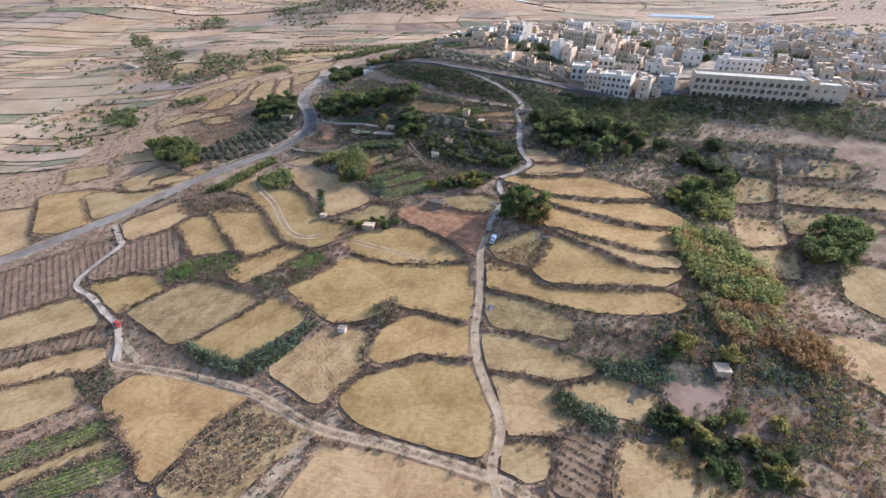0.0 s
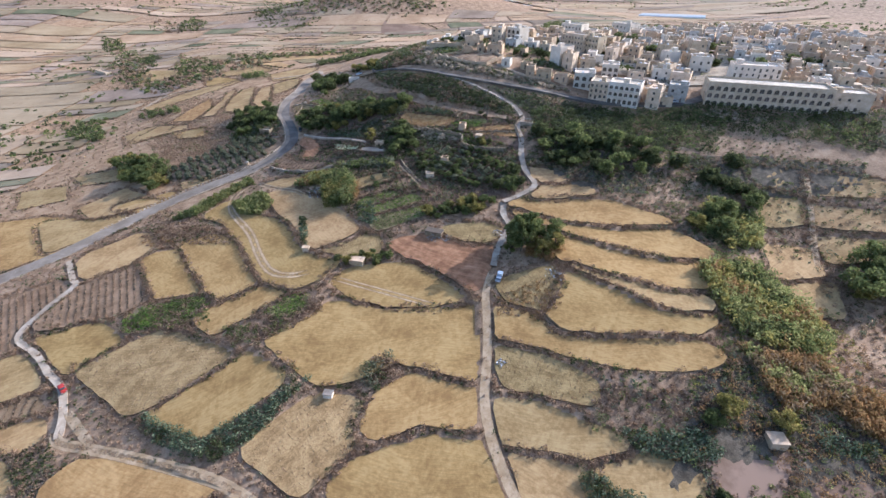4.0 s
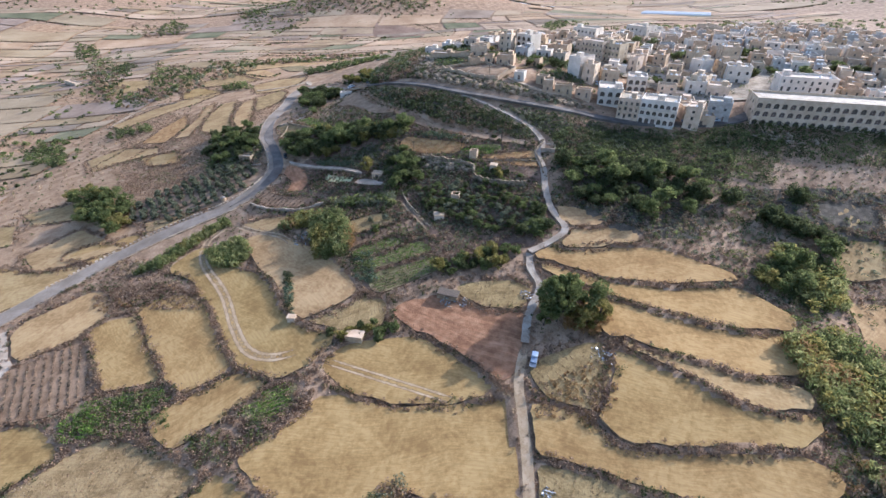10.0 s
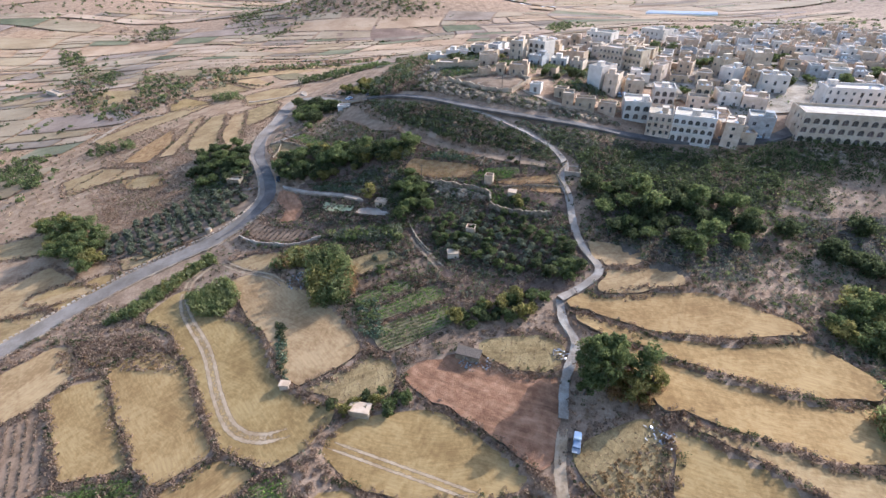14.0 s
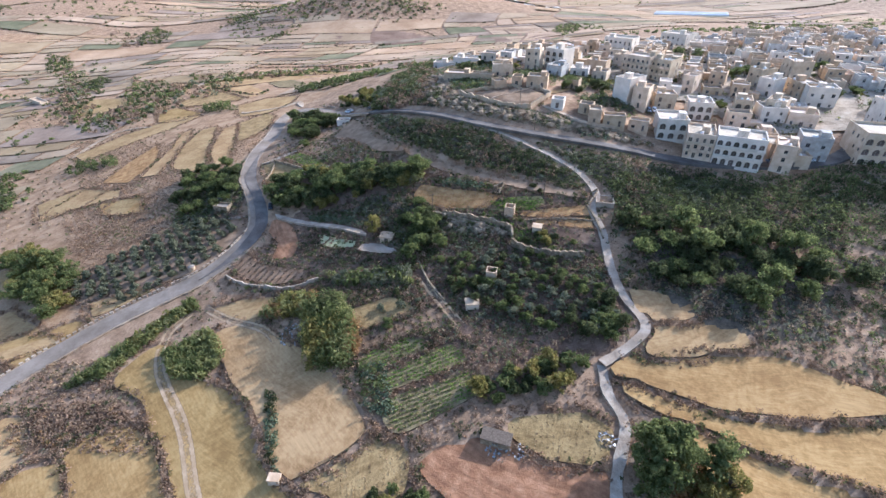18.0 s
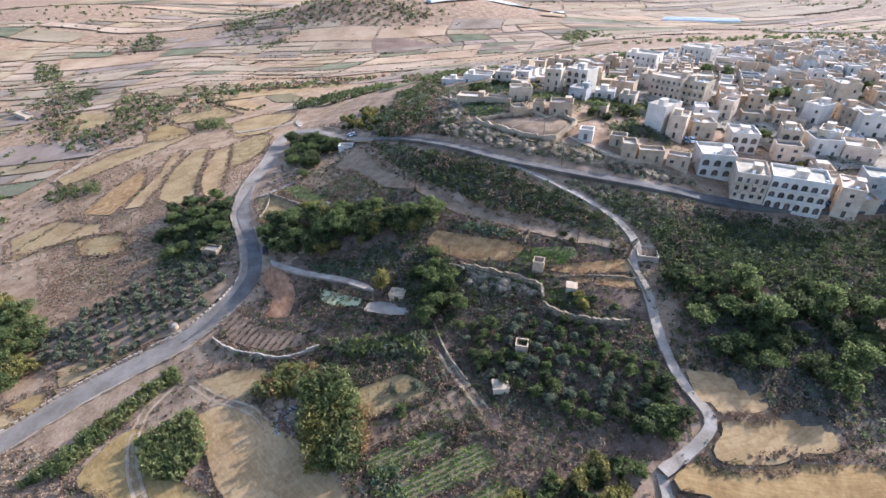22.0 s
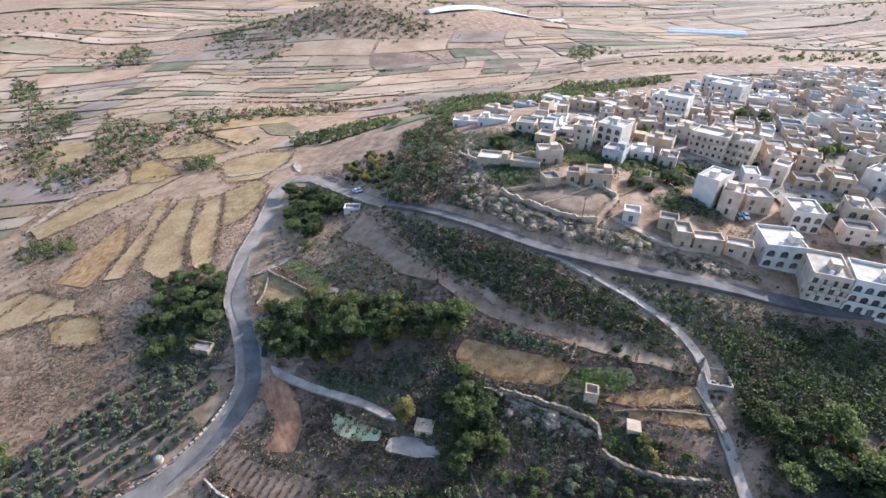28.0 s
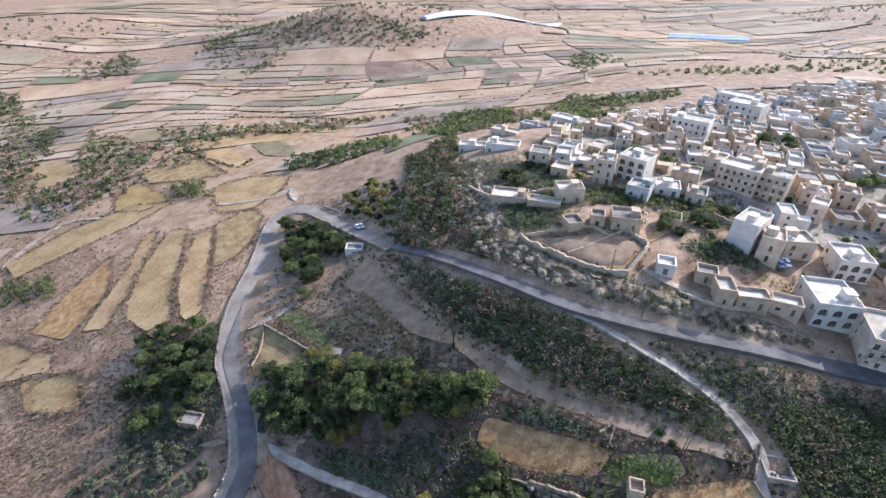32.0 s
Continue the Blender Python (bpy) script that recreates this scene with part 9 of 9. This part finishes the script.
def truck(x, y, turn, label):
    root = new("truck")
    for name, dims, mat in (("cab", (0.7, -0.85, 0.5, 2.2, 0.85, 1.75), M_PAINT["white"]), ("bonnet", (2.15, -0.8, 0.5, 2.9, 0.8, 1.05), M_PAINT["white"]), ("bed", (-2.4, -0.9, 0.6, 0.65, 0.9, 0.8), M_METAL), ("tarpaulin", (-1.2, -0.8, 0.8, 0.5, 0.8, 1.25), M_PAINT["blue"])):
        v, f = rounded_box(*dims, 0.08)
        mesh_object(name, v, f, mat, root)
    for b in (-0.9, 0.86):
        v, f = rounded_box(-2.4, b, 0.8, 0.65, b + 0.04, 1.15, 0.01)
        mesh_object("side_board", v, f, M_METAL, root)
    v, f = rounded_box(1.9, -0.7, 1.15, 2.24, 0.7, 1.6, 0.05)
    mesh_object("windscreen", v, f, M_GLASS, root)
    for a in (-1.6, 2.2):
        for b in (-0.8, 0.8):
            put("rim", rim_mesh(), put("wheel", wheel_mesh(), root, a, b, 0.31), 0, 0, 0)
    root.matrix_world = rest(x, y, turn, 3.6)
    return tagged(root, label, "truck")


def scrap_heap(x, y, radius, label):
    """A heap of planks, blocks and sheets thrown together."""
    rng = np.random.default_rng(int(abs(x * 31 + y * 17)))
    pieces = []
    for k in range(int(22 * radius)):
        a, d = rng.uniform(0, 6.28), radius * math.sqrt(rng.random())
        size = rng.uniform(0.15, 0.5, 3) * rng.choice([(4, 0.5, 0.2), (1.5, 1.2, 0.15), (1, 1, 1)])
        px_, py_ = d * math.cos(a), d * math.sin(a)
        h = (1 - d / radius) * 0.9 + 0.12
        m = pose(px_, py_, ground_at(x + px_, y + py_) - ground_at(x, y) + h * rng.random(), *rng.uniform(-25, 25, 2), rng.uniform(0, 360))
        v, f = box(*(-size / 2), *(size / 2))
        pieces.append(([tuple(m @ Vector(p)) for p in v], f))
    v, f = merged(pieces)
    ob = mesh_object("scrap_heap", v, f, [M_GREYWALL, M_STONE, M_METAL, M_BARK])
    ob.data.polygons.foreach_set("material_index", np.repeat(rng.integers(0, 4, len(pieces)), 6))
    ob.matrix_world = pose(x, y, ground_at(x, y))
    return tagged(ob, label, "rubbish", kind="stuff")


def pole(x, y):
    root = new("utility_pole")
    v, f = stick((0, 0, -0.5), (0, 0, 7.5), 0.14, 0.09, 8)
    mesh_object("post", v, f, M_BARK, root)
    v, f = box(-0.7, -0.06, 6.9, 0.7, 0.06, 7.05)
    mesh_object("crossarm", v, f, M_BARK, root)
    root.matrix_world = pose(x, y, ground_at(x, y), 0, 0, 20)
    return tagged(root, "plain wooden utility pole beside the road", "pole", "utility poles")


def cistern(x, y, turn, label):
    root = new("cistern")
    for name, d in (("front_wall", (0, 0, -0.8, 6, 0.35, 1.5)), ("rear_wall", (0, 5.65, -0.8, 6, 6, 1.5)), ("side_wall", (0, 0.352, -0.8, 0.35, 5.648, 1.48)), ("side_wall", (5.65, 0.352, -0.8, 6, 5.648, 1.48))):
        v, f = box(*d)
        mesh_object(name, v, f, M_CONCRETE, root)
    v, f = box(0.352, 0.352, -0.8, 5.648, 5.648, 0.3)
    mesh_object("basin_floor", v, f, M_GREYWALL, root)
    root.matrix_world = pose(x, y, ground_at(x, y) + 0.2, 0, 0, turn)
    return tagged(root, label, "cistern")


def kiosk(x, y, label):
    root = new("stone_shelter")
    v, f = stick((0, 0, -0.5), (0, 0, 1.5), 1.25, 1.1, 14)
    mesh_object("wall", v, f, M_TAN, root)
    v, f = stick((0, 0, 1.5), (0, 0, 1.9), 1.2, 0.4, 14)
    mesh_object("roof", v, [*map(tuple, f), tuple(range(14, 28))], M_ROOF_OLD, root)
    root.matrix_world = pose(x, y, ground_at(x, y))
    return tagged(root, label, "shelter")


def greenhouse(x0, y0, x1, y1):
    """A long low tunnel under white sheeting."""
    n = 12
    length = math.hypot(x1 - x0, y1 - y0)
    verts, faces = [], []
    for k in range(n + 1):
        for t in np.linspace(0, math.pi, 9):
            verts.append((length * k / n, 7 * math.cos(t), 4.0 * math.sin(t) + (0.15 if k % 2 else 0) + ground_at(x0 + (x1 - x0) * k / n, y0 + (y1 - y0) * k / n) - 0.2))
        if k:
            faces += [(9 * k + j, 9 * k + j + 1, 9 * k + j - 8, 9 * k + j - 9) for j in range(8)]
    faces += [tuple(range(9)), tuple(range(9 * n, 9 * n + 9))[::-1]]
    ob = mesh_object("greenhouse", verts, faces, M_PANEL)
    ob.matrix_world = pose(x0, y0, 0, 0, 0, math.degrees(math.atan2(y1 - y0, x1 - x0)))
    return tagged(ob, "long greenhouse under white sheeting in the plain", "greenhouse")


# lesser ways, walls and yards

worn_track("farm_track", FIELD_TRACK, 4.2, "dusty wheel track curving through a stubble field", lift=0.2)
worn_track("lane", LANE[: k_low + 1], 3.6, "narrow dusty farm lane with two worn wheel tracks", lift=0.26, middle=0.7)
worn_track("track", TRACK, 4.0, "dusty earth track along the foot of the terraces", lift=0.26, middle=0.45)
worn_track("farm_track", CANE_TRACK, 3.4, "dusty track leading to the canes", lift=0.24)
ribbon("path", PUMP_PATH, 2.4, M_CONCRETE, "narrow concrete path to the pump house", lift=0.5, category="path", uneven=0.08, taper=2)
ribbon("path", [(-89.1, 223.8), (-81.7, 228.6), (-75.2, 233.4)], 2.2, M_CONCRETE, "short pale path beside a garden wall", lift=0.42, category="path", uneven=0.12, taper=2)
worn_track("farm_track", [(-10.8, -18.7), (-14.6, -25.9), (-19.4, -33.2), (-23, -38.7), (-26, -44)], 6.0, "wide dusty track between fields", lift=0.3, middle=0.8)
worn_track("farm_track", [(-92.1, 13.7), (-82.5, 6.8), (-73.9, 1)], 3.4, "dusty short cut at a fork", lift=0.3, middle=0.7)
ribbon("farm_track", [(-98.4, 320.4), (-105.2, 335.2)], 3, M_CONCRETE, "pale spur off the road bend", lift=0.42, category="track", uneven=0.12, taper=2)
ribbon("farm_track", [(-100.1, 325.2), (-105.6, 337.2), (-114.6, 330.1), (-139.4, 329.3), (-144.2, 333.2)], 3, M_DIRT, "pale track across the hill spur", lift=0.35, category="track", uneven=0.12, taper=2)
ribbon("farm_track", [(-246.8, 297.4), (-245.9, 320.9), (-237, 337.2), (-211.7, 335.6)], 2.6, M_DIRT, "pale track down into the valley", lift=0.35, category="track", uneven=0.12, taper=2)
ribbon("farm_track", [(-228.8, 435.6), (-219.6, 452.7), (-185.9, 468.8), (-142.2, 475), (-101.7, 454.9), (-62.6, 454.8), (-42.8, 491.7), (-4.6, 511.6)], 6, M_DIRT, "pale dusty road across the plain", lift=0.6, category="track", uneven=0.12, taper=2)
ribbon("farm_track", [(110.9, 539.1), (123.1, 589.5), (145.3, 642.8), (155.5, 691), (169.9, 728.2), (180.5, 796.7)], 6, M_DIRT, "winding white road in the plain", lift=0.8, category="track", uneven=0.12, taper=2)
ribbon("farm_track", [(36.3, 220.1), (42.7, 213.9), (52.3, 208.6), (58.4, 203.6), (68.2, 200.1), (78.4, 197.8)], 2.4, M_DIRT, "stony path along the ledge above the road", lift=0.3, category="track", uneven=0.12, taper=2)
ribbon("farm_track", [(-40.9, 259.5), (-38.3, 270.7), (-36.4, 293.7), (-30.6, 311.1)], 3, M_DIRT, "track climbing round the hill end", lift=0.3, category="track", uneven=0.12, taper=2)
worn_track("farm_track", GARDEN_TRACK, 3.6, "dry track between garden walls", lift=0.18, middle=0.35)
worn_track("farm_track", [(170.5, 129.3), (162.9, 105.8), (151.6, 75.5)], 3.0, "straight track between small terraces", lift=0.3, middle=0.7)
ribbon("path", [(-90.8, 184.6), (-85.9, 185.4), (-83.5, 185.2)], 2.4, M_CONCRETE, "short concrete entrance beside the road", lift=0.42, category="path", uneven=0.12, taper=2)
worn_track("wheel_ruts", [(-24.1, 64), (-10.5, 59.5), (4.3, 54.6), (16, 50.6)], 3.0, "pale pair of wheel ruts across the stubble", lift=0.2, ruts=0.6, middle=-0.4)

field([(36.7, 232.8), (51.5, 242.5), (56.4, 240.2), (43.1, 230.1)], M_PALE, "pale bare yard among ruins", "yard", "yard", keep=0.15, lift=0.2)

stone_wall([(2.8, 235.6), (5.8, 231.4), (12.7, 225.2), (21, 219.6), (27.7, 216.5), (31.4, 216.2), (33.2, 218.3), (41.4, 227.7), (40, 231.7), (36.2, 237.3)], 2.4, 0.8, "tan limestone enclosure wall on the cliff edge", M_TAN)
stone_wall([(-12.3, 278.3), (-4, 264.2), (8.4, 262.2), (30.3, 266.2)], 2.2, 0.7, "tan retaining wall at the edge of the plateau", M_TAN)
stone_wall([(76.1, 299.7), (85.9, 287.2), (95.5, 273.3), (109, 254.5)], 2.2, 0.6, "tan wall along a town street", M_TAN)
stone_wall([(73.6, 250.3), (79.7, 246.5), (86.6, 243.9)], 2.0, 0.6, "tan garden wall in the town", M_TAN)
stone_wall([(73.5, 205.4), (76.7, 209.9), (85.8, 209.8)], 1.6, 0.5, "stone wall round a small yard", M_TAN)
stone_wall([(44.7, 210), (54.6, 206), (64.2, 205.5)], 1.6, 0.5, "stone wall of an old farmyard", M_TAN)
stone_wall([(2.8, 235.6), (10.1, 236), (19.4, 236.7), (26.8, 237.1), (30.4, 233.2)], 1.6, 0.6, "tan limestone enclosure wall", M_TAN)
stone_wall([(16.3, 225.9), (23.9, 228.9), (35.5, 235.1)], 1.3, 0.5, "low tumbled wall inside the enclosure", M_TAN)
stone_wall([(-78.8, 151.1), (-71.9, 146.4), (-62.7, 143.1), (-54.3, 140.8), (-48.3, 141.3), (-43.2, 143.3)], 1.5, 0.6, "pale curved retaining wall", M_CONCRETE)
stone_wall([(-83.9, 224.8), (-71.5, 215.9), (-59, 206.5)], 1.5, 0.6, "pale garden wall beside the road", M_STONE)
stone_wall([(-2.7, 165.9), (5, 163.2), (12.4, 160), (19.3, 156.1), (20.1, 152.1)], 2.2, 0.8, "broken limestone terrace wall", M_STONE)
stone_wall([(19.7, 149.4), (24.5, 145.8), (32.1, 143.2), (41.1, 142.2)], 2.4, 0.9, "tall limestone retaining wall below the garden", M_STONE)
stone_wall([(46, 163.5), (47.8, 156.5), (48.5, 148.9)], 1.0, 0.5, "low stone wall along the lane", M_STONE)
stone_wall([(48.5, 169.8), (50.9, 170.9), (46.6, 164.1)], 1.0, 0.5, "low stone wall along the lane", M_STONE)
stone_wall([(-10.6, 147.3), (-6.4, 136.6), (-1.5, 128.3)], 0.9, 0.6, "rubble wall along a dry track", M_STONE)
stone_wall([(-14.3, 167.6), (-6.1, 166.8), (3.8, 162.5), (12.9, 157.7), (20.1, 153.2)], 1.2, 0.6, "broken rubble wall on a terrace", M_STONE)
stone_wall([(14.9, 174.9), (18.6, 176.6), (16.7, 172.4)], 1.2, 0.5, "short rubble wall at a field corner", M_STONE)
stone_wall([(24.9, 158.8), (35.8, 158.4), (48.4, 156.6)], 0.8, 0.4, "low garden wall", M_STONE)
stone_wall([(58.4, 203.6), (64.8, 203.2), (77.8, 196.9)], 1.2, 0.5, "stone wall beside the cliff path", M_STONE)
stone_wall([(3.5, 204.3), (18.7, 196.7), (33.2, 186.6), (46.2, 177.2)], 0.7, 0.4, "low kerb wall along the lane", M_STONE)
stone_wall([(-83.5, 225.5), (-82.1, 214.6), (-83, 208.4)], 0.9, 0.4, "low wall at the garden edge", M_STONE)
rock_face([(-5.5, 232), (0.5, 224.5), (11, 214.5), (27, 206.8), (42, 202.4), (58, 198.6), (73, 195.6)], [(0.5, 241), (3.5, 232.5), (14, 222), (29, 214.5), (43, 209), (58, 204), (75, 199)], "broken tan limestone cliff with dark clefts")
drape("enclosure_floor", [(4.1, 234.7), (12.9, 226.3), (21.2, 220.7), (30.5, 217.5), (39.9, 227.1), (35.5, 236.3), (19.2, 235.6)], M_DUST, "bare trodden brown earth inside old walls", 1.5, 0.45, 0.15, 0.6)
drape("bare_hillside", [(-196, 692), (-177, 712), (-79, 696), (-24, 645), (-12, 590), (-70, 598), (-162, 636)], M_CLAY, "bare brown hillside in the plain", 7, 0.9, 0.5, 0.05)
drape("bare_hillside", [(-11, 704), (96, 685), (106, 545), (65, 545), (0, 608)], M_CLAY, "bare brown slope above the plain", 7, 0.9, 0.5, 0.05)
drape("bare_field", [(-285.2, 621.4), (-269.6, 661.3), (-241.4, 636.3), (-257, 597.1)], M_FAR_BROWN, "dull brown ploughed slope in the plain", 8, 0.8, 0.3, 0.05)
drape("rock_slope", [(-10.5, 303.7), (-5.1, 308.2), (-1.8, 264.3), (-0.1, 243), (-4.3, 238.2), (-8.9, 253.9), (-10.9, 274.4)], M_STONE, "broken tan limestone slope with dark clefts", 0.9, 0.6, 1.2, 0.4)
drape("rock_slope", [(-3.1, 167.2), (8, 162.2), (20.4, 154.4), (18.5, 151.4), (6, 157), (-3.3, 163.8)], M_STONE, "broken tan limestone slope with dark clefts", 0.7, 0.4, 0.8, 0.6)
drape("rock_slope", [(37.7, 194.1), (46.1, 190.8), (47.9, 186.9), (40.6, 187.8)], M_STONE, "broken tan limestone slope with dark clefts", 0.7, 0.5, 0.8, 0.6)

car(-74.2, 188.6, -74, "black", "black car parked on the verge of the road")
car(-59.1, 278.0, -52, "white", "white car driving down the road")
car(-43.5, 260.5, -58, "black", "dark car at the road junction")
car(-57.3, 277.6, -53, "silver", "silver car on the road")
car(99.2, 189.2, -14, "white", "white car parked below the apartment house")
car(120.3, 183.9, -22, "silver", "silver car parked below houses")
car(85.0, 227.5, -92, "blue", "pale blue car parked in a yard")
car(87.8, 228.4, -95, "white", "white car parked in a yard")
car(117.9, 187.1, -19, "blue", "blue car parked on the upper road")
car(124.1, 186.3, -17, "blue", "blue car parked on the upper road")
car(130.9, 187.0, -6, "silver", "silver car parked on the upper road")
car(-97.0, 19.6, -36, "red", "small red car on the white path")
truck(36.1, 62.3, 74, "old white and blue pickup truck beside the lane")
scrap_heap(-46.2, 121.9, 4.0, "heap of pale rubbish and broken blocks")
scrap_heap(55.3, 63.5, 3.5, "heap of bluish scrap and rubble")
scrap_heap(11.9, 85.7, 3.0, "heap of grey scrap beside a shed")
scrap_heap(36.1, 87.2, 2.2, "stack of weathered planks beside the lane")
scrap_heap(16.9, 84.8, 1.8, "heap of broken planks")
scrap_heap(35.8, 28.1, 1.4, "scatter of pale rubble at a field edge")
pole(27.7, 218.5)
pole(32.2, 202.9)
pole(31.9, 168.3)
pole(-6.7, 167.1)
pole(32.2, 169.5)
cistern(48.8, 163.7, -12, "square concrete water cistern beside the lane")
kiosk(-94.0, 156.8, "small round pale stone shelter beside the road")
greenhouse(302, 831, 395, 791)
greenhouse(313, 854, 403, 810)
greenhouse(-48, 808, 181, 1016)
greenhouse(-40, 817, 198, 1072)
CLIFF = [[(-6.1, 238.8), (3.8, 229.3), (14.2, 219.3), (29, 211.8), (43.4, 206.3), (57.7, 201.8), (77.8, 196.9), (74.6, 191.6), (55.6, 196.8), (27, 204), (5.4, 215.6), (-5.3, 226.7)], [(-14.7, 324.1), (-8, 264.3), (-2.9, 234.2), (-5.3, 224.4), (-15, 247.5), (-20.3, 300.8)], [(-3.2, 166.5), (7.9, 161.5), (20.3, 153.8), (16.9, 150.3), (5.9, 156.4), (-3.4, 162.4)], [(145.1, 178.4), (171.3, 169.6), (167.4, 163.1), (141.8, 171.8)]]

# ---- rocks ----
ROCKS = []
for number in range(5):
    rng_r = np.random.default_rng(number + 70)
    bm = bmesh.new()
    bmesh.ops.create_icosphere(bm, subdivisions=2, radius=1.0)
    for v in bm.verts:
        v.co *= 1 + 0.45 * noise.noise(v.co * 1.3 + Vector((number * 5.0, 0, 0)))
        v.co.z *= 0.75
    me = bpy.data.meshes.new("boulder")
    bm.to_mesh(me)
    bm.free()
    me.materials.append(M_STONE)
    ROCKS.append(me)
rng_r = np.random.default_rng(77)
for area, poly in enumerate(CLIFF):
    for x, y in scatter(poly, 2.0, 300 + area):
        if free(x, y, 1.5) and rng_r.random() < 0.62:
            ob = new("boulder", ROCKS[int(rng_r.integers(5))])
            s = rng_r.uniform(0.5, 1.7)
            ob.matrix_world = pose(x, y, ground_at(x, y) + s * 0.15, *rng_r.uniform(-20, 20, 2), rng_r.uniform(0, 360)) @ Matrix.Diagonal((s * 1.3, s, s, 1))
            tagged(ob, "weathered pale limestone boulder on the slope", "rock", "boulders of the rocky ledge")

# ---- kerb stones along the road ----
kerb = new("road_parapet")
tagged(kerb, "row of whitewashed stone blocks along the road edge", "parapet")
KERB_MESH = shared_mesh(("block",), lambda: (*rounded_box(-0.55, -0.22, -0.5, 0.55, 0.22, 0.5, 0.05), [M_CONCRETE], None))
road_line = curve(MAIN_ROAD, 1.55)
road_way = np.gradient(road_line, axis=0)
rng_k = np.random.default_rng(3)
for p, d in zip(road_line, road_way):
    if 100 < p[1] < 305 and p[0] < -74 and rng_k.random() > 0.12:
        n = np.array([-d[1], d[0]]) / np.linalg.norm(d)
        q = p + n * 4.25
        put("block", KERB_MESH, kerb, q[0], q[1], float(land(q[0], q[1])) + 0.35, math.degrees(math.atan2(d[1], d[0])) + rng_k.uniform(-4, 4))
